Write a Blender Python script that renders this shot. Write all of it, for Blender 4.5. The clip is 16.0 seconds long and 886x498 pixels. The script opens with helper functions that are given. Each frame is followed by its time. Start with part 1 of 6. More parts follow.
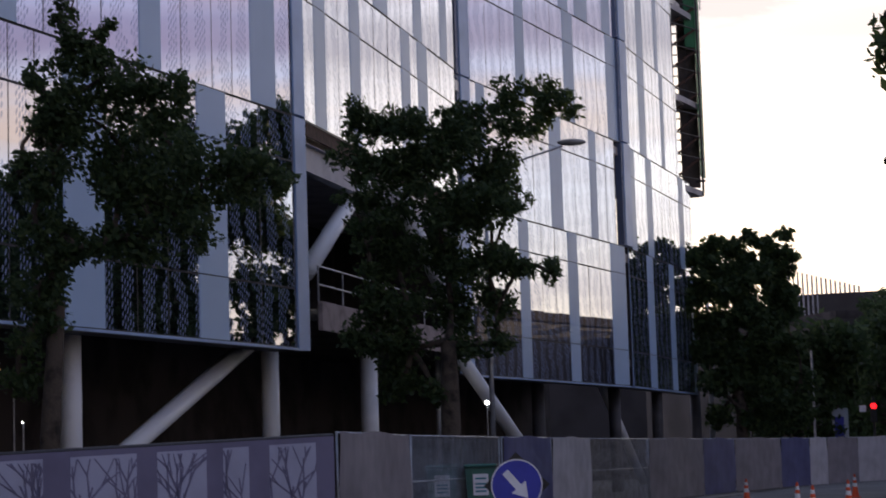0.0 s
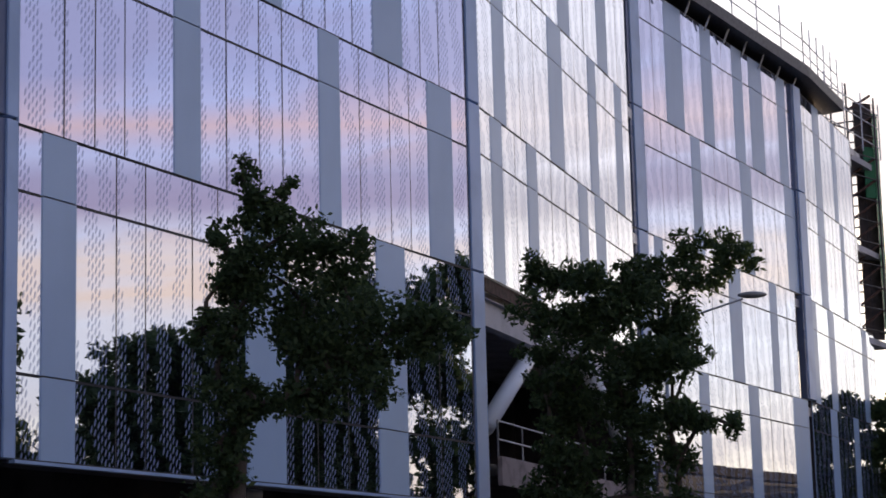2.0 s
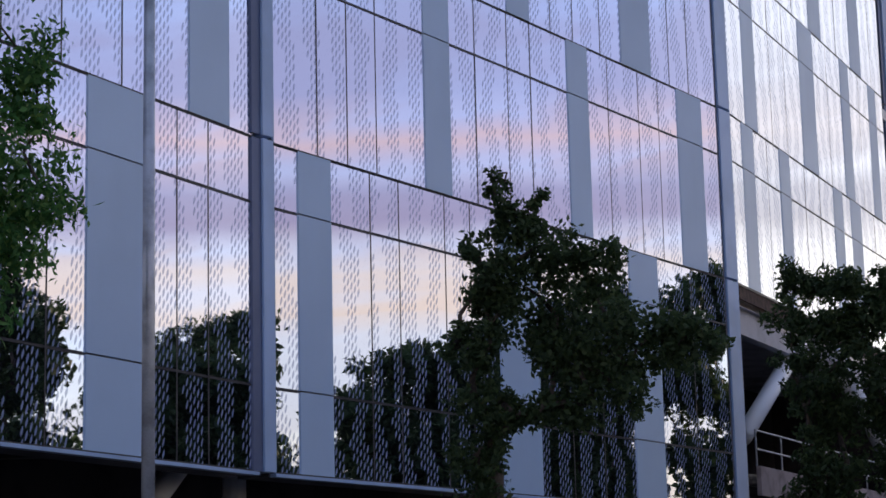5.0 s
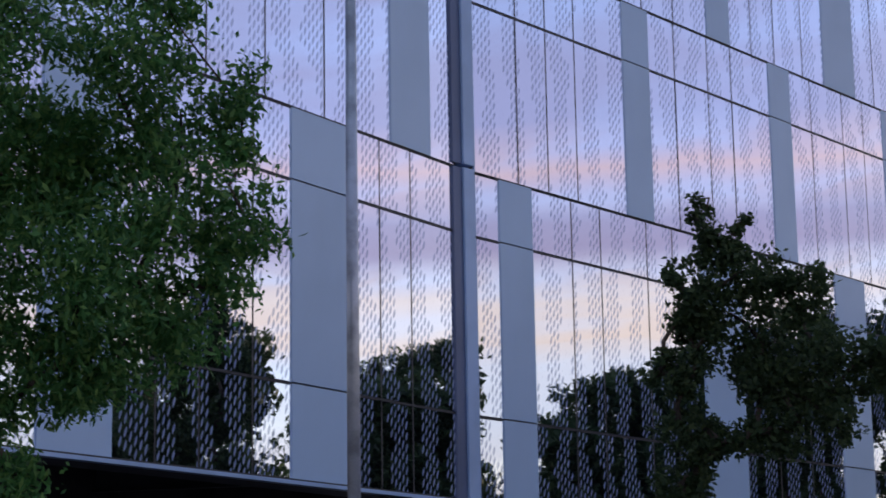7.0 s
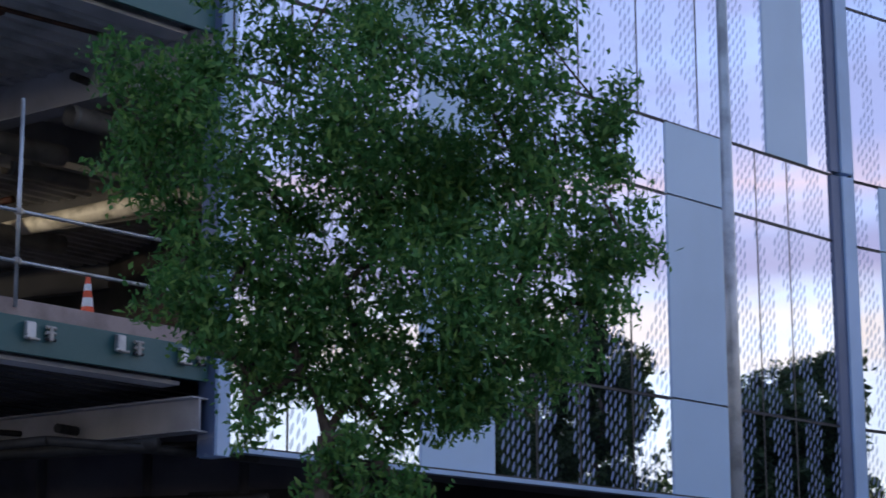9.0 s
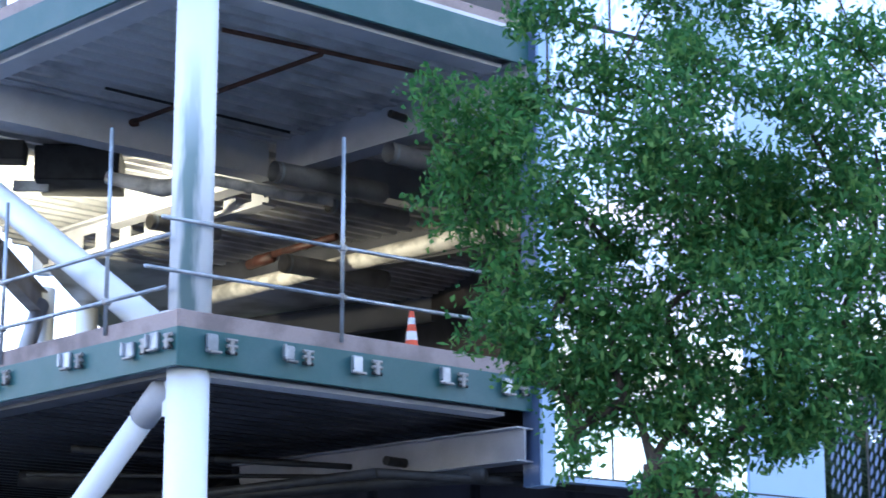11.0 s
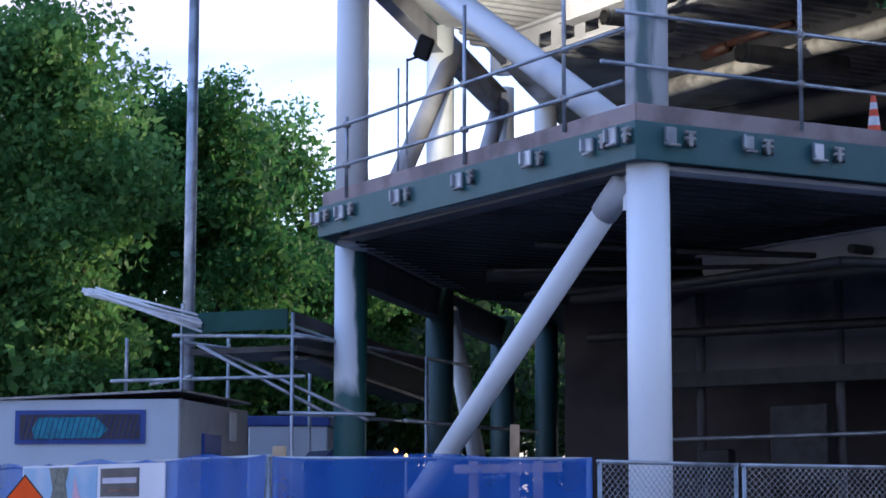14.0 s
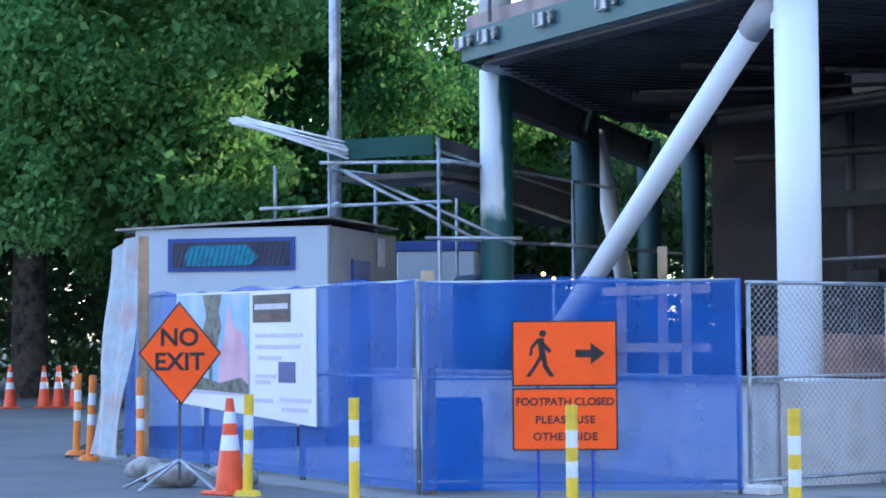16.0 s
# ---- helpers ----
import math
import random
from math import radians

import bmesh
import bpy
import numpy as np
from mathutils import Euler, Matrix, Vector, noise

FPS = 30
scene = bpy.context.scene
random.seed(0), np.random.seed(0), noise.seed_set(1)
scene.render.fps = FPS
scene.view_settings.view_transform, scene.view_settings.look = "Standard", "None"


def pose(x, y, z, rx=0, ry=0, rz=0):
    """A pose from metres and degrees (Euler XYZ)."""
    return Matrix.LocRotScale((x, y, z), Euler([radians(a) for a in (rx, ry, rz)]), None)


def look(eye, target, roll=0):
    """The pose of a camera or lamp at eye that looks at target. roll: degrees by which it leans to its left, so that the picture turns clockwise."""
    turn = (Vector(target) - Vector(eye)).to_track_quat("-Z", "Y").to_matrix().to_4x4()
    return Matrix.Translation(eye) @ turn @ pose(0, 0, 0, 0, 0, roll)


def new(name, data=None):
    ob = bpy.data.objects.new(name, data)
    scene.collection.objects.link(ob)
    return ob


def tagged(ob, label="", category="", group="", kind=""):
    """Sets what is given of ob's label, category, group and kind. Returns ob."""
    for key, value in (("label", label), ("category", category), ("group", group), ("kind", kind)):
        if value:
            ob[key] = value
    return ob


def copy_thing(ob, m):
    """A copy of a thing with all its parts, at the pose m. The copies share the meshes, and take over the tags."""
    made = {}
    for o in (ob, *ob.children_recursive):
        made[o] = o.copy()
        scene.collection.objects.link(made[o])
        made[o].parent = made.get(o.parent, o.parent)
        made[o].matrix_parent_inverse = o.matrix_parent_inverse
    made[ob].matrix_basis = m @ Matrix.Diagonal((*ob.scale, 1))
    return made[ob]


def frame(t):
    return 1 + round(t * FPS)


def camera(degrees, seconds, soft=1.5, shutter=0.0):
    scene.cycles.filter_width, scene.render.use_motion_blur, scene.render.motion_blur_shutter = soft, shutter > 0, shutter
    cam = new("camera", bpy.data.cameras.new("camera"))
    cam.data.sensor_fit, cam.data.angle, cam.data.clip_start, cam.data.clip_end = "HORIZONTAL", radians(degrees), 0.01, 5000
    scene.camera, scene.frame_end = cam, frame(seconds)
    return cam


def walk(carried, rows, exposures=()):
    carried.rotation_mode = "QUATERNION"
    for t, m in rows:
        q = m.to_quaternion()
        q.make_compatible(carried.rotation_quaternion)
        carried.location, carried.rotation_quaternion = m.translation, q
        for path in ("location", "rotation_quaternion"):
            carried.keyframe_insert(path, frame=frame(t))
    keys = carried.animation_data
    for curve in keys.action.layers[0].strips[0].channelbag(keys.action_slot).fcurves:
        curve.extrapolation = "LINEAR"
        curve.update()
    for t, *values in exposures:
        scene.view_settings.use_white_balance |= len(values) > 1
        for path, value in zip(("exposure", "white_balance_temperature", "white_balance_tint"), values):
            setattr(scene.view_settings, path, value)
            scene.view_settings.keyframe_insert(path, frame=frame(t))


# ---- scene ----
# camera: it stands at one spot on the far side of the road and turns
cam = camera(24.19, 16.0, soft=1.6, shutter=0.3)
EYE = (0.0, 0.0, 1.5)
PATH = [
    (0, 95.89, 1.76, 2.14), (0.5, 97.21, 1.45, 3.83), (1, 98.28, 1.33, 4.92), (1.5, 99.38, 1.31, 5.93),
    (2, 100.30, 1.43, 7.10), (2.5, 100.32, 1.41, 8.67), (3, 100.34, 1.36, 10.10), (3.5, 100.54, 1.33, 11.57),
    (4, 100.70, 1.27, 12.90), (6.5, 101.17, 1.24, 17.46), (7, 101.67, 0.93, 19.80), (7.5, 101.63, 0.84, 21.24),
    (8, 101.80, 0.64, 23.95), (8.5, 102.09, 0.39, 27.45), (9, 102.21, 0.22, 30.29), (11.5, 103.09, 0.01, 41.99),
    (12, 102.71, -0.12, 44.97), (12.5, 101.08, -0.31, 47.48), (13, 99.55, -0.33, 49.63), (13.5, 98.30, -0.23, 51.19),
    (14, 97.27, -0.14, 52.11), (14.5, 96.07, 0.08, 52.71), (15, 94.83, 0.17, 53.76), (15.5, 93.53, 0.27, 54.87),
    (16, 92.41, 0.44, 56.21)]
EXPOSURES = [(0, 0.20, 7050, 14), (0.9, 0.42, 7050, 14), (2, 0.42, 7000, 13), (4, 0.52, 6850, 10), (8, 0.58, 6450, 9), (9.2, 1.16, 6200, 3), (11.3, 2.62, 5500, -4), (12, 2.02, 5400, 0), (12.5, 1.58, 5350, 6), (13, 1.26, 5350, 9), (13.5, 1.12, 5300, 10), (14.5, 1.54, 5250, 1), (15.2, 1.92, 5250, -3), (16, 2.18, 5300, -7)]
walk(cam, [(t, pose(*EYE, rx, ry, rz)) for t, rx, ry, rz in PATH], EXPOSURES)

# ---------------------------------------------------------------- light
SUN_AZ, SUN_EL = 9.4, 4.0           # degrees right of +y, degrees up


def make_world():
    w = bpy.data.worlds.new("dusk_sky")
    scene.world = w
    w.use_nodes = True
    nt = w.node_tree
    nt.nodes.clear()
    N, L = nt.nodes.new, nt.links.new
    out = N("ShaderNodeOutputWorld")
    bg = N("ShaderNodeBackground")
    sky = N("ShaderNodeTexSky")
    sky.sky_type = "NISHITA"
    sky.sun_disc = False
    sky.sun_elevation = radians(SUN_EL)
    sky.sun_rotation = radians(SUN_AZ)
    sky.dust_density = 1.5
    sky.ozone_density = 3.0
    tc = N("ShaderNodeTexCoord")
    # clouds: long flat streaks, seen as on a high plane
    sep = N("ShaderNodeSeparateXYZ")
    L(tc.outputs["Generated"], sep.inputs[0])
    zz = N("ShaderNodeMath"); zz.operation = "ADD"; zz.inputs[1].default_value = 0.10
    L(sep.outputs["Z"], zz.inputs[0])
    zm = N("ShaderNodeMath"); zm.operation = "MAXIMUM"; zm.inputs[1].default_value = 0.05
    L(zz.outputs[0], zm.inputs[0])
    px = N("ShaderNodeMath"); px.operation = "DIVIDE"
    L(sep.outputs["X"], px.inputs[0]); L(zm.outputs[0], px.inputs[1])
    py = N("ShaderNodeMath"); py.operation = "DIVIDE"
    L(sep.outputs["Y"], py.inputs[0]); L(zm.outputs[0], py.inputs[1])
    com = N("ShaderNodeCombineXYZ")
    L(px.outputs[0], com.inputs["X"]); L(py.outputs[0], com.inputs["Y"])
    mp = N("ShaderNodeMapping")
    mp.inputs["Rotation"].default_value = (0, 0, radians(35))
    mp.inputs["Scale"].default_value = (0.75, 1.5, 1)
    L(com.outputs[0], mp.inputs[0])
    n1 = N("ShaderNodeTexNoise")
    n1.inputs["Scale"].default_value, n1.inputs["Detail"].default_value = 1.7, 8.0
    n1.inputs["Roughness"].default_value, n1.inputs["Distortion"].default_value = 0.55, 0.6
    L(mp.outputs[0], n1.inputs["Vector"])
    r1 = N("ShaderNodeValToRGB")
    r1.color_ramp.elements[0].position, r1.color_ramp.elements[1].position = 0.36, 0.55
    L(n1.outputs["Fac"], r1.inputs[0])
    # thin cloud layers low over the horizon, bent a little by the noise
    n2 = N("ShaderNodeTexNoise")
    n2.inputs["Scale"].default_value, n2.inputs["Detail"].default_value = 0.8, 2.5
    L(mp.outputs[0], n2.inputs["Vector"])
    lift = N("ShaderNodeMath"); lift.operation = "MULTIPLY_ADD"; lift.inputs[1].default_value = 0.045
    L(n2.outputs["Fac"], lift.inputs[0]); L(sep.outputs["Z"], lift.inputs[2])
    down = N("ShaderNodeMath"); down.operation = "SUBTRACT"; down.inputs[1].default_value = 0.0225
    L(lift.outputs[0], down.inputs[0])
    lay = N("ShaderNodeValToRGB")
    els = lay.color_ramp.elements
    els[0].position, els[0].color = 0.148, (0, 0, 0, 1)
    els[1].position, els[1].color = 0.36, (0.15, 0.15, 0.15, 1)
    for p_, k_ in ((0.157, 0.95), (0.166, 0.15), (0.175, 0.80), (0.184, 0.20), (0.197, 0.95), (0.212, 0.85), (0.224, 0.20), (0.238, 0.85), (0.250, 0.25), (0.270, 0.65), (0.300, 0.15)):
        e = els.new(p_); e.color = (k_, k_, k_, 1)
    L(down.outputs[0], lay.inputs[0])
    soft_ = N("ShaderNodeMath"); soft_.operation = "MULTIPLY"; soft_.inputs[1].default_value = 0.75
    L(r1.outputs["Color"], soft_.inputs[0])
    fac = N("ShaderNodeMath"); fac.operation = "MAXIMUM"
    bank = N("ShaderNodeMapRange")
    bank.inputs["From Min"].default_value, bank.inputs["From Max"].default_value = -0.2, 0.3
    bank.inputs["To Min"].default_value, bank.inputs["To Max"].default_value = 0.05, 1.0
    L(sep.outputs["X"], bank.inputs["Value"])
    bl_ = N("ShaderNodeMath"); bl_.operation = "MULTIPLY"
    L(lay.outputs["Color"], bl_.inputs[0]); L(bank.outputs[0], bl_.inputs[1])
    L(soft_.outputs[0], fac.inputs[0]); L(bl_.outputs[0], fac.inputs[1])
    # base sky by height: warm white low, pale blue above, blue violet overhead
    rb = N("ShaderNodeValToRGB")
    els = rb.color_ramp.elements
    els[0].position, els[0].color = 0.0, (1.0, 0.80, 0.58, 1)
    els[1].position, els[1].color = 1.0, (0.24, 0.36, 0.66, 1)
    for p_, c_ in ((0.07, (1.0, 0.88, 0.74, 1)), (0.13, (0.80, 0.86, 1.0, 1)), (0.17, (0.66, 0.73, 0.98, 1)), (0.24, (0.45, 0.53, 0.90, 1)), (0.45, (0.32, 0.43, 0.80, 1))):
        e = els.new(p_); e.color = c_
    L(sep.outputs["Z"], rb.inputs[0])
    # clouds: orange and pink low, violet grey above
    rc = N("ShaderNodeValToRGB")
    els = rc.color_ramp.elements
    els[0].position, els[0].color = 0.0, (0.80, 0.52, 0.30, 1)
    els[1].position, els[1].color = 1.0, (0.36, 0.42, 0.54, 1)
    for p_, c_ in ((0.12, (0.72, 0.74, 0.86, 1)), (0.145, (0.80, 0.78, 0.86, 1)), (0.160, (1.0, 0.72, 0.52, 1)), (0.178, (0.96, 0.76, 0.64, 1)), (0.198, (0.40, 0.33, 0.50, 1)), (0.215, (0.38, 0.33, 0.52, 1)), (0.238, (0.80, 0.55, 0.56, 1)), (0.262, (0.40, 0.38, 0.62, 1)), (0.45, (0.32, 0.33, 0.52, 1))):
        e = els.new(p_); e.color = c_
    L(sep.outputs["Z"], rc.inputs[0])
    mixc = N("ShaderNodeMix"); mixc.data_type = "RGBA"
    L(fac.outputs[0], mixc.inputs["Factor"]); L(rb.outputs["Color"], mixc.inputs["A"]); L(rc.outputs["Color"], mixc.inputs["B"])
    # glow round the low sun
    sd = Vector((math.sin(radians(SUN_AZ)) * math.cos(radians(SUN_EL)), math.cos(radians(SUN_AZ)) * math.cos(radians(SUN_EL)), math.sin(radians(SUN_EL))))
    dot = N("ShaderNodeVectorMath"); dot.operation = "DOT_PRODUCT"
    dot.inputs[1].default_value = sd
    L(tc.outputs["Generated"], dot.inputs[0])
    gl = N("ShaderNodeMapRange")
    gl.inputs["From Min"].default_value, gl.inputs["From Max"].default_value = 0.2, 1.0
    gl.inputs["To Min"].default_value, gl.inputs["To Max"].default_value = 0.0, 1.0
    L(dot.outputs["Value"], gl.inputs["Value"])
    gp = N("ShaderNodeMath"); gp.operation = "POWER"; gp.inputs[1].default_value = 4.0
    L(gl.outputs[0], gp.inputs[0])
    gm = N("ShaderNodeMath"); gm.operation = "MULTIPLY_ADD"; gm.inputs[1].default_value = SKY_GLOW; gm.inputs[2].default_value = SKY_BASE
    L(gp.outputs[0], gm.inputs[0])
    sc = N("ShaderNodeVectorMath"); sc.operation = "SCALE"
    # towards the sun the colours pale to a warm white
    pale = N("ShaderNodeMapRange")
    pale.inputs["From Min"].default_value, pale.inputs["From Max"].default_value = 0.25, 0.70
    pale.inputs["To Min"].default_value, pale.inputs["To Max"].default_value = 1.0, 0.25
    L(gp.outputs[0], pale.inputs["Value"])
    sat = N("ShaderNodeHueSaturation")
    L(mixc.outputs["Result"], sat.inputs["Color"]); L(pale.outputs[0], sat.inputs["Saturation"])
    west = N("ShaderNodeMapRange")
    west.inputs["From Min"].default_value, west.inputs["From Max"].default_value = -0.8, 0.0
    west.inputs["To Min"].default_value, west.inputs["To Max"].default_value = 1.45, 1.0
    L(sep.outputs["X"], west.inputs["Value"])
    gw = N("ShaderNodeMath"); gw.operation = "MULTIPLY"
    L(gm.outputs[0], gw.inputs[0]); L(west.outputs[0], gw.inputs[1])
    L(sat.outputs[0], sc.inputs[0]); L(gw.outputs[0], sc.inputs["Scale"])
    # clouds veil the light behind them
    veil = N("ShaderNodeMapRange")
    veil.inputs["To Min"].default_value, veil.inputs["To Max"].default_value = 0.054, 0.012
    L(fac.outputs[0], veil.inputs["Value"])
    sk = N("ShaderNodeVectorMath"); sk.operation = "SCALE"
    L(veil.outputs[0], sk.inputs["Scale"])
    L(sky.outputs[0], sk.inputs[0])
    add = N("ShaderNodeVectorMath"); add.operation = "ADD"
    L(sc.outputs[0], add.inputs[0]); L(sk.outputs[0], add.inputs[1])
    L(add.outputs[0], bg.inputs["Color"])
    bg.inputs["Strength"].default_value = 1.0
    L(bg.outputs[0], out.inputs[0])


SKY_BASE, SKY_GLOW = 0.66, 0.50
make_world()
sun = new("sun", bpy.data.lights.new("sun", "SUN"))
sun.data.energy, sun.data.angle, sun.data.color = 2.0, radians(0.6), (1.0, 0.72, 0.45)
sun.matrix_world = look((0, 0, 50), Vector((0, 0, 50)) - Vector((math.sin(radians(SUN_AZ)), math.cos(radians(SUN_AZ)), math.tan(radians(SUN_EL)))))

# ---------------------------------------------------------------- materials


def nodes_of(name):
    m = bpy.data.materials.new(name)
    m.use_nodes = True
    nt = m.node_tree
    return m, nt, nt.nodes["Principled BSDF"]


def mat(name, col, rough=0.6, metal=0.0, var=0.15, scale=6.0, bump=0.15, col2=None, detail_scale=60.0, blotch=(0.45, 0.65), objrand=0.0):
    """A surface with two scales of variation: broad stains and fine grain."""
    m, nt, bs = nodes_of(name)
    N, L = nt.nodes.new, nt.links.new
    tc = N("ShaderNodeTexCoord")
    a = N("ShaderNodeTexNoise"); a.inputs["Scale"].default_value = scale; a.inputs["Detail"].default_value = 4
    b = N("ShaderNodeTexNoise"); b.inputs["Scale"].default_value = detail_scale; b.inputs["Detail"].default_value = 3
    L(tc.outputs["Object"], a.inputs["Vector"]); L(tc.outputs["Object"], b.inputs["Vector"])
    ra = N("ShaderNodeValToRGB")
    ra.color_ramp.elements[0].position, ra.color_ramp.elements[1].position = blotch
    c2 = col2 if col2 else tuple(max(0, c * (1 - 2 * var)) for c in col)
    ra.color_ramp.elements[0].color, ra.color_ramp.elements[1].color = (*col, 1), (*c2, 1)
    L(a.outputs["Fac"], ra.inputs[0])
    hs = N("ShaderNodeHueSaturation")
    mr = N("ShaderNodeMapRange")
    mr.inputs["To Min"].default_value, mr.inputs["To Max"].default_value = 1 - var, 1 + var
    L(b.outputs["Fac"], mr.inputs["Value"])
    val = mr.outputs[0]
    if objrand:
        oi = N("ShaderNodeObjectInfo")
        m2 = N("ShaderNodeMapRange")
        m2.inputs["To Min"].default_value, m2.inputs["To Max"].default_value = 1 - objrand, 1 + objrand
        L(oi.outputs["Random"], m2.inputs["Value"])
        mu = N("ShaderNodeMath"); mu.operation = "MULTIPLY"
        L(val, mu.inputs[0]); L(m2.outputs[0], mu.inputs[1])
        val = mu.outputs[0]
    L(val, hs.inputs["Value"]); L(ra.outputs["Color"], hs.inputs["Color"])
    L(hs.outputs[0], bs.inputs["Base Color"])
    rr = N("ShaderNodeMapRange")
    rr.inputs["To Min"].default_value, rr.inputs["To Max"].default_value = max(0.02, rough - 0.1), min(1, rough + 0.1)
    L(a.outputs["Fac"], rr.inputs["Value"]); L(rr.outputs[0], bs.inputs["Roughness"])
    bs.inputs["Metallic"].default_value = metal
    if bump:
        bp = N("ShaderNodeBump"); bp.inputs["Strength"].default_value = bump; bp.inputs["Distance"].default_value = 0.01
        L(b.outputs["Fac"], bp.inputs["Height"]); L(bp.outputs[0], bs.inputs["Normal"])
    return m


def math_node(nt, op, a, b=None, c=None):
    n = nt.nodes.new("ShaderNodeMath"); n.operation = op
    for i, v in enumerate((a, b, c)):
        if v is None:
            continue
        if isinstance(v, (int, float)):
            n.inputs[i].default_value = v
        else:
            nt.links.new(v, n.inputs[i])
    return n.outputs[0]


def glass_mat(name, gloss=0.84, frit=True, tint=(0.86, 0.90, 1.0)):
    """Coated mirror glass with a printed pattern of slanting dashes in wandering columns."""
    m, nt, bs = nodes_of(name)
    N, L = nt.nodes.new, nt.links.new
    bs.inputs["Base Color"].default_value = (0.010, 0.012, 0.018, 1)
    bs.inputs["Roughness"].default_value = 0.05
    gl = N("ShaderNodeBsdfGlossy")
    gl.inputs["Color"].default_value = (*tint, 1)
    gl.inputs["Roughness"].default_value = 0.012
    tc = N("ShaderNodeTexCoord")
    wn = N("ShaderNodeTexNoise"); wn.inputs["Scale"].default_value = 0.55; wn.inputs["Detail"].default_value = 1
    L(tc.outputs["Object"], wn.inputs["Vector"])
    bp = N("ShaderNodeBump"); bp.inputs["Strength"].default_value = 0.03; bp.inputs["Distance"].default_value = 0.06
    L(wn.outputs["Fac"], bp.inputs["Height"]); L(bp.outputs[0], gl.inputs["Normal"])
    mx = N("ShaderNodeMixShader"); mx.inputs[0].default_value = gloss
    L(bs.outputs[0], mx.inputs[1]); L(gl.outputs[0], mx.inputs[2])
    out = nt.nodes["Material Output"]
    if frit:
        sp = N("ShaderNodeSeparateXYZ"); L(tc.outputs["Object"], sp.inputs[0])
        oi = N("ShaderNodeObjectInfo")
        x, z = sp.outputs["X"], sp.outputs["Z"]
        rnd = math_node(nt, "MULTIPLY", oi.outputs["Random"], 3.0)
        # slanting lens-shaped dashes, 0.15 m long, in rows 0.19 m high and 0.11 m apart
        col = math_node(nt, "FLOOR", math_node(nt, "DIVIDE", x, 0.11))
        lift = math_node(nt, "MULTIPLY", col, 0.052)
        zs = math_node(nt, "ADD", z, lift)
        row = math_node(nt, "FLOOR", math_node(nt, "DIVIDE", zs, 0.19))
        zrow = math_node(nt, "MULTIPLY", math_node(nt, "ADD", row, 0.5), 0.19)
        dz = math_node(nt, "SUBTRACT", zs, zrow)
        xc = math_node(nt, "MULTIPLY", math_node(nt, "ADD", col, 0.5), 0.11)
        zc = math_node(nt, "SUBTRACT", zrow, lift)
        u = math_node(nt, "DIVIDE", math_node(nt, "MULTIPLY_ADD", dz, -0.30, math_node(nt, "SUBTRACT", x, xc)), 0.11)
        vv = math_node(nt, "DIVIDE", dz, 0.19)
        lens = math_node(nt, "MULTIPLY_ADD", math_node(nt, "MULTIPLY", vv, vv), -1.20, 0.28)
        soft = N("ShaderNodeMapRange")
        soft.inputs["From Min"].default_value, soft.inputs["From Max"].default_value = -0.03, 0.06
        L(math_node(nt, "SUBTRACT", lens, math_node(nt, "ABSOLUTE", u)), soft.inputs["Value"])
        # whole dashes stand in columns about 0.45 m wide that step sideways on the way down
        cn = N("ShaderNodeTexNoise"); cn.noise_dimensions = "1D"; cn.inputs["Scale"].default_value = 0.5
        L(math_node(nt, "ADD", zc, math_node(nt, "MULTIPLY", oi.outputs["Random"], 40.0)), cn.inputs["W"])
        wob = math_node(nt, "MULTIPLY", math_node(nt, "SUBTRACT", cn.outputs["Fac"], 0.5), 0.9)
        ph = math_node(nt, "ADD", math_node(nt, "ADD", math_node(nt, "MULTIPLY_ADD", zc, 0.08, xc), wob), rnd)
        cell = math_node(nt, "DIVIDE", ph, 0.84)
        cc = math_node(nt, "ABSOLUTE", math_node(nt, "SUBTRACT", math_node(nt, "FRACT", cell), 0.5))
        jn = N("ShaderNodeTexNoise"); jn.noise_dimensions = "1D"; jn.inputs["Scale"].default_value = 0.9
        L(math_node(nt, "ADD", zc, math_node(nt, "MULTIPLY", math_node(nt, "FLOOR", cell), 7.3)), jn.inputs["W"])
        wid = math_node(nt, "MULTIPLY_ADD", jn.outputs["Fac"], 0.30, 0.14)
        cm = math_node(nt, "LESS_THAN", cc, wid)
        msk = math_node(nt, "MULTIPLY", soft.outputs[0], cm)
        fr = N("ShaderNodeBsdfDiffuse"); fr.inputs["Color"].default_value = (0.34, 0.42, 0.62, 1)
        m2 = N("ShaderNodeMixShader")
        L(math_node(nt, "MULTIPLY", msk, 0.56), m2.inputs[0])
        L(mx.outputs[0], m2.inputs[1]); L(fr.outputs[0], m2.inputs[2])
        L(m2.outputs[0], out.inputs["Surface"])
    else:
        L(mx.outputs[0], out.inputs["Surface"])
    return m


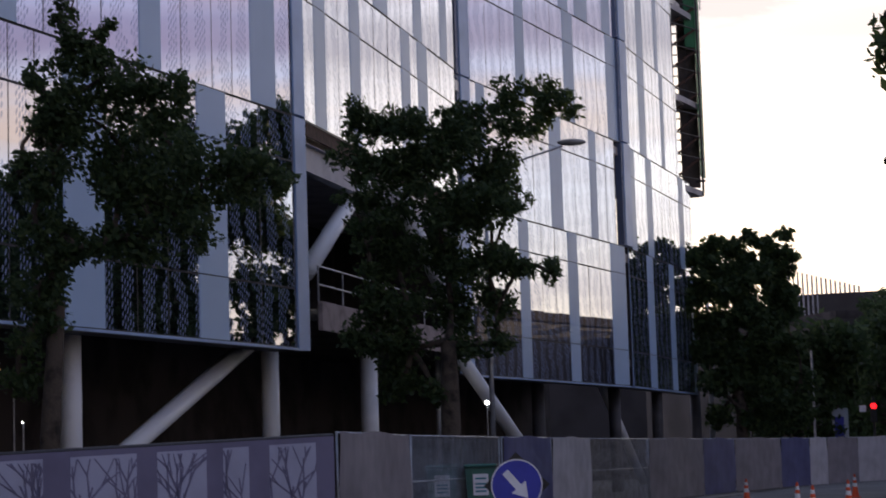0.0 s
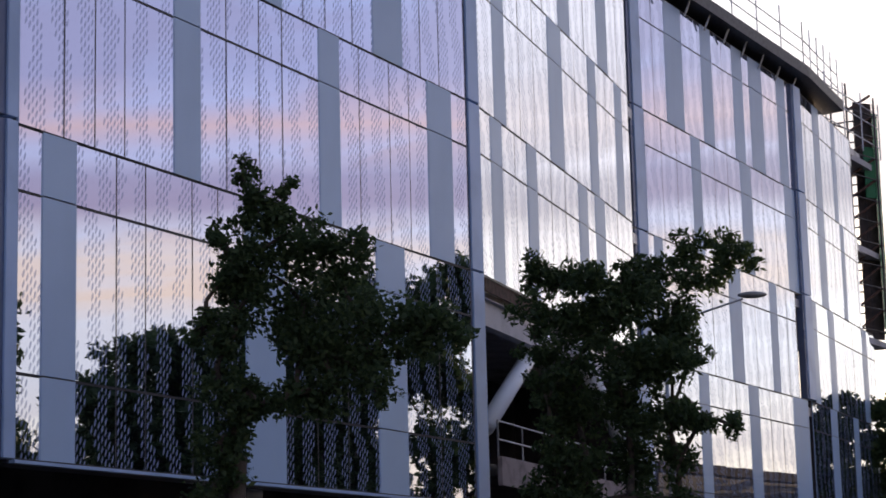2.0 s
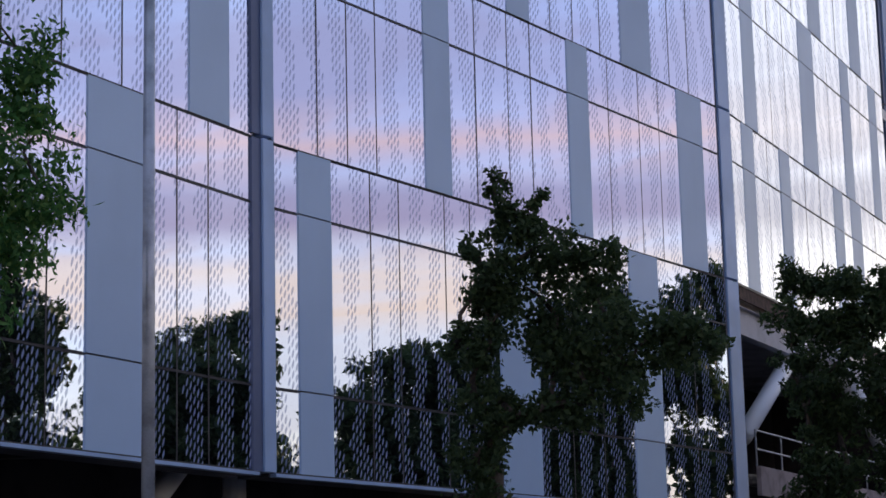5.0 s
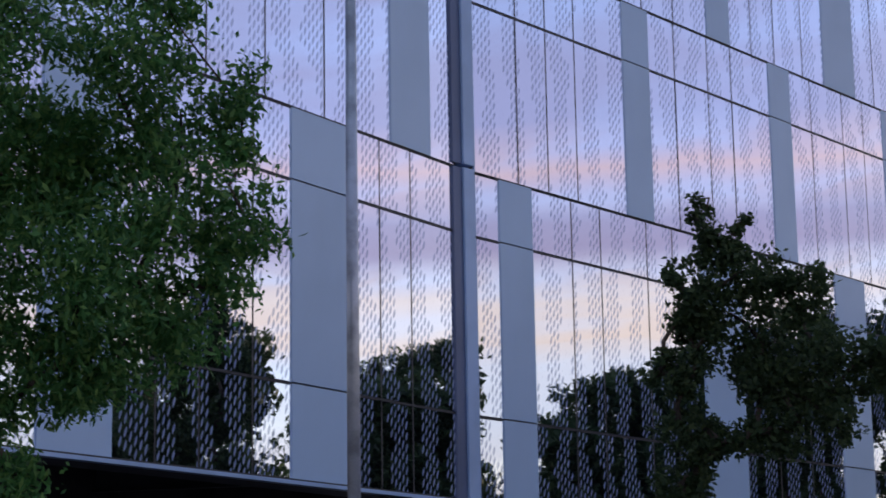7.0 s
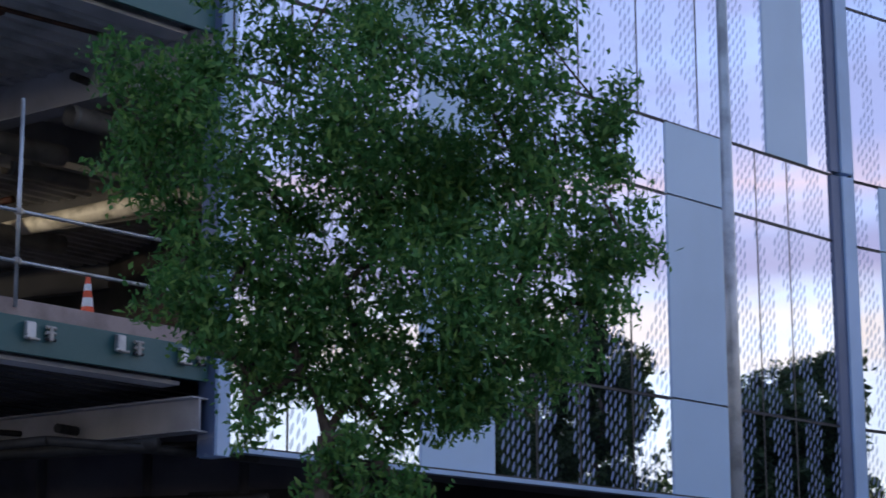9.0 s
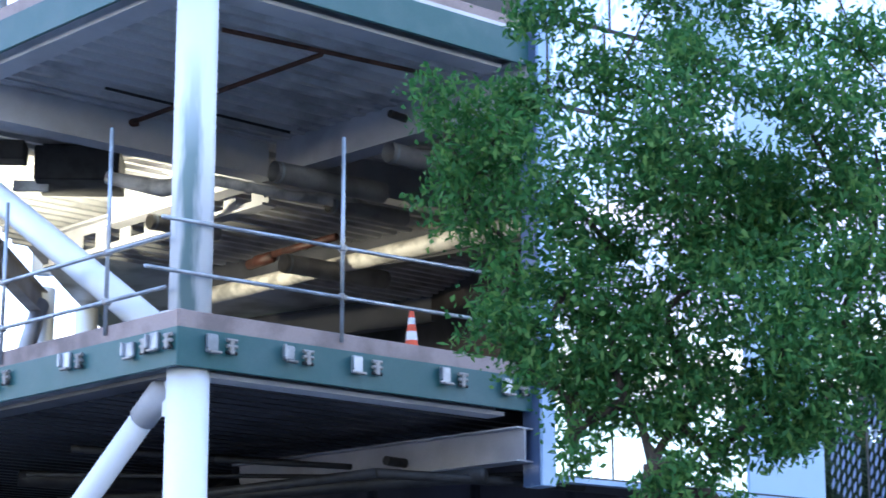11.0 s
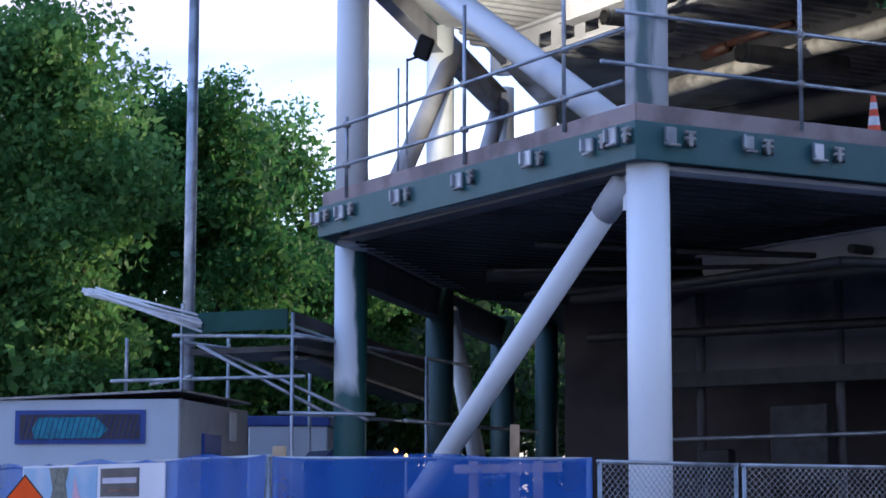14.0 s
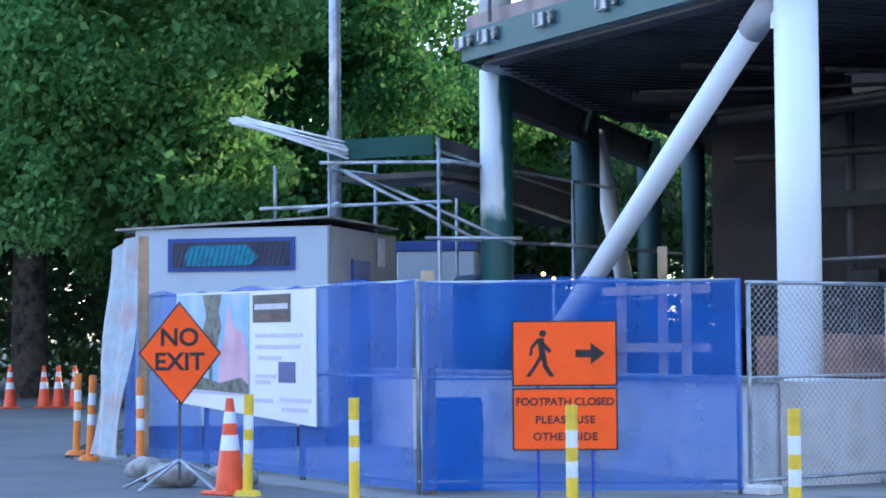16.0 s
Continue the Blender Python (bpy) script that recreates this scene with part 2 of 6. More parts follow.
def leaf_mat(name, c1, c2, c3, trans=0.5):
    m, nt, bs = nodes_of(name)
    N, L = nt.nodes.new, nt.links.new
    g = N("ShaderNodeNewGeometry")
    r = N("ShaderNodeValToRGB")
    r.color_ramp.elements[0].color, r.color_ramp.elements[1].color = (*c1, 1), (*c3, 1)
    e = r.color_ramp.elements.new(0.6); e.color = (*c2, 1)
    L(g.outputs["Random Per Island"], r.inputs[0])
    L(r.outputs[0], bs.inputs["Base Color"])
    bs.inputs["Roughness"].default_value = 0.6
    bs.inputs["Specular IOR Level"].default_value = 0.35
    tr = N("ShaderNodeBsdfTranslucent"); L(r.outputs[0], tr.inputs["Color"])
    mx = N("ShaderNodeMixShader"); mx.inputs[0].default_value = trans
    L(bs.outputs[0], mx.inputs[1]); L(tr.outputs[0], mx.inputs[2])
    L(mx.outputs[0], nt.nodes["Material Output"].inputs["Surface"])
    return m


def glow_mat(name, col, strength):
    m, nt, bs = nodes_of(name)
    bs.inputs["Base Color"].default_value = (*col, 1)
    bs.inputs["Emission Color"].default_value = (*col, 1)
    bs.inputs["Emission Strength"].default_value = strength
    return m


def mesh_mat(name, col, cover, weave=0.02):
    """Woven shade mesh: cloth that lets part of the light through."""
    m, nt, bs = nodes_of(name)
    N, L = nt.nodes.new, nt.links.new
    tc = N("ShaderNodeTexCoord")
    n = N("ShaderNodeTexNoise"); n.inputs["Scale"].default_value = 1.6; n.inputs["Detail"].default_value = 5
    L(tc.outputs["Object"], n.inputs["Vector"])
    r = N("ShaderNodeValToRGB")
    r.color_ramp.elements[0].color = (*[c * 0.7 for c in col], 1)
    r.color_ramp.elements[1].color = (*[min(1, c * 1.25) for c in col], 1)
    L(n.outputs["Fac"], r.inputs[0]); L(r.outputs[0], bs.inputs["Base Color"])
    bs.inputs["Roughness"].default_value = 0.7
    t = N("ShaderNodeBsdfTransparent")
    mx = N("ShaderNodeMixShader")
    mr = N("ShaderNodeMapRange"); mr.inputs["To Min"].default_value, mr.inputs["To Max"].default_value = cover - 0.14, cover + 0.14
    L(n.outputs["Fac"], mr.inputs["Value"]); L(mr.outputs[0], mx.inputs[0])
    L(t.outputs[0], mx.inputs[1]); L(bs.outputs[0], mx.inputs[2])
    L(mx.outputs[0], nt.nodes["Material Output"].inputs["Surface"])
    return m


M = {
    "asphalt": mat("worn_asphalt", (0.135, 0.138, 0.145), 0.85, var=0.2, scale=0.35, bump=0.5, detail_scale=90, col2=(0.095, 0.098, 0.105)),
    "path": mat("worn_concrete_path", (0.26, 0.25, 0.24), 0.9, var=0.2, scale=0.8, bump=0.3),
    "kerb": mat("kerb_concrete", (0.34, 0.33, 0.31), 0.85, var=0.2, scale=1.5),
    "concrete": mat("raw_concrete", (0.62, 0.60, 0.60), 0.85, var=0.15, scale=1.4, bump=0.3, col2=(0.42, 0.39, 0.38), blotch=(0.5, 0.72)),
    "glass": glass_mat("coated_glass_with_print"),
    "clad": mat("pale_grey_blue_panel", (0.39, 0.54, 0.73), 0.38, var=0.04, scale=0.4, bump=0.03, objrand=0.05),
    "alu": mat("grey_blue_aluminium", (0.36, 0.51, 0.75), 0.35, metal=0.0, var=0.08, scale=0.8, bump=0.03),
    # the fin's aluminium again, with its dark far side put into the colour
    "alu_dark": mat("far_side_aluminium", (0.085, 0.125, 0.235), 0.30, metal=0.0, var=0.08, scale=0.8, bump=0.03),
    "darktrim": mat("dark_gasket", (0.030, 0.030, 0.036), 0.5, var=0.2),
    "white": mat("white_painted_steel", (0.82, 0.85, 0.89), 0.42, var=0.06, scale=0.9, bump=0.05, col2=(0.60, 0.64, 0.70), blotch=(0.60, 0.78)),
    "half": mat("white_and_green_primed_steel", (0.72, 0.76, 0.82), 0.45, var=0.08, scale=0.55, bump=0.05, col2=(0.04, 0.14, 0.14), blotch=(0.52, 0.58)),
    "green": mat("green_primed_steel", (0.030, 0.105, 0.110), 0.5, var=0.2, scale=1.2, bump=0.08, col2=(0.06, 0.13, 0.14)),
    "darkgreen": mat("dark_green_primed_steel", (0.020, 0.055, 0.055), 0.55, var=0.2, scale=1.0),
    "upstand": mat("pinkish_timber_upstand", (0.36, 0.29, 0.28), 0.85, var=0.2, scale=2.0, bump=0.25),
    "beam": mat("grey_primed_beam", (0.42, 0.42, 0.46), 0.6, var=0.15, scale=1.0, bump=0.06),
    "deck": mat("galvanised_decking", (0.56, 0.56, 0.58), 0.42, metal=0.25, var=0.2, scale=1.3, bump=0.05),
    # same decking, with the shade below the lower deck put into its colour
    "deck_shaded": mat("shaded_galvanised_decking", (0.058, 0.056, 0.066), 0.42, metal=0.5, var=0.25, scale=0.9, bump=0.05),
    "galv": mat("galvanised_tube", (0.42, 0.45, 0.50), 0.42, metal=0.7, var=0.2, scale=3.0, bump=0.08),
    "duct": mat("spiral_duct", (0.34, 0.33, 0.32), 0.55, metal=0.4, var=0.2, scale=2.0),
    "rust": mat("rusty_pipe", (0.075, 0.034, 0.022), 0.8, var=0.3, scale=6.0),
    "black": mat("black_rubber", (0.018, 0.018, 0.020), 0.6, var=0.3),
    # near-black colour stands in for the shade deep under the building
    "core": mat("dark_brown_lining", (0.060, 0.050, 0.052), 0.85, var=0.3, scale=0.7, bump=0.2),
    "bark": mat("bark", (0.070, 0.055, 0.042), 0.95, var=0.4, scale=4.0, bump=0.8, detail_scale=30),
    # dark version of the beam colour; below the lower deck it carries the shade
    "dark_beam": mat("dark_grey_beam", (0.085, 0.085, 0.10), 0.6, var=0.2, scale=1.0, bump=0.06),
    "foil": mat("crumpled_foil", (0.66, 0.62, 0.57), 0.45, metal=0.0, var=0.25, scale=4.0, bump=0.5),
    "red_pipe": mat("red_oxide_pipe", (0.050, 0.014, 0.009), 0.6, var=0.3, scale=5.0),
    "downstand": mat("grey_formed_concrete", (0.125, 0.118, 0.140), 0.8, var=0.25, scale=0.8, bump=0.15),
    "pale_beam": mat("pale_primed_flange", (0.52, 0.53, 0.57), 0.55, var=0.12, scale=1.0, bump=0.05),
    "soil": mat("bare_site_soil", (0.085, 0.078, 0.070), 0.95, var=0.3, scale=0.6, bump=0.6),
    # crown brightness is put into the leaf colour: dark for backlit trees and shade
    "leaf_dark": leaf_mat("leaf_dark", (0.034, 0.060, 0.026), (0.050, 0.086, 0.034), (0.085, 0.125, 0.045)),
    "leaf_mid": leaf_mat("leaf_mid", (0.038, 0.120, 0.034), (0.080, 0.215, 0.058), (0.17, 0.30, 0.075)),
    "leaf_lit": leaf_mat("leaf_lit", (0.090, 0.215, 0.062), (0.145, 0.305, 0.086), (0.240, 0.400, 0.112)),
}


def stained_column():
    """White paint with one long dark run of water and primer down its street side."""
    m, nt, bs = nodes_of("stained_white_column")
    N, L = nt.nodes.new, nt.links.new
    tc = N("ShaderNodeTexCoord")
    sep = N("ShaderNodeSeparateXYZ"); L(tc.outputs["Object"], sep.inputs[0])
    ns = N("ShaderNodeTexNoise"); ns.inputs["Scale"].default_value, ns.inputs["Detail"].default_value = 3.2, 6.0
    mp = N("ShaderNodeMapping"); mp.inputs["Scale"].default_value = (3.0, 3.0, 0.5)
    L(tc.outputs["Object"], mp.inputs[0]); L(mp.outputs[0], ns.inputs["Vector"])
    across = N("ShaderNodeVectorMath"); across.operation = "DOT_PRODUCT"
    across.inputs[1].default_value = (0.69, 0.724, 0.0)
    L(tc.outputs["Object"], across.inputs[0])
    off = math_node(nt, "ABSOLUTE", math_node(nt, "ADD", across.outputs["Value"], 0.69 * 16.08 - 0.724 * 15.31 + 0.03))
    wob = math_node(nt, "MULTIPLY_ADD", ns.outputs["Fac"], 0.26, -0.03)
    near = N("ShaderNodeMapRange")
    near.inputs["From Min"].default_value, near.inputs["From Max"].default_value = -0.03, 0.06
    L(math_node(nt, "SUBTRACT", wob, off), near.inputs["Value"])
    top = N("ShaderNodeMapRange")
    top.inputs["From Min"].default_value, top.inputs["From Max"].default_value = 8.9, 7.6
    L(sep.outputs["Z"], top.inputs["Value"])
    k = math_node(nt, "MULTIPLY", near.outputs[0], top.outputs[0])
    mx = N("ShaderNodeMix"); mx.data_type = "RGBA"
    mx.inputs["A"].default_value, mx.inputs["B"].default_value = (0.74, 0.77, 0.82, 1), (0.09, 0.19, 0.20, 1)
    L(math_node(nt, "MULTIPLY", k, 0.85), mx.inputs["Factor"])
    L(mx.outputs["Result"], bs.inputs["Base Color"])
    bs.inputs["Roughness"].default_value = 0.42
    return m


M["stained"] = stained_column()


def split_column():
    """White paint on one side of the column, green primer on the other and all round its foot."""
    m, nt, bs = nodes_of("white_paint_over_green_primer")
    N, L = nt.nodes.new, nt.links.new
    tc = N("ShaderNodeTexCoord")
    sep = N("ShaderNodeSeparateXYZ"); L(tc.outputs["Object"], sep.inputs[0])
    ns = N("ShaderNodeTexNoise"); ns.inputs["Scale"].default_value, ns.inputs["Detail"].default_value = 2.4, 5.0
    mp = N("ShaderNodeMapping"); mp.inputs["Scale"].default_value = (1.0, 1.0, 0.35)
    L(tc.outputs["Object"], mp.inputs[0]); L(mp.outputs[0], ns.inputs["Vector"])
    across = N("ShaderNodeVectorMath"); across.operation = "DOT_PRODUCT"
    across.inputs[1].default_value = (0.578, 0.816, 0.0)
    L(tc.outputs["Object"], across.inputs[0])
    off = math_node(nt, "SUBTRACT", across.outputs["Value"], -24.0 * 0.578 + 17.0 * 0.816)
    wob = math_node(nt, "MULTIPLY", math_node(nt, "SUBTRACT", ns.outputs["Fac"], 0.5), 0.30)
    edge = N("ShaderNodeMapRange")
    edge.inputs["From Min"].default_value, edge.inputs["From Max"].default_value = 0.06, 0.11
    L(math_node(nt, "ADD", off, wob), edge.inputs["Value"])
    foot = N("ShaderNodeMapRange")
    foot.inputs["From Min"].default_value, foot.inputs["From Max"].default_value = 3.30, 3.00
    L(math_node(nt, "MULTIPLY_ADD", wob, 3.0, sep.outputs["Z"]), foot.inputs["Value"])
    mx = N("ShaderNodeMix"); mx.data_type = "RGBA"
    mx.inputs["A"].default_value, mx.inputs["B"].default_value = (0.72, 0.76, 0.82, 1), (0.030, 0.105, 0.105, 1)
    L(math_node(nt, "MAXIMUM", edge.outputs[0], foot.outputs[0]), mx.inputs["Factor"])
    L(mx.outputs["Result"], bs.inputs["Base Color"])
    bs.inputs["Roughness"].default_value = 0.45
    return m


M["split"] = split_column()

# ---------------------------------------------------------------- mesh tools
def link(name, bm, material, parent=None, label="", smooth=False):
    me = bpy.data.meshes.new(name)
    bm.to_mesh(me)
    bm.free()
    if smooth:
        for f in me.polygons:
            f.use_smooth = True
    if material:
        me.materials.append(material)
    ob = new(name, me)
    if parent:
        ob.parent = parent
    if label:
        ob["label"] = label
    return ob


def part(name, bm, material, parent, label="", smooth=False):
    return link(name, bm, material, parent, label, smooth)


def thing(name, at=(0, 0, 0), rz=0.0, label="", category="", group="", kind=""):
    ob = new(name)
    ob.matrix_world = pose(*at, 0, 0, rz)
    return tagged(ob, label, category, group, kind)


def box(bm, c, size, rz=0.0, bevel=0.0, m=None):
    r = bmesh.ops.create_cube(bm, size=1.0, matrix=(m if m else Matrix.Identity(4)) @ Matrix.Translation(c) @ Matrix.Rotation(rz, 4, "Z") @ Matrix.Diagonal((*size, 1)))
    if bevel:
        es = list({e for v in r["verts"] for e in v.link_edges})
        bmesh.ops.bevel(bm, geom=es, offset=bevel, segments=1, affect="EDGES")
    return bm


def B(c, size, rz=0.0, bevel=0.0):
    return box(bmesh.new(), c, size, rz, bevel)


def tube(bm, p, q, r, r2=None, seg=14, caps=True):
    p, q = Vector(p), Vector(q)
    d = q - p
    m = Matrix.Translation((p + q) / 2) @ d.to_track_quat("Z", "Y").to_matrix().to_4x4()
    bmesh.ops.create_cone(bm, cap_ends=caps, segments=seg, radius1=r, radius2=r if r2 is None else r2, depth=d.length, matrix=m)
    return bm


def T(p, q, r, r2=None, seg=14):
    return tube(bmesh.new(), p, q, r, r2, seg)


def slab_poly(bm, pts, z0, z1):
    lo = [bm.verts.new((x, y, z0)) for x, y in pts]
    hi = [bm.verts.new((x, y, z1)) for x, y in pts]
    n = len(pts)
    bm.faces.new(lo[::-1]); bm.faces.new(hi)
    for i in range(n):
        bm.faces.new((lo[i], lo[(i + 1) % n], hi[(i + 1) % n], hi[i]))
    bmesh.ops.recalc_face_normals(bm, faces=bm.faces)
    return bm


def wall_between(a, b, z0, z1, thick):
    a, b = Vector((*a, 0)), Vector((*b, 0))
    d = b - a
    return B(((a.x + b.x) / 2, (a.y + b.y) / 2, (z0 + z1) / 2), (d.length, thick, z1 - z0), math.atan2(d.y, d.x))


def raw_mesh(name, verts, faces, material, parent=None):
    me = bpy.data.meshes.new(name)
    me.from_pydata(verts, [], faces)
    if material:
        me.materials.append(material)
    ob = new(name, me)
    if parent:
        ob.parent = parent
    return ob


# ---------------------------------------------------------------- plan
K, KL, Z0, A0, B0, C0, D0, F0 = (-15.85, 14.92), (-23.25, 15.91), (-15.00, 20.05), (-11.78, 34.23), (-5.37, 52.47), (-1.49, 71.78), (4.87, 88.60), (8.87, 102.56)
L1, T1, L2, L3, L4, L5 = 4.48, 5.98, 10.42, 14.92, 19.42, 24.15
BACK = [(-14.0, 108.0), (-40.0, 37.0), (-30.8, 25.5), (-27.2, 21.1)]

# ground, road, pavement
link("ground", slab_poly(bmesh.new(), [(-900, -900), (900, -900), (900, 1500), (-900, 1500)], -0.5, -0.02), M["soil"])["kind"] = "structure"
road = link("road", slab_poly(bmesh.new(), [(-80, 40), (-48, 25), (-28, 12.5), (-24.5, 10.6), (-13, 9.9), (-10.5, 13), (-7.5, 22), (18, 110), (60, 300), (75, 300), (22, 60), (12, -30), (-80, -30)], -0.019, 0.0), M["asphalt"])
road["kind"] = "structure"
pave = link("pavement", slab_poly(bmesh.new(), [(-24.4, 10.7), (-13.1, 10.0), (-10.7, 13.2), (-8.0, 22.0), (-4.0, 34.5), (0.5, 52), (9, 80), (8.5, 80), (-1.5, 52), (-6.0, 34.5), (-13.7, 20.6), (-15.0, 13.9), (-24.6, 15.2)], -0.018, 0.006), M["path"])
pave["kind"] = "structure"

# ---------------------------------------------------------------- building frame
frame_th = thing("building_frame", label="half-built steel frame with open decks, round white columns and braces", category="building frame")
slab_pts = [KL, K, Z0, A0, B0, C0, D0, F0] + BACK


def inset(pts, d):
    """The slab edge set back from the glass line."""
    cx, cy = -14.0, 50.0
    out = []
    for x, y in pts:
        v = Vector((cx - x, cy - y)).normalized() * d
        out.append((x + v.x, y + v.y))
    return out


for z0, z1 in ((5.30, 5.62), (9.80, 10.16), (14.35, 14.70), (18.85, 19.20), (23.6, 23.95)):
    part("floor_slab", slab_poly(bmesh.new(), inset(slab_pts, 0.35), z0, z1), M["deck_shaded" if z0 < 6 else "deck"], frame_th)


def column(x, y, z0, z1, r=0.235, m="white", label=""):
    part("column", T((x, y, z0), (x, y, z1), r, seg=28), M[m], frame_th, label, smooth=True)


# the open corner
for x, y, m in ((-16.08, 15.31, "white"), (-24.00, 17.0, "half"), (-27.19, 21.08, "darkgreen"), (-30.9, 25.5, "darkgreen"), (-31.8, 27.4, "darkgreen")):
    if m == "half":
        column(x, y, 0.0, 5.28, m="split", label="round column, half white paint and half green primer")
    else:
        column(x, y, 0.0 if m != "white" else 1.0, 5.28, m=m)
    column(x, y, 5.6, 9.8, m="stained" if m == "white" else "white")
    column(x, y, 10.1, 14.4, m="white")


def edge_run(a, b, z_bot, name_label, flange="pale_beam"):
    """Steel fascia, a recessed flange below and a timber upstand along one deck edge."""
    a2, b2 = Vector(a), Vector(b)
    u = (b2 - a2).normalized()
    n = Vector((u.y, -u.x))
    mid = (a2 + b2) / 2
    ln, rz = (b2 - a2).length, math.atan2(u.y, u.x)
    part("edge_fascia", B((mid.x - n.x * 0.02, mid.y - n.y * 0.02, z_bot + 0.21), (ln, 0.05, 0.42), rz, 0.006), M["green"], frame_th, name_label)
    part("edge_upstand", B((mid.x - n.x * 0.09, mid.y - n.y * 0.09, z_bot + 0.52), (ln - 0.05, 0.08, 0.20), rz, 0.006), M["upstand"], frame_th, "pinkish timber upstand")
    q = mid - n * 0.35
    part("edge_beam", B((q.x, q.y, z_bot - 0.03), (ln - 0.6, 0.34, 0.05), rz), M[flange], frame_th)
    part("edge_beam", B((q.x, q.y, z_bot + 0.12), (ln - 0.6, 0.03, 0.28), rz), M["beam"], frame_th)
    return a2, u, n


def bracket_pair(a2, u, n, s, z, wide=0.15):
    """One bolted glazing bracket: a pale plate and a dark clamp beside it."""
    rz = math.atan2(u.y, u.x)
    p = a2 + u * s + n * 0.035
    k = random.Random(int(s * 97))
    up = k.uniform(-0.02, 0.03)
    plate = part("bracket_plate", B((p.x, p.y, z + up), (wide, 0.06, 0.18 + k.uniform(-0.02, 0.03)), rz, 0.015), M["galv"], frame_th)
    part("lug", B((p.x + n.x * 0.045 + u.x * 0.02, p.y + n.y * 0.045 + u.y * 0.02, z + up - 0.10), (wide * 1.0, 0.06, 0.03), rz, 0.008), M["duct"], plate)
    part("cheek", B((p.x + n.x * 0.045 - u.x * wide * 0.55, p.y + n.y * 0.045 - u.y * wide * 0.55, z + up + 0.01), (0.03, 0.06, 0.15), rz, 0.008), M["galv"], plate)
    q = a2 + u * (s + 0.27 + k.uniform(-0.02, 0.02)) + n * 0.05
    clamp = part("bracket_clamp", B((q.x, q.y, z - 0.01), (0.06, 0.06, 0.17), rz, 0.012), M["duct"], frame_th)
    for dz in (-0.075, -0.005, 0.06):
        part("bolt", T((q.x - u.x * 0.07, q.y - u.y * 0.07, z + dz), (q.x + u.x * 0.07, q.y + u.y * 0.07, z + dz), 0.022, seg=8), M["duct" if dz > -0.05 else "black"], clamp)


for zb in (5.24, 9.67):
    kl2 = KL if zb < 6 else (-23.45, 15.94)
    # the lower flange here takes the dark colour in place of shade
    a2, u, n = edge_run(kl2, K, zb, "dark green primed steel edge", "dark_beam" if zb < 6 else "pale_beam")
    if zb < 6:
        for s_ in (0.05, 0.75, 2.3, 3.85, 5.4, 6.65, 7.1):
            bracket_pair(a2, u, n, s_, zb + 0.27)
    a2, u, n = edge_run(K, Z0, zb, "dark green primed steel edge")
    if zb < 6:
        for s_ in (0.42, 1.45, 2.42, 3.75, 4.75):
            bracket_pair(a2, u, n, s_, zb + 0.27)
edge_run(BACK[3], KL, 5.24, "")
edge_run(BACK[3], KL, 9.67, "")

# braces in the end bay and its neighbours
ux = (Vector(K) - Vector(KL)).normalized()


def brace(p, q, r=0.19, m="white"):
    part("brace", T(p, q, r, seg=24), M[m], frame_th, smooth=True)


brace((-16.70, 15.44, 5.02), (-22.80, 16.78, 1.07), 0.142)
part("brace_sleeve", T((-16.50, 15.40, 5.15), (-16.98, 15.50, 4.84), 0.158, seg=24), M["pale_beam"], frame_th, smooth=True)
part("gusset_plate", B((-16.32, 15.36, 5.02), (0.42, 0.05, 0.44), math.atan2(ux.y, ux.x)), M["white"], frame_th)
brace((-23.65, 16.93, 9.85), (-16.7, 15.45, 5.77), 0.175)
part("gusset_plate", B((-16.5, 15.45, 5.82), (0.5, 0.05, 0.36), math.atan2(ux.y, ux.x)), M["white"], frame_th)
brace((-16.5, 15.5, 14.2), (-23.5, 16.8, 10.2))
brace((-27.3, 21.5, 9.4), (-24.6, 17.9, 5.7), 0.16, "beam")
brace((-30.6, 25.2, 9.4), (-27.8, 21.9, 5.7), 0.16, "beam")
brace((-27.6, 21.6, 4.9), (-30.4, 25.0, 0.3), 0.16)

# soffit of the open decks: ribbed metal sheet, beams, pipes
def rib_field(z, n, length, step=0.30):
    """Ribs that run from the corner edge into the building."""
    vs, fs = [], []
    a, u, v = Vector(K), (Vector(KL) - Vector(K)).normalized(), (Vector(Z0) - Vector(K)).normalized()
    inward = Vector((0.775, 0.632))
    for k in range(n):
        i = len(vs)
        for off, dz in ((0.0, 0.0), (0.05, -0.12), (0.15, -0.12), (0.20, 0.0)):
            p = a + u * (0.45 + k * step + off)
            p = p + v * max(0.5, (0.45 - (p - Vector(KL)).dot(inward)) / v.dot(inward))
            q = a + u * (0.45 + k * step + off) + v * length
            vs += [(p.x, p.y, z + dz), (q.x, q.y, z + dz)]
        fs += [(i, i + 1, i + 3, i + 2), (i + 2, i + 3, i + 5, i + 4), (i + 4, i + 5, i + 7, i + 6)]
    ob = raw_mesh("ribbed_soffit", vs, fs, M["deck_shaded" if z < 6 else "deck"], frame_th)
    ob["kind"] = "stuff"


for z in (5.29, 9.79):
    rib_field(z, 40, 18.0, 0.32)


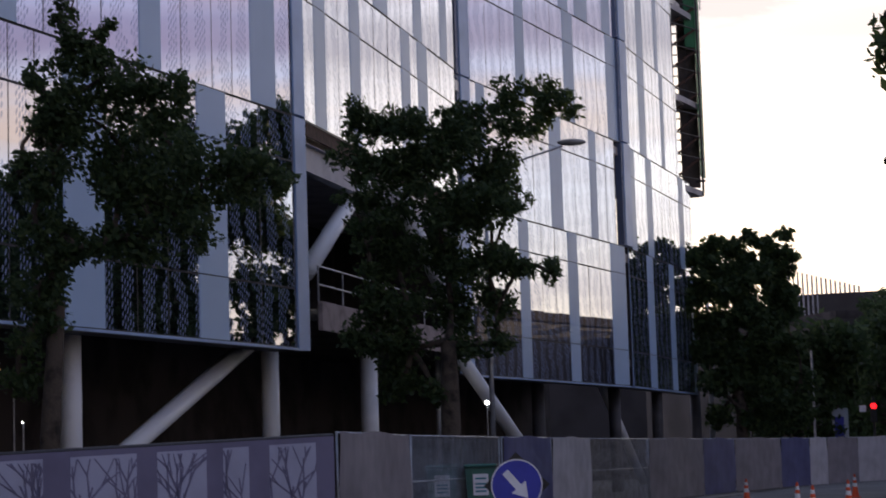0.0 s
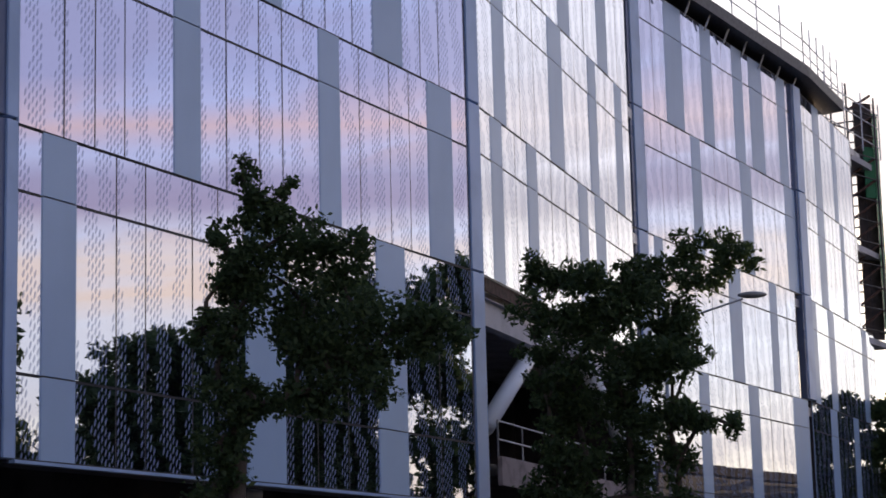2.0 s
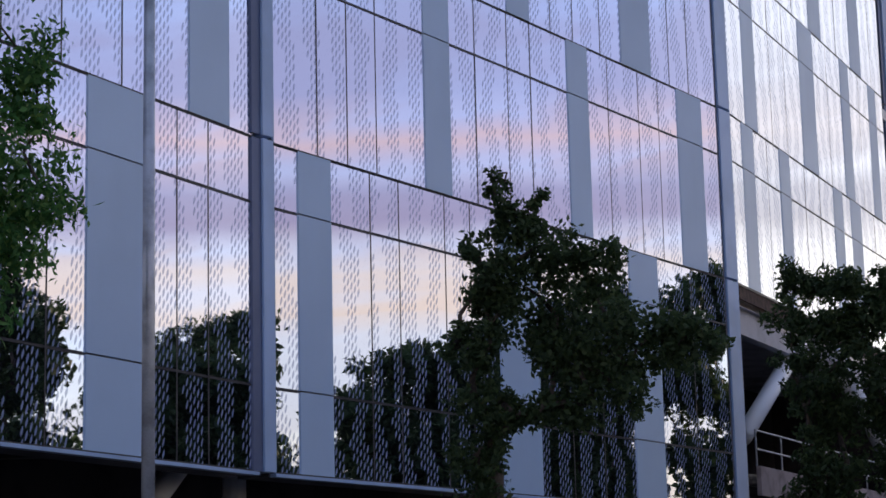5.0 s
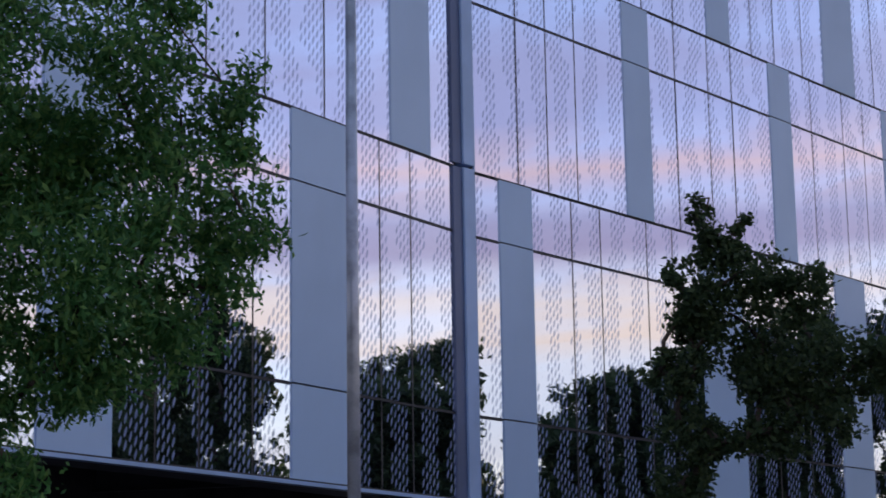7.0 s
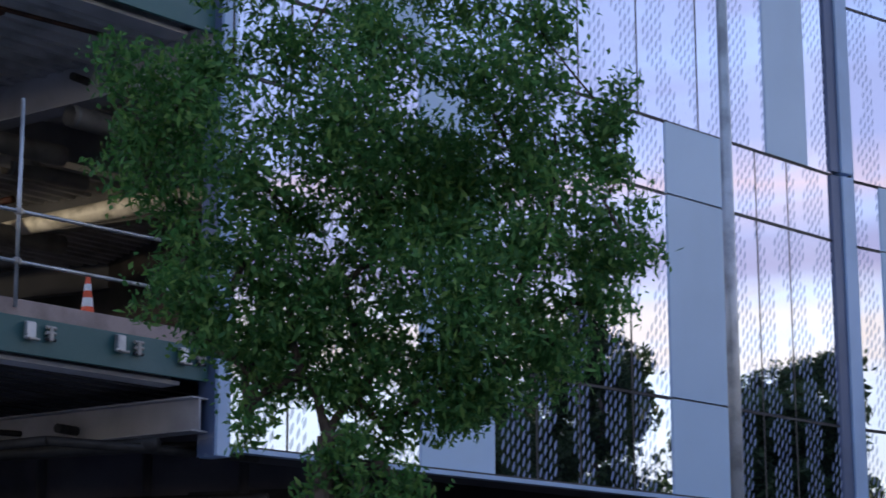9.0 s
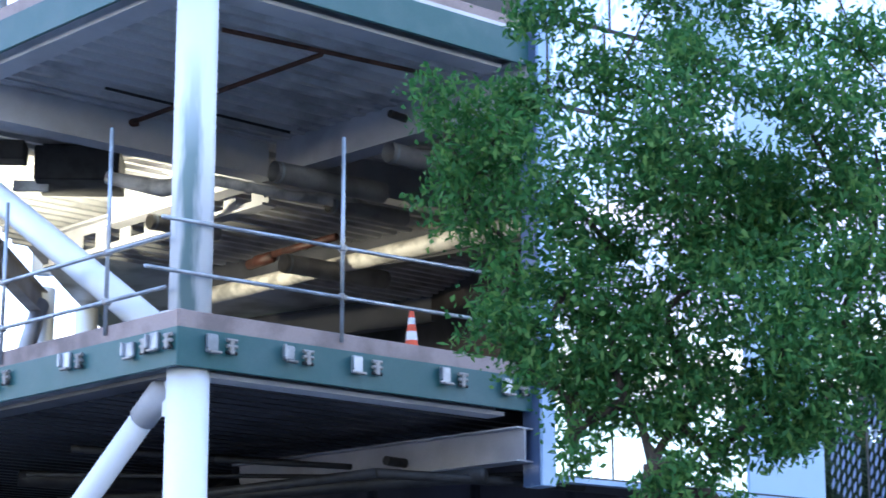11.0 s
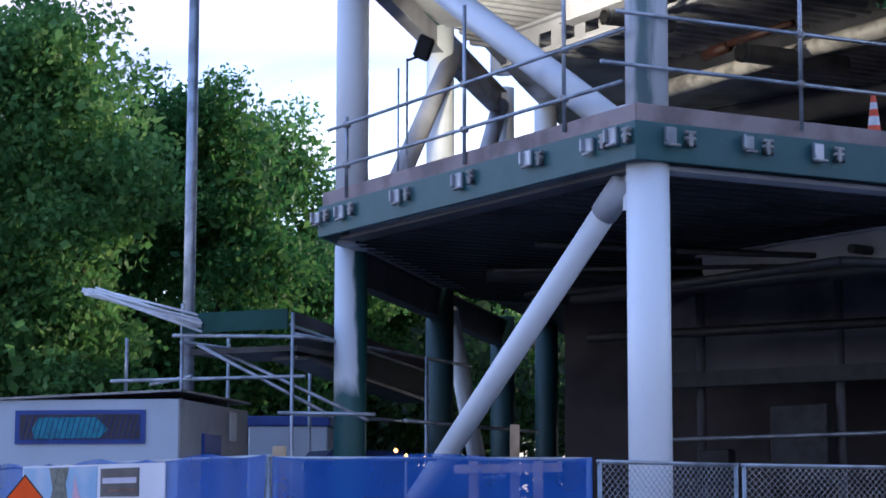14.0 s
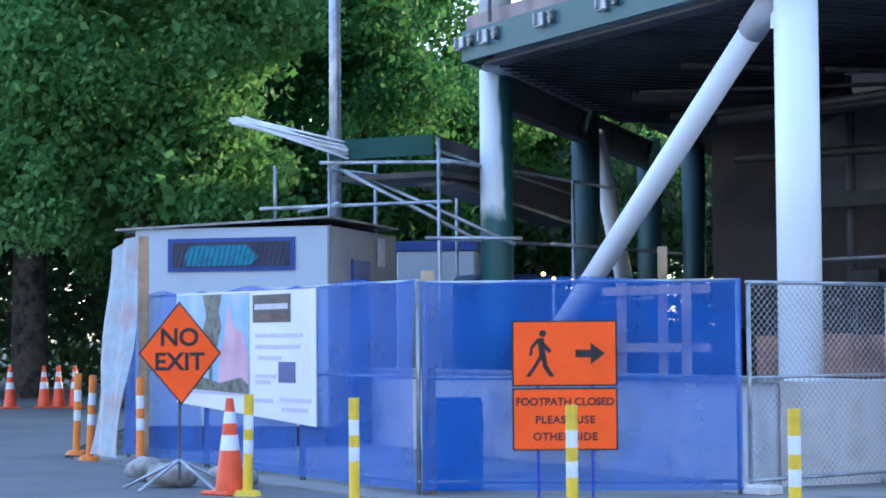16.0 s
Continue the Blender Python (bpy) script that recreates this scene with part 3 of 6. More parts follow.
def ibeam(p, q, h=0.5, w=0.24, m="beam"):
    p, q = Vector(p), Vector(q)
    d = q - p
    rz, mid = math.atan2(d.y, d.x), (p + q) / 2
    w2, f2, t2, l2 = w / 2, 0.02, 0.015, d.length / 2
    sec = [(-w2, -h / 2), (w2, -h / 2), (w2, -h / 2 + f2), (t2, -h / 2 + f2), (t2, h / 2 - f2), (w2, h / 2 - f2), (w2, h / 2), (-w2, h / 2), (-w2, h / 2 - f2), (-t2, h / 2 - f2), (-t2, -h / 2 + f2), (-w2, -h / 2 + f2)]
    bm = bmesh.new()
    mm = Matrix.Translation(mid) @ Matrix.Rotation(rz, 4, "Z")
    ends = [[bm.verts.new(mm @ Vector((x, y, z))) for y, z in sec] for x in (-l2, l2)]
    bm.faces.new(ends[0]); bm.faces.new(ends[1][::-1])
    for k in range(12):
        bm.faces.new((ends[0][k], ends[1][k], ends[1][(k + 1) % 12], ends[0][(k + 1) % 12]))
    bmesh.ops.recalc_face_normals(bm, faces=bm.faces)
    part("steel_beam", bm, M[m], frame_th)


# lower beams are the same steel, coloured darker for the shade under the deck
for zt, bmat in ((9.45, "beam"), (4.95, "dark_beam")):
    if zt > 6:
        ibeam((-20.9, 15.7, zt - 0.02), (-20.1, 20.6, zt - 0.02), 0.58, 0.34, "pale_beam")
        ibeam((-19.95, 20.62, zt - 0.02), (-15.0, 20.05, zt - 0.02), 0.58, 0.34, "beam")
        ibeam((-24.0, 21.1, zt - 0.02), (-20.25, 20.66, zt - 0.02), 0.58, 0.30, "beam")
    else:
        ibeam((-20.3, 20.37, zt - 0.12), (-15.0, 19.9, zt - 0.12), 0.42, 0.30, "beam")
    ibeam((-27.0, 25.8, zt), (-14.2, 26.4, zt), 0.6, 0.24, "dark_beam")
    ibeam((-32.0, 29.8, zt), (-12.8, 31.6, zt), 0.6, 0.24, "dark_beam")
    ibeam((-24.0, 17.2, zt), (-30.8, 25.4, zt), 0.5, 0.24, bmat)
ibeam((-19.85, 20.95, 9.43), (-19.0, 25.6, 9.43), 0.58, 0.30, "beam")


def sweep(pts, radii, seg=16, closed=False):
    """One continuous tube through the points."""
    bm, rings, n = bmesh.new(), [], len(pts)
    for i, p in enumerate(pts):
        t = (pts[(i + 1) % n] - pts[i - 1]) if closed else (pts[min(i + 1, n - 1)] - pts[max(i - 1, 0)])
        t.normalize()
        side_ = t.cross(Vector((0.03, 0.02, 1)) if not closed else Vector((0, 1, 0))).normalized()
        up = side_.cross(t)
        r = radii[i] if not closed else radii
        rings.append([bm.verts.new(p + (side_ * math.cos(2 * math.pi * k / seg) + up * math.sin(2 * math.pi * k / seg)) * r) for k in range(seg)])
    for i in range(n if closed else n - 1):
        a, b = rings[i], rings[(i + 1) % n]
        for k in range(seg):
            bm.faces.new((a[k], a[(k + 1) % seg], b[(k + 1) % seg], b[k]))
    if not closed:
        bm.faces.new(rings[0]); bm.faces.new(rings[-1][::-1])
    bmesh.ops.recalc_face_normals(bm, faces=bm.faces)
    return bm


def pipe_run(pts, radii, m, label="", seg=16):
    """A run of pipe or slack duct through the given points."""
    bm = sweep([Vector(p) for p in pts], radii, seg)
    part("service_pipe", bm, M[m], frame_th, label, smooth=True)


def open_duct(p, q, r):
    """A short round duct with an open mouth at p: shell, rim and a black disc for its dark inside."""
    p, q = Vector(p), Vector(q)
    u = (q - p).normalized()
    bm = tube(bmesh.new(), p, q, r, seg=20, caps=False)
    tube(bm, p + u * 0.004, q, r * 0.94, seg=20, caps=False)
    d = part("duct", bm, M["duct"], frame_th, smooth=True)
    # black disc in place of the shaded depth
    part("mouth", T(p + u * 0.28, p + u * 0.30, r * 0.93, seg=20), M["black"], d)
    part("collar", tube(bmesh.new(), p + u * 0.05, p + u * 0.09, r * 1.05, seg=20, caps=False), M["galv"], d)


# thin rods, cable and pipes below the upper deck
for p, q, r, m in (((-16.86, 16.46, 9.6), (-16.04, 19.45, 9.6), 0.03, "rust"), ((-16.53, 17.85, 9.58), (-20.45, 18.30, 9.55), 0.032, "rust"), ((-20.62, 18.22, 9.52), (-20.40, 18.36, 9.56), 0.06, "rust"),
                   ((-19.73, 17.17, 9.62), (-19.3, 20.2, 9.62), 0.02, "black"), ((-23.39, 23.72, 9.0), (-21.29, 23.38, 9.0), 0.06, "red_pipe"), ((-23.6, 23.80, 8.95), (-22.9, 23.62, 8.95), 0.09, "red_pipe"),
                   ((-20.2, 18.7, 4.42), (-16.03, 18.34, 4.42), 0.06, "black"), ((-16.03, 18.34, 4.42), (-15.0, 21.1, 4.42), 0.06, "black"), ((-22.5, 19.0, 4.6), (-15.2, 20.6, 4.55), 0.05, "black"),
                   ((-21.5, 17.6, 4.75), (-16.6, 21.6, 4.7), 0.03, "black"), ((-22.0, 21.0, 4.55), (-19.8, 19.7, 4.60), 0.16, "black")):
    part("service_pipe", T(p, q, r, seg=14), M[m], frame_th, smooth=True)
pipe_run([(-21.5, 18.8, 9.05), (-20.8, 19.2, 8.86), (-20.1, 19.6, 8.93), (-19.75, 20.7, 8.88), (-19.55, 21.6, 8.95), (-19.4, 22.7, 8.84), (-19.26, 23.8, 8.92)], [0.09, 0.13, 0.08, 0.07, 0.11, 0.07, 0.09], "foil", "crumpled foil duct")
pipe_run([(-25.2, 24.1, 8.62), (-22.0, 23.85, 8.66), (-19.0, 23.6, 8.68), (-15.2, 23.4, 8.6)], [0.15, 0.13, 0.16, 0.15], "foil", "foil duct")
pipe_run([(-19.3, 24.6, 8.9), (-15.4, 24.4, 8.9)], [0.14, 0.14], "duct")
open_duct((-19.22, 19.81, 8.96), (-18.84, 21.67, 8.96), 0.15)
open_duct((-17.20, 19.89, 8.89), (-16.84, 21.66, 8.89), 0.14)
open_duct((-19.61, 21.36, 8.86), (-19.33, 22.74, 8.86), 0.12)
open_duct((-21.81, 22.73, 8.54), (-21.41, 24.69, 8.54), 0.15)
open_duct((-22.16, 20.23, 8.79), (-21.92, 21.40, 8.79), 0.12)
# cable loop and a service hole on the cross beam
bm = sweep([Vector((-16.25 + 0.14 * math.sin(math.pi * k / 10), 19.72, 9.40 + 0.19 * math.cos(math.pi * k / 10))) for k in range(20)], 0.012, 6, True)
part("cable_loop", bm, M["black"], frame_th)
# black plugs draw the holes' shaded depth
part("service_hole", T((-17.25, 19.98, 9.45), (-17.25, 20.40, 9.45), 0.055, seg=16), M["black"], frame_th)
part("service_hole", T((-17.05, 19.7, 4.78), (-17.05, 20.2, 4.78), 0.06, seg=16), M["black"], frame_th)
# castellated beam with rectangular openings in its web
wp, wq = Vector((-26.4, 21.9, 0)), Vector((-20.6, 21.15, 0))
wu = (wq - wp).normalized()
wz = math.atan2(wu.y, wu.x)
wm = (wp + wq) / 2
bm = bmesh.new()
for z, h in ((9.52, 0.05), (9.42, 0.16), (9.04, 0.10), (8.97, 0.04)):
    box(bm, (wm.x, wm.y, z), ((wq - wp).length, 0.26 if h < 0.06 else 0.03, h), wz)
for k in range(9):
    p = wp + wu * (0.15 + k * 0.68)
    box(bm, (p.x, p.y, 9.215), (0.30, 0.026, 0.26), wz)
part("steel_beam", bm, M["beam"], frame_th, "primed beam with rectangular web openings")
bm = bmesh.new()
box(bm, (-22.25, 18.95, 9.30), (1.2, 1.0, 0.50), 0.75, 0.02)
box(bm, (-22.25, 18.95, 9.57), (1.0, 0.8, 0.06), 0.75, 0.01)
part("air_unit", bm, M["black"], frame_th, "black air handling unit")
part("air_unit", B((-22.45, 17.85, 9.38), (0.42, 0.4, 0.28), 0.75, 0.02), M["black"], frame_th)
part("duct_plate", B((-22.6, 18.35, 9.02), (0.5, 0.05, 0.16), 0.75, 0.01), M["galv"], frame_th)
# downstand wall behind the lower deck, with one dark slot
dw0, dw1 = (-23.0, 21.7), (-14.9, 23.4)
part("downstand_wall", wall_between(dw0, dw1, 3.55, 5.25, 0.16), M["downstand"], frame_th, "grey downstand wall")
dv = (Vector(dw1) - Vector(dw0)).normalized()
ds = Vector(dw0) + dv * 6.6
# black box in place of the recess and its shade
part("slot", B((ds.x, ds.y, 4.18), (1.7, 0.168, 0.14), math.atan2(dv.y, dv.x)), M["black"], frame_th)

# posts, ledger pipes and hung services in front of the core
for x, y in ((-21.4, 21.4), (-19.2, 21.9), (-17.6, 22.2), (-16.2, 22.5)):
    part("prop", T((x, y, 0.0), (x, y, 5.28), 0.07, seg=12), M["dark_beam"], frame_th, smooth=True)
for p, q, r, m in (((-22.0, 20.9, 2.55), (-15.2, 22.4, 2.6), 0.03, "galv"), ((-22.6, 20.3, 4.05), (-15.4, 21.9, 4.0), 0.07, "black"), ((-21.8, 19.3, 4.50), (-15.4, 19.6, 4.46), 0.09, "black"),
                   ((-19.0, 18.6, 4.85), (-17.2, 21.6, 4.8), 0.04, "black"), ((-22.9, 18.6, 4.9), (-21.2, 21.4, 4.9), 0.12, "black"), ((-20.4, 17.4, 4.98), (-18.9, 20.6, 4.95), 0.05, "black")):
    part("service_pipe", T(p, q, r, seg=14), M[m], frame_th, smooth=True)
for x, y, w, h, m in ((-19.6, 21.55, 0.9, 1.1, "black"), (-20.9, 21.2, 0.5, 0.5, "black")):
    part("switch_box", B((x, y, 1.9 + h / 2), (w, 0.22, h), 0.21, 0.015), M[m], frame_th)
part("ledge_beam", wall_between((-21.9, 21.0), (-15.0, 22.5), 3.30, 3.52, 0.14), M["black"], frame_th)

# facade columns at street level
for az, d in ((-12.26, 45.1), (-6.84, 53.6), (-4.12, 61.0), (-2.07, 70.0), (0.54, 82.0), (2.64, 90.0), (3.80, 97.0), (4.85, 102.8)):
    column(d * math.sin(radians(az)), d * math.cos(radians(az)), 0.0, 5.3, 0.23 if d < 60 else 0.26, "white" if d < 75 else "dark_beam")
brace((-6.56, 52.7, 4.9), (-10.1, 42.65, 0.3), 0.22)
brace((-1.85, 68.4, 4.9), (1.2, 80.0, 0.3), 0.24)
brace((3.6, 91.5, 4.9), (5.7, 97.5, 0.3), 0.2)
brace((-13.3, 34.5, 4.9), (-15.6, 31.5, 0.3), 0.2)
column(-13.2, 36.6, 0.0, 5.3, 0.23)
# first floor in the open bay
brace((-5.50, 54.22, 6.59), (-4.32, 59.60, 9.69), 0.24)
brace((-3.5, 62.5, 9.8), (-1.9, 70.0, 6.0), 0.26)
ibeam((-5.5, 53.2, 9.55), (-1.9, 71.2, 9.55), 0.75, 0.3)
part("edge_upstand", wall_between((-5.05, 53.3), (-1.35, 71.3), 5.0, 5.75, 0.12), M["upstand"], frame_th, "pale concrete slab edge")
part("edge_fascia", wall_between((-5.30, 53.0), (-1.75, 71.0), 10.05, 10.40, 0.06), M["rust"], frame_th)
for s in range(9):
    f_ = s / 8
    p = Vector((-5.10 + 3.6 * f_, 53.4 + 17.6 * f_, 5.75))
    part("guard_post", T(p, p + Vector((0, 0, 0.95)), 0.025, seg=8), M["galv"], frame_th)
for z in (6.2, 6.68):
    part("guard_rail", T((-5.10, 53.4, z), (-1.5, 71.0, z), 0.025, seg=8), M["galv"], frame_th)

# dark core walls deep under the building, partly added against light and sky
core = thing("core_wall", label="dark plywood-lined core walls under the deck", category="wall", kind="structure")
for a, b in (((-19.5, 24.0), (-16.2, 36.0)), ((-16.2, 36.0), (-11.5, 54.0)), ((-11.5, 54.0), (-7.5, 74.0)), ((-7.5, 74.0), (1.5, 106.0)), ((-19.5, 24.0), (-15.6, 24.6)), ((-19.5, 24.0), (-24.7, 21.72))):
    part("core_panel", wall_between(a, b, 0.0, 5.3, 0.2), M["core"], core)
# panels added to close the first floor against the sky
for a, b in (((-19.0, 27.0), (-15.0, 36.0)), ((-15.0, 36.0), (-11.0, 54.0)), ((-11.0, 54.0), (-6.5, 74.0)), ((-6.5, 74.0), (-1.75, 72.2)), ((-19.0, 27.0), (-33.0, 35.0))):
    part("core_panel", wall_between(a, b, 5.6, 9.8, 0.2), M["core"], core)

# ---------------------------------------------------------------- curtain wall
BAYS = {
    "ZA": (Z0, A0, {1: "g0.3 d1.3 d2.5 w3.71 g5.20 d6.12 d7.09 d8.36 w9.32 g10.92 d11.82 d12.76 e14.2",
                    2: "g0.3 d1.4 w2.6 g3.9 d5.0 d6.0 d7.2 d8.66 d10.25 d11.14 w12.16 g13.42 e14.2",
                    3: "g0.3 d1.6 d3.0 w4.4 g5.5 d6.8 d8.0 w9.3 g10.6 d12.0 e14.2", 4: "g0.3 d1.6 w3.0 g4.4 d5.5 d6.8 w8.0 g9.3 d10.6 d12.0 e14.2"}),
    "AB": (A0, B0, {1: "g0.3 w0.99 g2.01 d3.28 d4.24 d5.87 d6.82 w7.88 g9.45 d10.82 d12.21 w13.66 g15.1 d16.87 e18.75",
                    2: "g0.3 d1.63 d2.58 d3.54 w5.22 g6.19 d7.18 d8.49 d9.46 w11.06 g12.02 d12.97 d14.48 d15.51 w16.50 g17.87 e18.75",
                    3: "g0.3 d1.5 d2.6 w3.7 g4.9 d6.0 d7.2 w8.52 g9.48 d10.40 d11.41 d12.69 w13.69 g15.22 d16.20 d17.24 e18.75",
                    4: "g0.3 d1.5 w2.6 g3.7 d4.9 d6.0 w7.2 g8.52 d10.40 d11.41 w12.69 g13.69 d15.22 d16.9 e18.75"}),
    "BC": (B0, C0, {2: "g0.35 w1.29 g2.35 d3.6 w4.82 g5.83 d7.4 d9.0 w10.59 g11.67 w12.65 g13.95 d15.7 e17.9",
                    3: "g0.35 w1.72 g2.86 d4.3 d5.8 w7.47 g9.06 d10.6 w12.29 g13.35 d14.6 w15.90 g16.91 e17.9",
                    4: "g0.35 d2.0 w3.6 g5.2 d7.0 w8.8 g10.2 d12 w13.76 g15.12 d16.5 e17.9"}),
    "CD": (C0, D0, {1: "w-1.25 g0.0 d1.6 d3.2 w4.77 g5.78 d7.2 d8.7 w10.19 g11.34 d12.7 d14.2 w15.62 e17.6",
                    2: "g0.3 w0.89 g1.71 d3.2 d4.79 d6.6 w8.48 g9.85 d11.41 w13.30 g14.17 d15.4 e16.6",
                    3: "g0.41 d2.0 d3.5 w5.04 g6.01 d7.5 d9.0 w10.48 g11.73 d13.1 d14.6 w15.96 e17.9",
                    4: "g0.3 d1.5 w2.76 g4.52 w6.58 g7.73 d8.9 w10.11 g11.29 w12.10 g13.69 w15.61 g16.73 e17.4"}),
    "DF": (D0, F0, {1: "g0.3 d2.0 w3.77 g5.1 d6.9 w8.5 g9.6 d11.6 w13.7 e14.5",
                    2: "g0.3 w1.07 g2.0 w4.3 g5.5 d7.6 d9.4 w11.5 g12.6 e14.5", 3: "g0.3 d1.7 w3.37 g4.7 d6.4 w8.0 g8.8 e11.9",
                    4: "g0.36 d1.8 w3.43 g4.7 w7.2 g8.0 d9.6 e11.6"}),
}
BANDS = {1: (L1, [T1, L2 - 1.19], L2), 2: (L2, [L3 - 1.26], L3), 3: (L3, [L4 - 1.27], L4), 4: (L4, [L5 - 1.3], L5)}
rng = random.Random(4)
for key, (a, b, bands) in BAYS.items():
    a2, b2 = Vector(a), Vector(b)
    u = b2 - a2
    length, rz = u.length, math.degrees(math.atan2(u.y, u.x))
    bay = thing("curtain_wall", (a[0], a[1], 0), rz, "mirror-glass curtain wall bay with pale blue-grey panels and printed dashes", "curtain wall", "bays of the glazed street facade")
    for k, text in bands.items():
        z0, cuts, z1 = BANDS[k]
        marks = [(w[0], float(w[1:])) for w in text.split()]
        rows = [z0] + cuts + [z1]
        for i in range(len(marks) - 1):
            kind, s0 = marks[i]
            j = i
            if kind == "d":
                while marks[j][0] == "d":
                    j -= 1
                kind = marks[j][0]
            s1 = marks[i + 1][1]
            for r in range(len(rows) - 1):
                g = 0.022
                x0, x1, h0, h1 = s0 + g, s1 - g, rows[r] + 0.03, rows[r + 1] - 0.03
                if kind == "g":
                    bm = bmesh.new()
                    bmesh.ops.create_cube(bm, size=1.0, matrix=Matrix.Diagonal((x1 - x0, 0.03, h1 - h0, 1)) @ Matrix.Translation((0.5, 0, 0.5)))
                    ob = part("glass_pane", bm, M["glass"], bay)
                    ob.rotation_euler = (radians(rng.uniform(-0.10, 0.10)), 0, radians(rng.uniform(-0.10, 0.10)))
                else:
                    bm = bmesh.new()
                    bmesh.ops.create_cube(bm, size=1.0, matrix=Matrix.Diagonal((x1 - x0 + 0.03, 0.05, h1 - h0 + 0.03, 1)) @ Matrix.Translation((0.5, 0, 0.5)))
                    ob = part("cladding_panel", bm, M["clad"], bay)
                ob.location = (x0, 0.0, h0)
        # frame behind the joints
        e0, e1 = marks[0][1], marks[-1][1]
        for zc in rows[:-1] + [z1]:
            thick = 0.10 if zc in (z0, z1) else 0.05
            part("transom", B(((e0 + e1) / 2, 0.0, zc), (e1 - e0, 0.035, thick * 0.6), 0), M["darktrim"], bay)
        for kind, s_ in marks:
            part("mullion", B((s_, 0.0, (z0 + z1) / 2), (0.036, 0.034, z1 - z0), 0), M["alu"] if kind in "gw" else M["darktrim"], bay)
        part("backing_panel", B(((e0 + e1) / 2, 0.12, (z0 + z1) / 2), (e1 - e0, 0.10, z1 - z0), 0), M["darktrim"], bay)
    if 1 in bands:
        e0, e1 = 0.0, length
        part("sill_trim", B((length / 2, 0.02, L1 - 0.03), (length - 0.5, 0.16, 0.06), 0), M["alu"], bay)
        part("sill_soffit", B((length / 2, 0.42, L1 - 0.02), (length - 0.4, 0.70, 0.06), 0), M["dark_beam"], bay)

# upright fins where the bays meet
fins = thing("corner_fins", label="grey-blue aluminium fins between the folded facade bays", category="facade fin", kind="structure")


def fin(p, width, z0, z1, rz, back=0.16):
    """A flat pale fin; its far return is coloured dark, as turned from light."""
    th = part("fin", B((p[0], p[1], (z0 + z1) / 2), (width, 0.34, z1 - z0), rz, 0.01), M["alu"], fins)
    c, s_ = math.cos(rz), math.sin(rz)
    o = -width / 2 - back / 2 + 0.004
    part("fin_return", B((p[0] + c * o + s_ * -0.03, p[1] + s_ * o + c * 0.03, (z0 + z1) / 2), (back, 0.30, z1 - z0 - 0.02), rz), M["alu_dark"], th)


ang = lambda a, b: math.atan2(b[1] - a[1], b[0] - a[0])
fin((Z0[0] + 0.03, Z0[1] + 0.12), 0.22, L1 - 0.15, L5, ang(Z0, A0), 0.02)
for p, w, r, zb, back in (((A0[0] - 0.02, A0[1] - 0.02), 0.30, ang(A0, B0), L1, 0.26), ((B0[0] - 0.16, B0[1] - 0.05), 0.66, ang(A0, B0), L1 - 0.05, 0.30), ((C0[0] - 0.16, C0[1] - 0.02), 0.85, ang(C0, D0), L2, 0.25), (D0, 0.95, ang(C0, D0), L2, 0.2)):
    for z0, z1 in ((zb, L2), (L2 + 0.06, L3), (L3 + 0.06, L4), (L4 + 0.06, L5)):
        if z1 > z0 + 0.5:
            fin(p, w, z0, z1, r, back)

# roof edge with scaffold rails
roof = thing("roof_edge", label="dark overhanging roof slab edge", category="roof", kind="structure")
part("roof_slab", slab_poly(bmesh.new(), [(-15.3, 20), (-11.9, 34.3), (-5.0, 52.5), (-1.0, 71.7), (5.6, 88.4), (7.5, 95.0), (-14, 108), (-40, 37)], L5 + 0.35, L5 + 0.85), M["darktrim"], roof)
part("roof_upstand", slab_poly(bmesh.new(), [(-15.6, 20.3), (-12.2, 34.5), (-5.8, 52.6), (-1.9, 71.8), (4.4, 88.6), (6.2, 94.2), (-14, 107), (-39, 37)], L5 - 0.4, L5 + 0.36), M["darktrim"], roof)

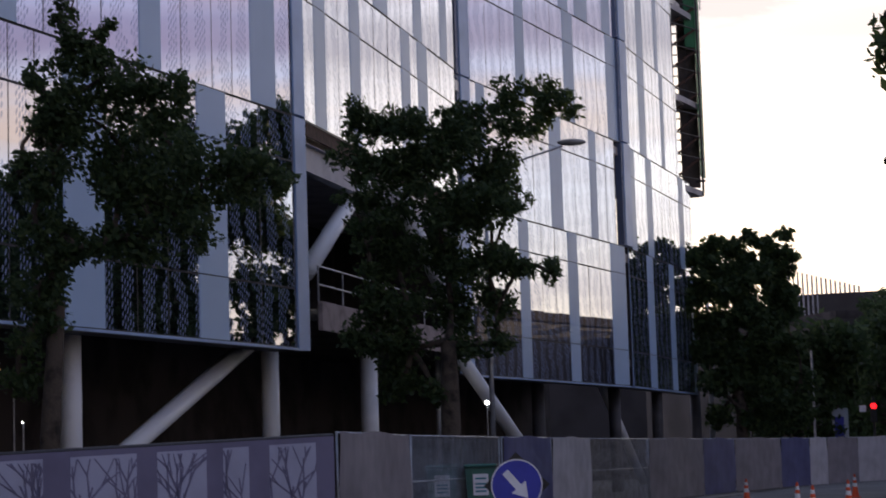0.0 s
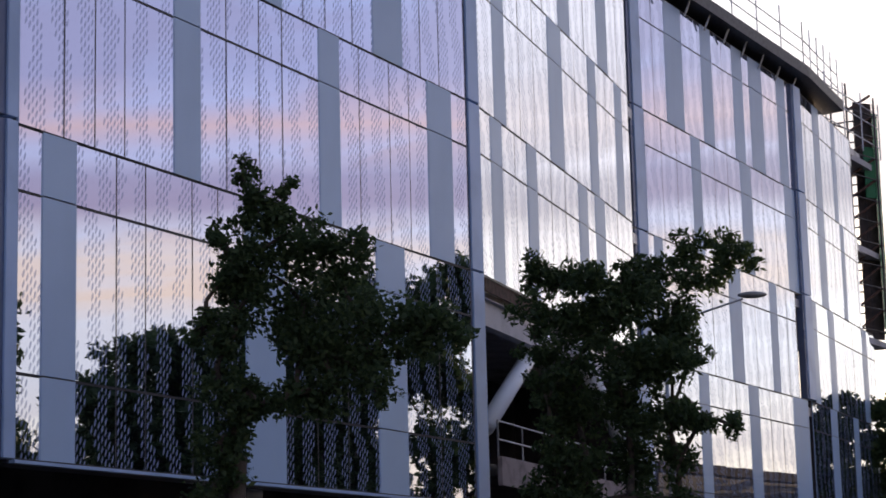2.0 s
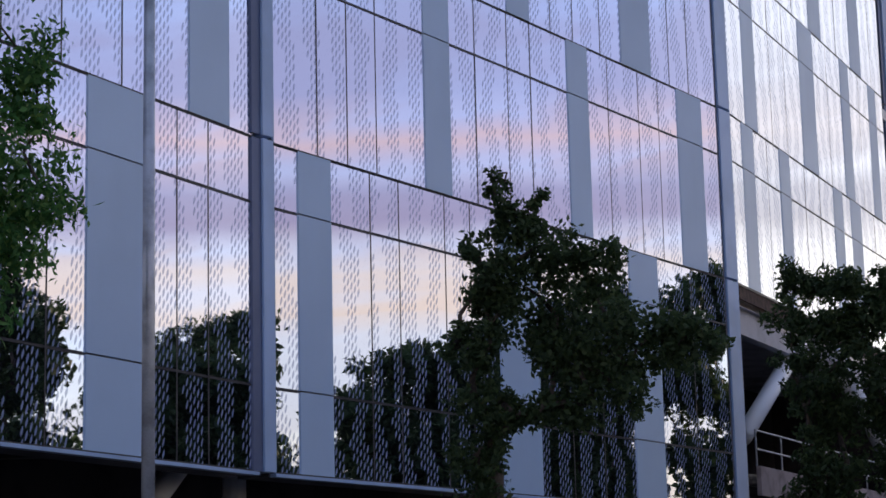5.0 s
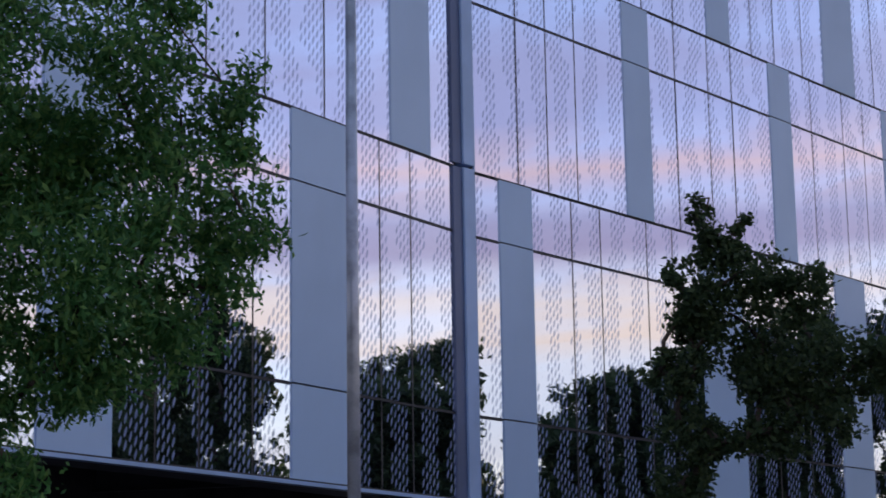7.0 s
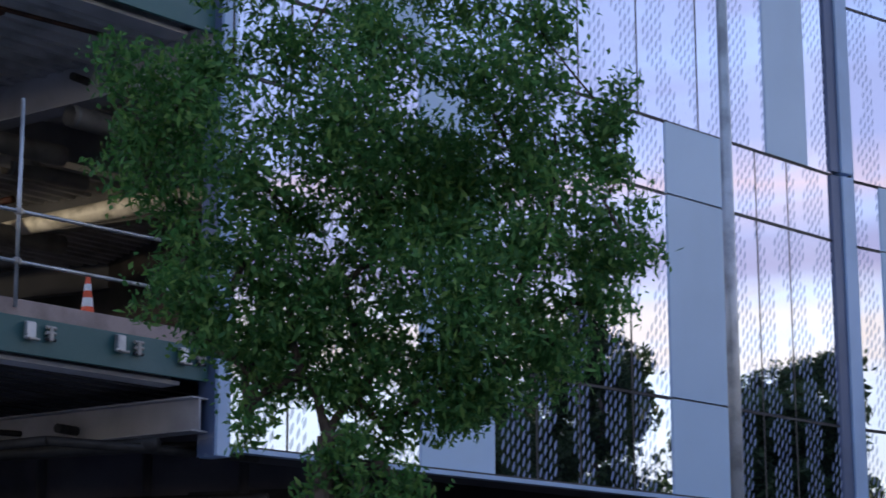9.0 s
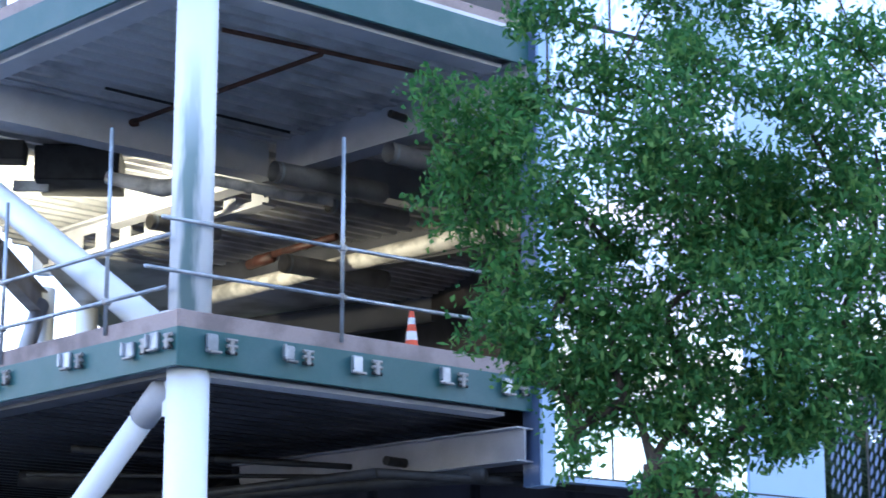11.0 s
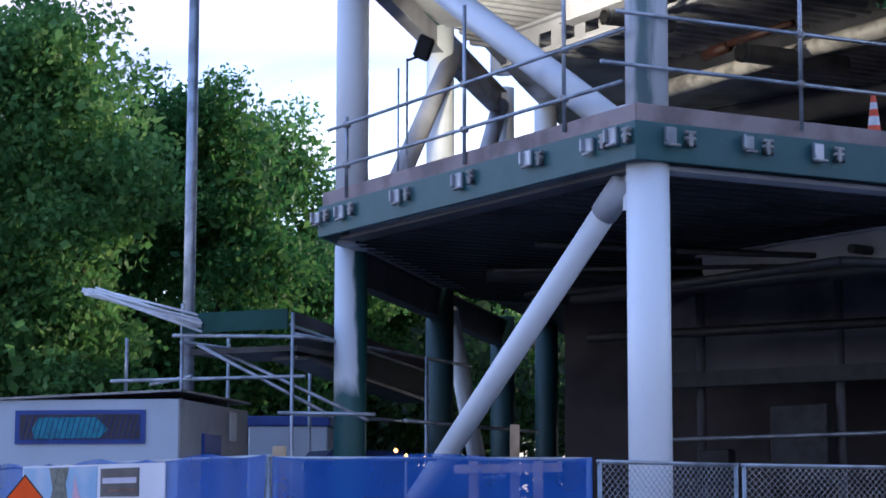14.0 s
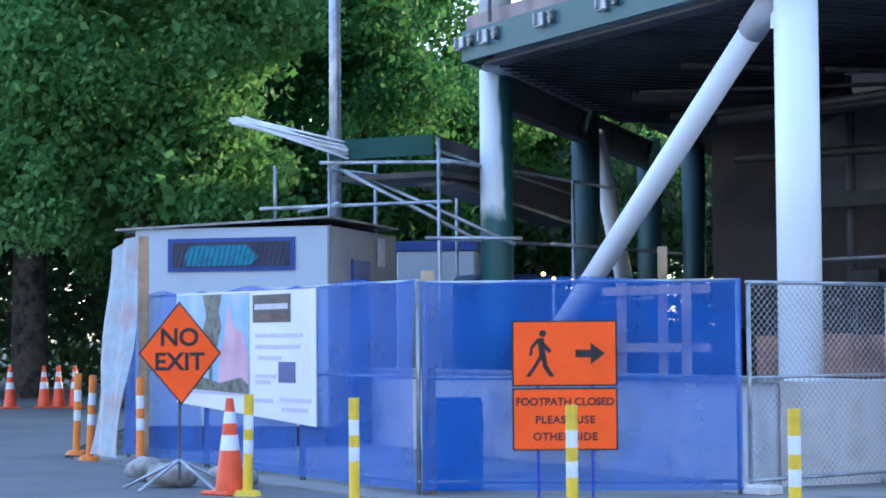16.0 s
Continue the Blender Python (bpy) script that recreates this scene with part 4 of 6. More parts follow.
# ---------------------------------------------------------------- trees


def leaf_cloud(name, clumps, per, size, material, parent, seed, droop=0.0, long=1.8):
    """Leaves as small folded blades scattered in clumps: (x, y, z, radius)."""
    r = np.random.RandomState(seed)
    V, Fc = [], []
    base = 0
    for (x, y, z, rad) in clumps:
        n = int(per * rad ** 2)
        d = r.normal(size=(n, 3))
        d /= np.linalg.norm(d, axis=1)[:, None]
        rr = rad * (0.15 + 0.9 * r.rand(n) ** 0.5) * (1 + 0.25 * np.abs(r.normal(size=n)))
        c = np.array([x, y, z]) + d * rr[:, None] * np.array([1, 1, 0.85])
        ax = r.normal(size=(n, 3)) + np.array([0, 0, -droop])
        ax /= np.linalg.norm(ax, axis=1)[:, None]
        sd = np.cross(ax, r.normal(size=(n, 3)))
        sd /= np.linalg.norm(sd, axis=1)[:, None] + 1e-9
        nrm = np.cross(ax, sd)
        s = size * (0.6 + 0.8 * r.rand(n))[:, None]
        p0, p2 = c - ax * s * long / 2, c + ax * s * long / 2
        p1, p3 = c + sd * s * 0.42 + nrm * s * 0.12, c - sd * s * 0.42 + nrm * s * 0.12
        V.append(np.stack([p0, p1, p2, p3], axis=1).reshape(-1, 3))
        idx = base + np.arange(n)[:, None] * 4
        Fc.append(idx + np.array([[0, 1, 2, 3]]))
        base += n * 4
    V, Fc = np.concatenate(V), np.concatenate(Fc)
    me = bpy.data.meshes.new(name)
    me.vertices.add(len(V)); me.vertices.foreach_set("co", V.astype(np.float32).ravel())
    me.loops.add(len(Fc) * 4); me.loops.foreach_set("vertex_index", Fc.astype(np.int32).ravel())
    me.polygons.add(len(Fc)); me.polygons.foreach_set("loop_start", (np.arange(len(Fc)) * 4).astype(np.int32))
    me.update(calc_edges=True)
    me.materials.append(material)
    ob = new(name, me)
    ob.parent = parent
    ob["kind"] = "stuff"
    return ob


def limb(bm, pts, r0, r1, seg=8):
    n = len(pts) - 1
    for i in range(n):
        ra, rb = r0 + (r1 - r0) * i / n, r0 + (r1 - r0) * (i + 1) / n
        tube(bm, pts[i], pts[i + 1], ra, rb, seg, caps=False)


def tree(x, y, trunk_h, clumps, per, size, leaf, seed, trunk_r=0.2, label="", droop=0.4, lean=(0, 0), group="", long=1.8, sub=True, inner=None):
    """clumps: (dx, dy, z, radius) relative to the trunk."""
    r = random.Random(seed)
    t = thing("tree", (x, y, 0), 0, label, "tree", group)
    top = Vector((lean[0], lean[1], trunk_h))
    bm = bmesh.new()
    mid = Vector((lean[0] * 0.3 + r.uniform(-.1, .1), lean[1] * 0.3, trunk_h * 0.5))
    limb(bm, [Vector((0, 0, -0.05)), mid, top], trunk_r * 1.25, trunk_r * 0.8, 12)
    placed = [top]
    for (dx, dy, z, rad) in sorted(clumps, key=lambda c: (Vector(c[:3]) - top).length):
        e = Vector((dx, dy, z))
        s0 = min(placed, key=lambda q: (q - e).length * (1.0 if abs(e.z - q.z) > 0.4 * (q - e).length else 1.9))
        m1 = s0.lerp(e, 0.5) + Vector((r.uniform(-.12, .12), r.uniform(-.12, .12), r.uniform(0, .15)))
        far = (e - top).length
        k0 = max(0.10, 0.55 - 0.09 * far)
        limb(bm, [s0, m1, e], trunk_r * k0, trunk_r * k0 * 0.55, 6)
        placed.append(e)
    part("trunk", bm, M["bark"], t, smooth=True)
    cl = []
    for (dx, dy, z, rad) in clumps:
        if not sub:
            cl.append((dx, dy, z, rad))
            continue
        for _ in range(9):
            v = Vector((r.gauss(0, 1), r.gauss(0, 1), r.gauss(0, 1))).normalized() * rad * r.uniform(0.2, 0.95)
            cl.append((dx + v.x, dy + v.y, z + v.z * 0.9, rad * r.uniform(0.20, 0.50)))
    leaf_cloud("crown", cl, per, size, M[leaf], t, seed, droop, long)
    if inner:
        leaf_cloud("inner_foliage", [(dx, dy, z, rad * inner[2]) for dx, dy, z, rad in clumps], inner[0], inner[1], M[leaf], t, seed + 500, 0.1, 1.3)
    return t


def side(x, y, right, deep):
    """An offset across and along the sight line to the tree at (x, y)."""
    l = math.hypot(x, y)
    f = (x / l, y / l)
    return (f[1] * right + f[0] * deep, -f[0] * right + f[1] * deep)


def clumps_at(x, y, rows, seed):
    r = random.Random(seed)
    out = []
    for right, z, rad in rows:
        dx, dy = side(x, y, right, r.uniform(-0.5, 0.5) * rad * 1.5)
        out.append((dx, dy, z, rad))
    return out


# street trees in front of the facade (offset across, height, radius)
t1 = (-7.36, 32.16)
tree(*t1, 4.2, clumps_at(*t1, [(0.30, 9.0, 0.16), (0.25, 8.75, 0.2), (0.42, 8.85, 0.16), (0.40, 8.5, 0.26), (1.04, 8.65, 0.14), (0.92, 8.5, 0.2), (0.60, 8.3, 0.3), (0.80, 8.15, 0.32), (0.3, 7.4, 0.4), (0.05, 7.35, 0.26), (-0.2, 7.75, 0.16), (0.2, 7.0, 0.35), (0.54, 8.1, 0.45), (-0.11, 7.7, 0.32), (0.94, 7.8, 0.55), (1.39, 7.6, 0.6), (2.04, 7.5, 0.45), (0.74, 7.2, 0.7), (0.05, 6.85, 0.36), (-0.15, 6.95, 0.2), (-0.35, 6.35, 0.24), (1.84, 7.0, 0.6), (1.24, 6.7, 0.8), (0.35, 6.75, 0.45), (2.14, 6.4, 0.7), (2.74, 6.3, 0.5), (3.34, 6.3, 0.5), (3.74, 6.1, 0.32), (3.04, 5.9, 0.45), (1.49, 5.9, 0.65), (2.24, 5.7, 0.55), (-0.06, 5.9, 0.42), (-0.16, 5.35, 0.42), (0.09, 4.95, 0.38), (1.74, 5.2, 0.5), (2.34, 5.2, 0.4), (1.29, 5.10, 0.4), (1.04, 5.2, 0.36), (0.50, 5.05, 0.36), (0.78, 5.0, 0.32), (0.25, 5.3, 0.36), (1.10, 6.1, 0.45), (0.15, 6.3, 0.4), (-0.5, 6.15, 0.25), (-0.16, 4.3, 0.5), (-0.36, 3.6, 0.45), (-0.46, 3.0, 0.4), (0.14, 3.9, 0.32), (0.1, 4.6, 0.4), (-0.1, 4.1, 0.35)], 1),
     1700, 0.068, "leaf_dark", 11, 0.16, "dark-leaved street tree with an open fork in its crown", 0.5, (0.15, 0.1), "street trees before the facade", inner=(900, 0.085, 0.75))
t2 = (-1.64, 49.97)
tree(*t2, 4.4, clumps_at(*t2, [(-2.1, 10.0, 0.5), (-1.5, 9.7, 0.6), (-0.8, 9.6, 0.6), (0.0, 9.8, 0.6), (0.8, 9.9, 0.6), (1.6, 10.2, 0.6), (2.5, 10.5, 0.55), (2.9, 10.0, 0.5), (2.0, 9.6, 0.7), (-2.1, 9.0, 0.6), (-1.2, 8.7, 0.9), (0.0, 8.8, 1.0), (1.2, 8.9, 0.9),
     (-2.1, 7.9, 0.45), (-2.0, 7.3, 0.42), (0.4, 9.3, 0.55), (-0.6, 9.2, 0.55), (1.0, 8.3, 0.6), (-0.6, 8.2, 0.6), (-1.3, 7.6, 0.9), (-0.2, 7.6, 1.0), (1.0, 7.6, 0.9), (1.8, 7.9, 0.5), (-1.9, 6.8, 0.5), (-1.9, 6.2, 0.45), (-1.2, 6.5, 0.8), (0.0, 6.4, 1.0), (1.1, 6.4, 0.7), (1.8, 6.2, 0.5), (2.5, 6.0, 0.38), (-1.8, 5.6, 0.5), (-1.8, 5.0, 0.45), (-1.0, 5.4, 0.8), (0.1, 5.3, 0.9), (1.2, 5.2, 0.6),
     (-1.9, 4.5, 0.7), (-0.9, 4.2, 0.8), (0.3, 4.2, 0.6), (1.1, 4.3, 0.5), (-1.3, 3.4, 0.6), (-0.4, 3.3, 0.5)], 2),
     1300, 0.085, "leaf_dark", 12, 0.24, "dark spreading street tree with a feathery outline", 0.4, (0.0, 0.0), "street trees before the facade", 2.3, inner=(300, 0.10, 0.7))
t3 = (-10.80, 16.24)
tree(*t3, 3.9, clumps_at(*t3, [(-1.9, 7.4, 0.55), (-1.7, 6.4, 0.6), (-1.4, 5.4, 0.55), (-0.9, 7.6, 0.6), (-0.2, 7.8, 0.65), (0.7, 7.7, 0.65), (1.5, 7.4, 0.7), (2.3, 7.0, 0.7), (-0.8, 6.6, 0.9), (0.2, 6.7, 1.0), (1.2, 6.5, 1.0), (2.2, 6.1, 0.8), (2.7, 5.6, 0.6),
     (-0.7, 5.6, 0.8), (0.4, 5.6, 0.9), (1.4, 5.4, 0.9), (2.2, 5.0, 0.7), (-0.6, 4.7, 0.6), (0.5, 4.6, 0.7), (1.3, 4.4, 0.6), (0.2, 3.5, 0.45), (0.6, 3.1, 0.4), (-1.5, 6.95, 0.45), (-1.3, 7.3, 0.45), (-1.75, 6.85, 0.4), (1.6, 8.7, 0.55), (2.2, 8.0, 0.6), (0.9, 9.3, 0.6), (-0.3, 9.4, 0.6), (1.9, 9.3, 0.5), (0.3, 8.7, 0.7), (1.4, 8.4, 0.6), (-0.9, 8.5, 0.6), (0.6, 4.0, 0.5), (-0.2, 4.5, 0.45), (1.4, 4.2, 0.45), (1.9, 5.1, 0.5), (-0.9, 5.2, 0.5), (0.3, 3.6, 0.45), (0.8, 3.35, 0.42), (0.1, 3.1, 0.35), (-0.8, 4.6, 0.45), (-0.7, 4.1, 0.4), (-0.3, 4.9, 0.5), (1.1, 4.4, 0.5), (1.7, 4.5, 0.5), (2.2, 4.7, 0.5), (2.6, 5.2, 0.5), (2.9, 5.9, 0.5), (2.9, 6.5, 0.5), (0.3, 4.3, 0.5), (-1.2, 5.8, 0.5), (2.8, 7.2, 0.5), (0.6, 7.0, 0.7), (0.6, 6.1, 0.6), (-0.2, 5.2, 0.5), (0.3, 5.0, 0.5), (1.3, 4.95, 0.6), (-0.3, 6.1, 0.6), (1.8, 6.8, 0.6), (1.0, 5.9, 0.6), (2.0, 5.6, 0.5), (-1.2, 4.9, 0.4)], 3),
     2000, 0.043, "leaf_mid", 13, 0.11, "leafy green street tree with narrow drooping leaves", 0.8, (0.05, 0.0), "street trees before the facade", 2.6, inner=(650, 0.055, 0.75))

# the wood beyond the site hut
wood = [(-64.5, 45, 0.0), (-61.0, 52, 0.4), (-58.6, 60, 0.3), (-67.5, 54, -0.6), (-71.5, 54, 0.2), (-54.0, 62, 0.1), (-50.5, 66, -0.2), (-47.0, 70, 0.3), (-63.0, 66, 0), (-57.0, 74, 0), (-52.0, 78, 0), (-69.5, 62, 0), (-74.5, 58, 0)]
for i, (az, d, dz) in enumerate(wood):
    x, y = d * math.sin(radians(az)), d * math.cos(radians(az))
    r = random.Random(50 + i)
    top = 1.5 + d * math.tan(radians({0: 13.6, 1: 11.6, 2: 10.8, 3: 15.0, 4: 15.0, 5: 7.8, 6: 6.8, 7: 6.0, 8: 10.0, 9: 8.0, 10: 6.0, 11: 14.0, 12: 14.5}[i]))
    rows = []
    for j in range(46):
        z = max(4.6 + 0.9 * r.random(), top * (0.04 + 0.96 * r.random() ** 0.75))
        w_ = d * 0.062 * (1.0 if z < top * 0.7 else math.sqrt(max(0.05, (top - z) / (top * 0.3)))) + 0.6
        rows.append((r.uniform(-w_, w_), min(z, top - 1.2), r.uniform(1.1, 1.9)))
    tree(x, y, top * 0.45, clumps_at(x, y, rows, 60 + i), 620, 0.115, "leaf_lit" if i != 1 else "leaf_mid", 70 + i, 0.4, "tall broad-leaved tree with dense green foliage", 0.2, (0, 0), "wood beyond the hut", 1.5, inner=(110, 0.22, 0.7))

# dark trees at the far end of the street
for i, (az, d, el) in enumerate(((7.6, 112, 3.3), (10.9, 116, 3.7), (8.4, 135, 2.6), (9.6, 128, 2.7))):
    x, y = d * math.sin(radians(az)), d * math.cos(radians(az))
    r = random.Random(90 + i)
    top = 1.5 + d * math.tan(radians(el))
    rows = [(r.uniform(-2.6, 2.6), min(top - 1.0, top * (0.12 + 0.88 * r.random() ** 0.8)), r.uniform(1.2, 2.0)) for _ in range(26)]
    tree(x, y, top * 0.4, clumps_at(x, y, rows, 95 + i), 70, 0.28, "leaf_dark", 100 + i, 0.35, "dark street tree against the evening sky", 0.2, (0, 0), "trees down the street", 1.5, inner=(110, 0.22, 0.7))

t5 = (10.7, 101.0)
tree(*t5, 4.5, clumps_at(*t5, [(-3.7, 11.2, 0.6), (-3.3, 10.6, 0.6), (-2.6, 11.7, 0.5), (-3.0, 9.6, 0.7), (-2.4, 8.7, 0.6), (-1.8, 11.2, 0.8), (-1.0, 11.7, 0.7), (0.0, 11.4, 0.7), (0.9, 11.9, 0.6), (1.7, 11.4, 0.7), (2.4, 12.0, 0.5), (2.7, 11.2, 0.6), (2.3, 10.5, 0.7), (-1.2, 11.0, 0.7), (0.5, 11.0, 0.7), (1.8, 10.9, 0.7), (-2.4, 10.9, 0.6), (-0.5, 10.3, 1.0), (0.8, 10.4, 1.0), (-1.5, 10.2, 0.8), (1.6, 9.9, 0.9), (2.3, 9.0, 0.9), (-1.6, 9.4, 1.1), (-0.4, 9.6, 1.2), (0.9, 9.7, 1.2), (2.0, 9.6, 0.9),
     (-1.4, 8.0, 1.1), (-0.2, 8.0, 1.3), (1.2, 8.0, 1.3), (2.4, 8.2, 0.9), (-1.4, 6.5, 1.1), (0.0, 6.4, 1.3), (1.5, 6.4, 1.3), (2.8, 6.6, 0.9), (-1.3, 4.9, 1.0), (0.2, 4.8, 1.2), (1.8, 4.8, 1.2), (3.0, 5.0, 0.8), (-1.0, 3.3, 0.9), (0.5, 3.2, 1.0), (2.0, 3.2, 1.0), (3.2, 3.4, 0.8)], 6),
     620, 0.19, "leaf_dark", 104, 0.28, "broad dark street tree at the far end of the facade", 0.2, (0, 0), "trees down the street", 1.6, inner=(110, 0.22, 0.7))

# trees across the street, mirrored in the glass
for i, (x, y, top) in enumerate([(11.5, 48.4, 11.9), (31.0, 56.2, 12.4), (30.7, 57.9, 13.2), (30.3, 59.6, 14.5), (39.9, 79.7, 17.0), (38.7, 81.0, 17.6), (37.3, 82.5, 18.2), (15.4, 55.4, 9.8), (15.5, 56.6, 11.3), (15.5, 57.9, 12.0), (15.6, 59.6, 11.9), (15.7, 61.2, 11.2), (15.9, 64.6, 11.4), (16.2, 67.6, 12.4), (16.6, 71.2, 15.2), (16.9, 73.8, 16.1), (20.7, 118.4, 10.0), (22.1, 125.1, 11.0), (23.5, 131.4, 11.4)]):
    r = random.Random(120 + i)
    hw = {0: 1.0, 4: 2.2, 5: 2.4, 6: 2.4, 7: 1.2}.get(i, 1.9)
    rows = [(r.uniform(-hw, hw) * (1.0 if z_ < top * 0.75 else 0.5), min(top - 0.5, z_), r.uniform(0.7, 1.3)) for z_ in (top * (0.10 + 0.90 * r.random()) for _ in range(52 if top > 15 else 14 if i > 15 else 32))]
    tree(x, y, top * 0.4, clumps_at(x, y, rows, 130 + i), 190, 0.20, "leaf_dark", 140 + i, 0.3, "tall street tree on the opposite pavement", 0.2, (0, 0), "trees across the street", 1.6, inner=None if i > 15 else (110, 0.22, 0.7))

# hanging branch at the kerb of the near street tree
t4 = (6.1, 19.6)
tree(*t4, 4.6, clumps_at(*t4, [(-2.45, 5.73, 0.12), (-2.49, 5.51, 0.1), (-2.47, 5.31, 0.14), (-2.51, 4.32, 0.08), (-2.35, 5.58, 0.25), (-2.30, 5.07, 0.3), (-2.35, 5.75, 0.22), (-2.15, 6.1, 0.3), (-1.7, 6.2, 0.4), (-2.3, 4.35, 0.16), (-1.9, 4.6, 0.3), (-1.2, 5.8, 0.6), (-0.4, 6.4, 0.8), (0.6, 6.6, 0.9), (0.2, 5.6, 0.7)], 4),
     900, 0.075, "leaf_dark", 14, 0.14, "street tree with a hanging branch against the bright sky", 0.6, (0, 0), "", 2.0)
# low undergrowth below the wood, its leaves coloured dark for the canopy's shade
ug = thing("undergrowth", label="dense dark green undergrowth below the wood", category="bushes", kind="stuff")
rg = random.Random(77)
cl = []
for i in range(420):
    az, d = rg.uniform(-78, -36), rg.uniform(56, 80)
    cl.append((d * math.sin(radians(az)), d * math.cos(radians(az)), rg.uniform(0.3, 6.5), rg.uniform(0.9, 1.8)))
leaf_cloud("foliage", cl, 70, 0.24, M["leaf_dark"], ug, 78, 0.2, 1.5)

# ---------------------------------------------------------------- street furniture and site
M.update({
    "blue_mesh": mesh_mat("blue_shade_mesh", (0.016, 0.108, 0.49), 0.60),
    "grey_mesh": mesh_mat("grey_shade_mesh", (0.20, 0.185, 0.215), 0.93),
    "navy_mesh": mesh_mat("navy_shade_mesh", (0.07, 0.08, 0.20), 0.88),
    "pale_mesh": mesh_mat("pale_cloth", (0.40, 0.40, 0.45), 0.97),
    "dark_net": mesh_mat("black_debris_net", (0.030, 0.032, 0.036), 0.86),
    "stair_dark": mat("dark_stair_backing", (0.075, 0.060, 0.055), 0.85, var=0.3, scale=1.2, bump=0.2),
    "green_net": mesh_mat("green_debris_net", (0.03, 0.22, 0.10), 0.75),
    "silver_tarp": mat("silver_tarpaulin", (0.38, 0.43, 0.48), 0.4, var=0.2, scale=2.5, bump=0.6, detail_scale=9, col2=(0.40, 0.30, 0.30)),
    "print": mat("purple_grey_print", (0.130, 0.125, 0.215), 0.6, var=0.1, scale=0.8, bump=0.05),
    "print_pale": mat("pale_lilac_print", (0.33, 0.35, 0.48), 0.6, var=0.1, scale=0.8, bump=0.05),
    "orange": mat("orange_sign_face", (1.0, 0.108, 0.005), 0.8, var=0.05, scale=2.0, bump=0.02),
    "orange_cone": mat("orange_cone_plastic", (0.80, 0.10, 0.03), 0.5, var=0.12, scale=4.0, bump=0.05),
    "orange_post": mat("orange_post_plastic", (0.85, 0.25, 0.03), 0.5, var=0.12, scale=4.0, bump=0.05),
    "yellow": mat("yellow_post_plastic", (0.80, 0.55, 0.03), 0.5, var=0.12, scale=4.0, bump=0.05),
    "reflector": mat("white_reflective_band", (0.75, 0.77, 0.80), 0.35, var=0.08, scale=8.0),
    "hut": mat("white_cabin_sheet", (0.44, 0.50, 0.58), 0.5, var=0.06, scale=0.8, bump=0.05, col2=(0.36, 0.40, 0.45), blotch=(0.5, 0.8)),
    "hutside": mat("grey_cabin_side", (0.40, 0.40, 0.41), 0.7, var=0.15, scale=0.9),
    "navy": mat("navy_tarpaulin", (0.012, 0.022, 0.10), 0.55, var=0.25, scale=2.5, bump=0.4, detail_scale=10),
    "guard_green": mat("green_painted_ply", (0.006, 0.058, 0.046), 0.75, var=0.2, scale=1.5, bump=0.1),
    "blue_paint": mat("blue_paint", (0.015, 0.05, 0.26), 0.45, var=0.15, scale=1.5),
    "teal": mat("teal_curtain", (0.02, 0.22, 0.30), 0.5, var=0.2, scale=9.0),
    "pane": glass_mat("dark_window_glass", 0.08, False),
    "barrel": mat("blue_barrel_plastic", (0.02, 0.10, 0.42), 0.4, var=0.1, scale=2.0),
    "timber": mat("pale_timber", (0.42, 0.30, 0.18), 0.8, var=0.2, scale=3.0, bump=0.3),
    "brown": mat("brown_board", (0.36, 0.19, 0.125), 0.85, var=0.25, scale=1.5, bump=0.3),
    "rubble": mat("broken_red_brick", (0.26, 0.10, 0.075), 0.9, var=0.3, scale=3.0, bump=0.5, objrand=0.3),
    "sack": mat("dirty_sandbag", (0.36, 0.34, 0.33), 0.9, var=0.25, scale=5.0, bump=0.6),
    "banner": mat("white_vinyl_banner", (0.70, 0.70, 0.76), 0.5, var=0.04, scale=1.0, bump=0.05),
    "ban_sky": mat("printed_sky_blue", (0.20, 0.38, 0.60), 0.5, var=0.15, scale=1.2, bump=0.0, col2=(0.40, 0.50, 0.64)),
    "ban_pink": mat("printed_pink_grey", (0.56, 0.34, 0.46), 0.5, var=0.12, scale=2.0, bump=0.0),
    "ban_dark": mat("printed_dark", (0.035, 0.030, 0.050), 0.5, var=0.2, scale=3.0, bump=0.0),
    "ban_green": mat("printed_green_grey", (0.10, 0.12, 0.11), 0.5, var=0.4, scale=9.0, bump=0.0),
    "ban_mark": mat("printed_lilac_grey", (0.50, 0.48, 0.60), 0.5, var=0.05),
    "signblue": mat("blue_sign_face", (0.020, 0.035, 0.38), 0.4, var=0.06),
    "signwhite": mat("white_sign_face", (0.72, 0.74, 0.80), 0.4, var=0.05),
    "bin": mat("green_bin_plastic", (0.02, 0.12, 0.10), 0.5, var=0.15, scale=2.0),
    "dark_tarp": mat("black_tarpaulin", (0.022, 0.024, 0.026), 0.45, var=0.3, scale=3.0, bump=0.5, detail_scale=12),
    "dark_block": mat("dark_facade_block", (0.050, 0.045, 0.047), 0.7, var=0.2, scale=0.3),
    "red_lamp": glow_mat("red_signal_lens", (1.0, 0.01, 0.015), 3.5),
    "warm_lamp": glow_mat("warm_bulb", (1.0, 0.46, 0.10), 3.0),
    "strip_lamp": glow_mat("warm_strip_lamp", (1.0, 0.56, 0.24), 0.7),
    "cool_lamp": glow_mat("cool_flood", (0.95, 0.97, 1.0), 14.0),
})


def facing(x, y):
    """Turn about z that faces a plate at (x, y) to the standpoint."""
    return -math.degrees(math.atan2(x, y))


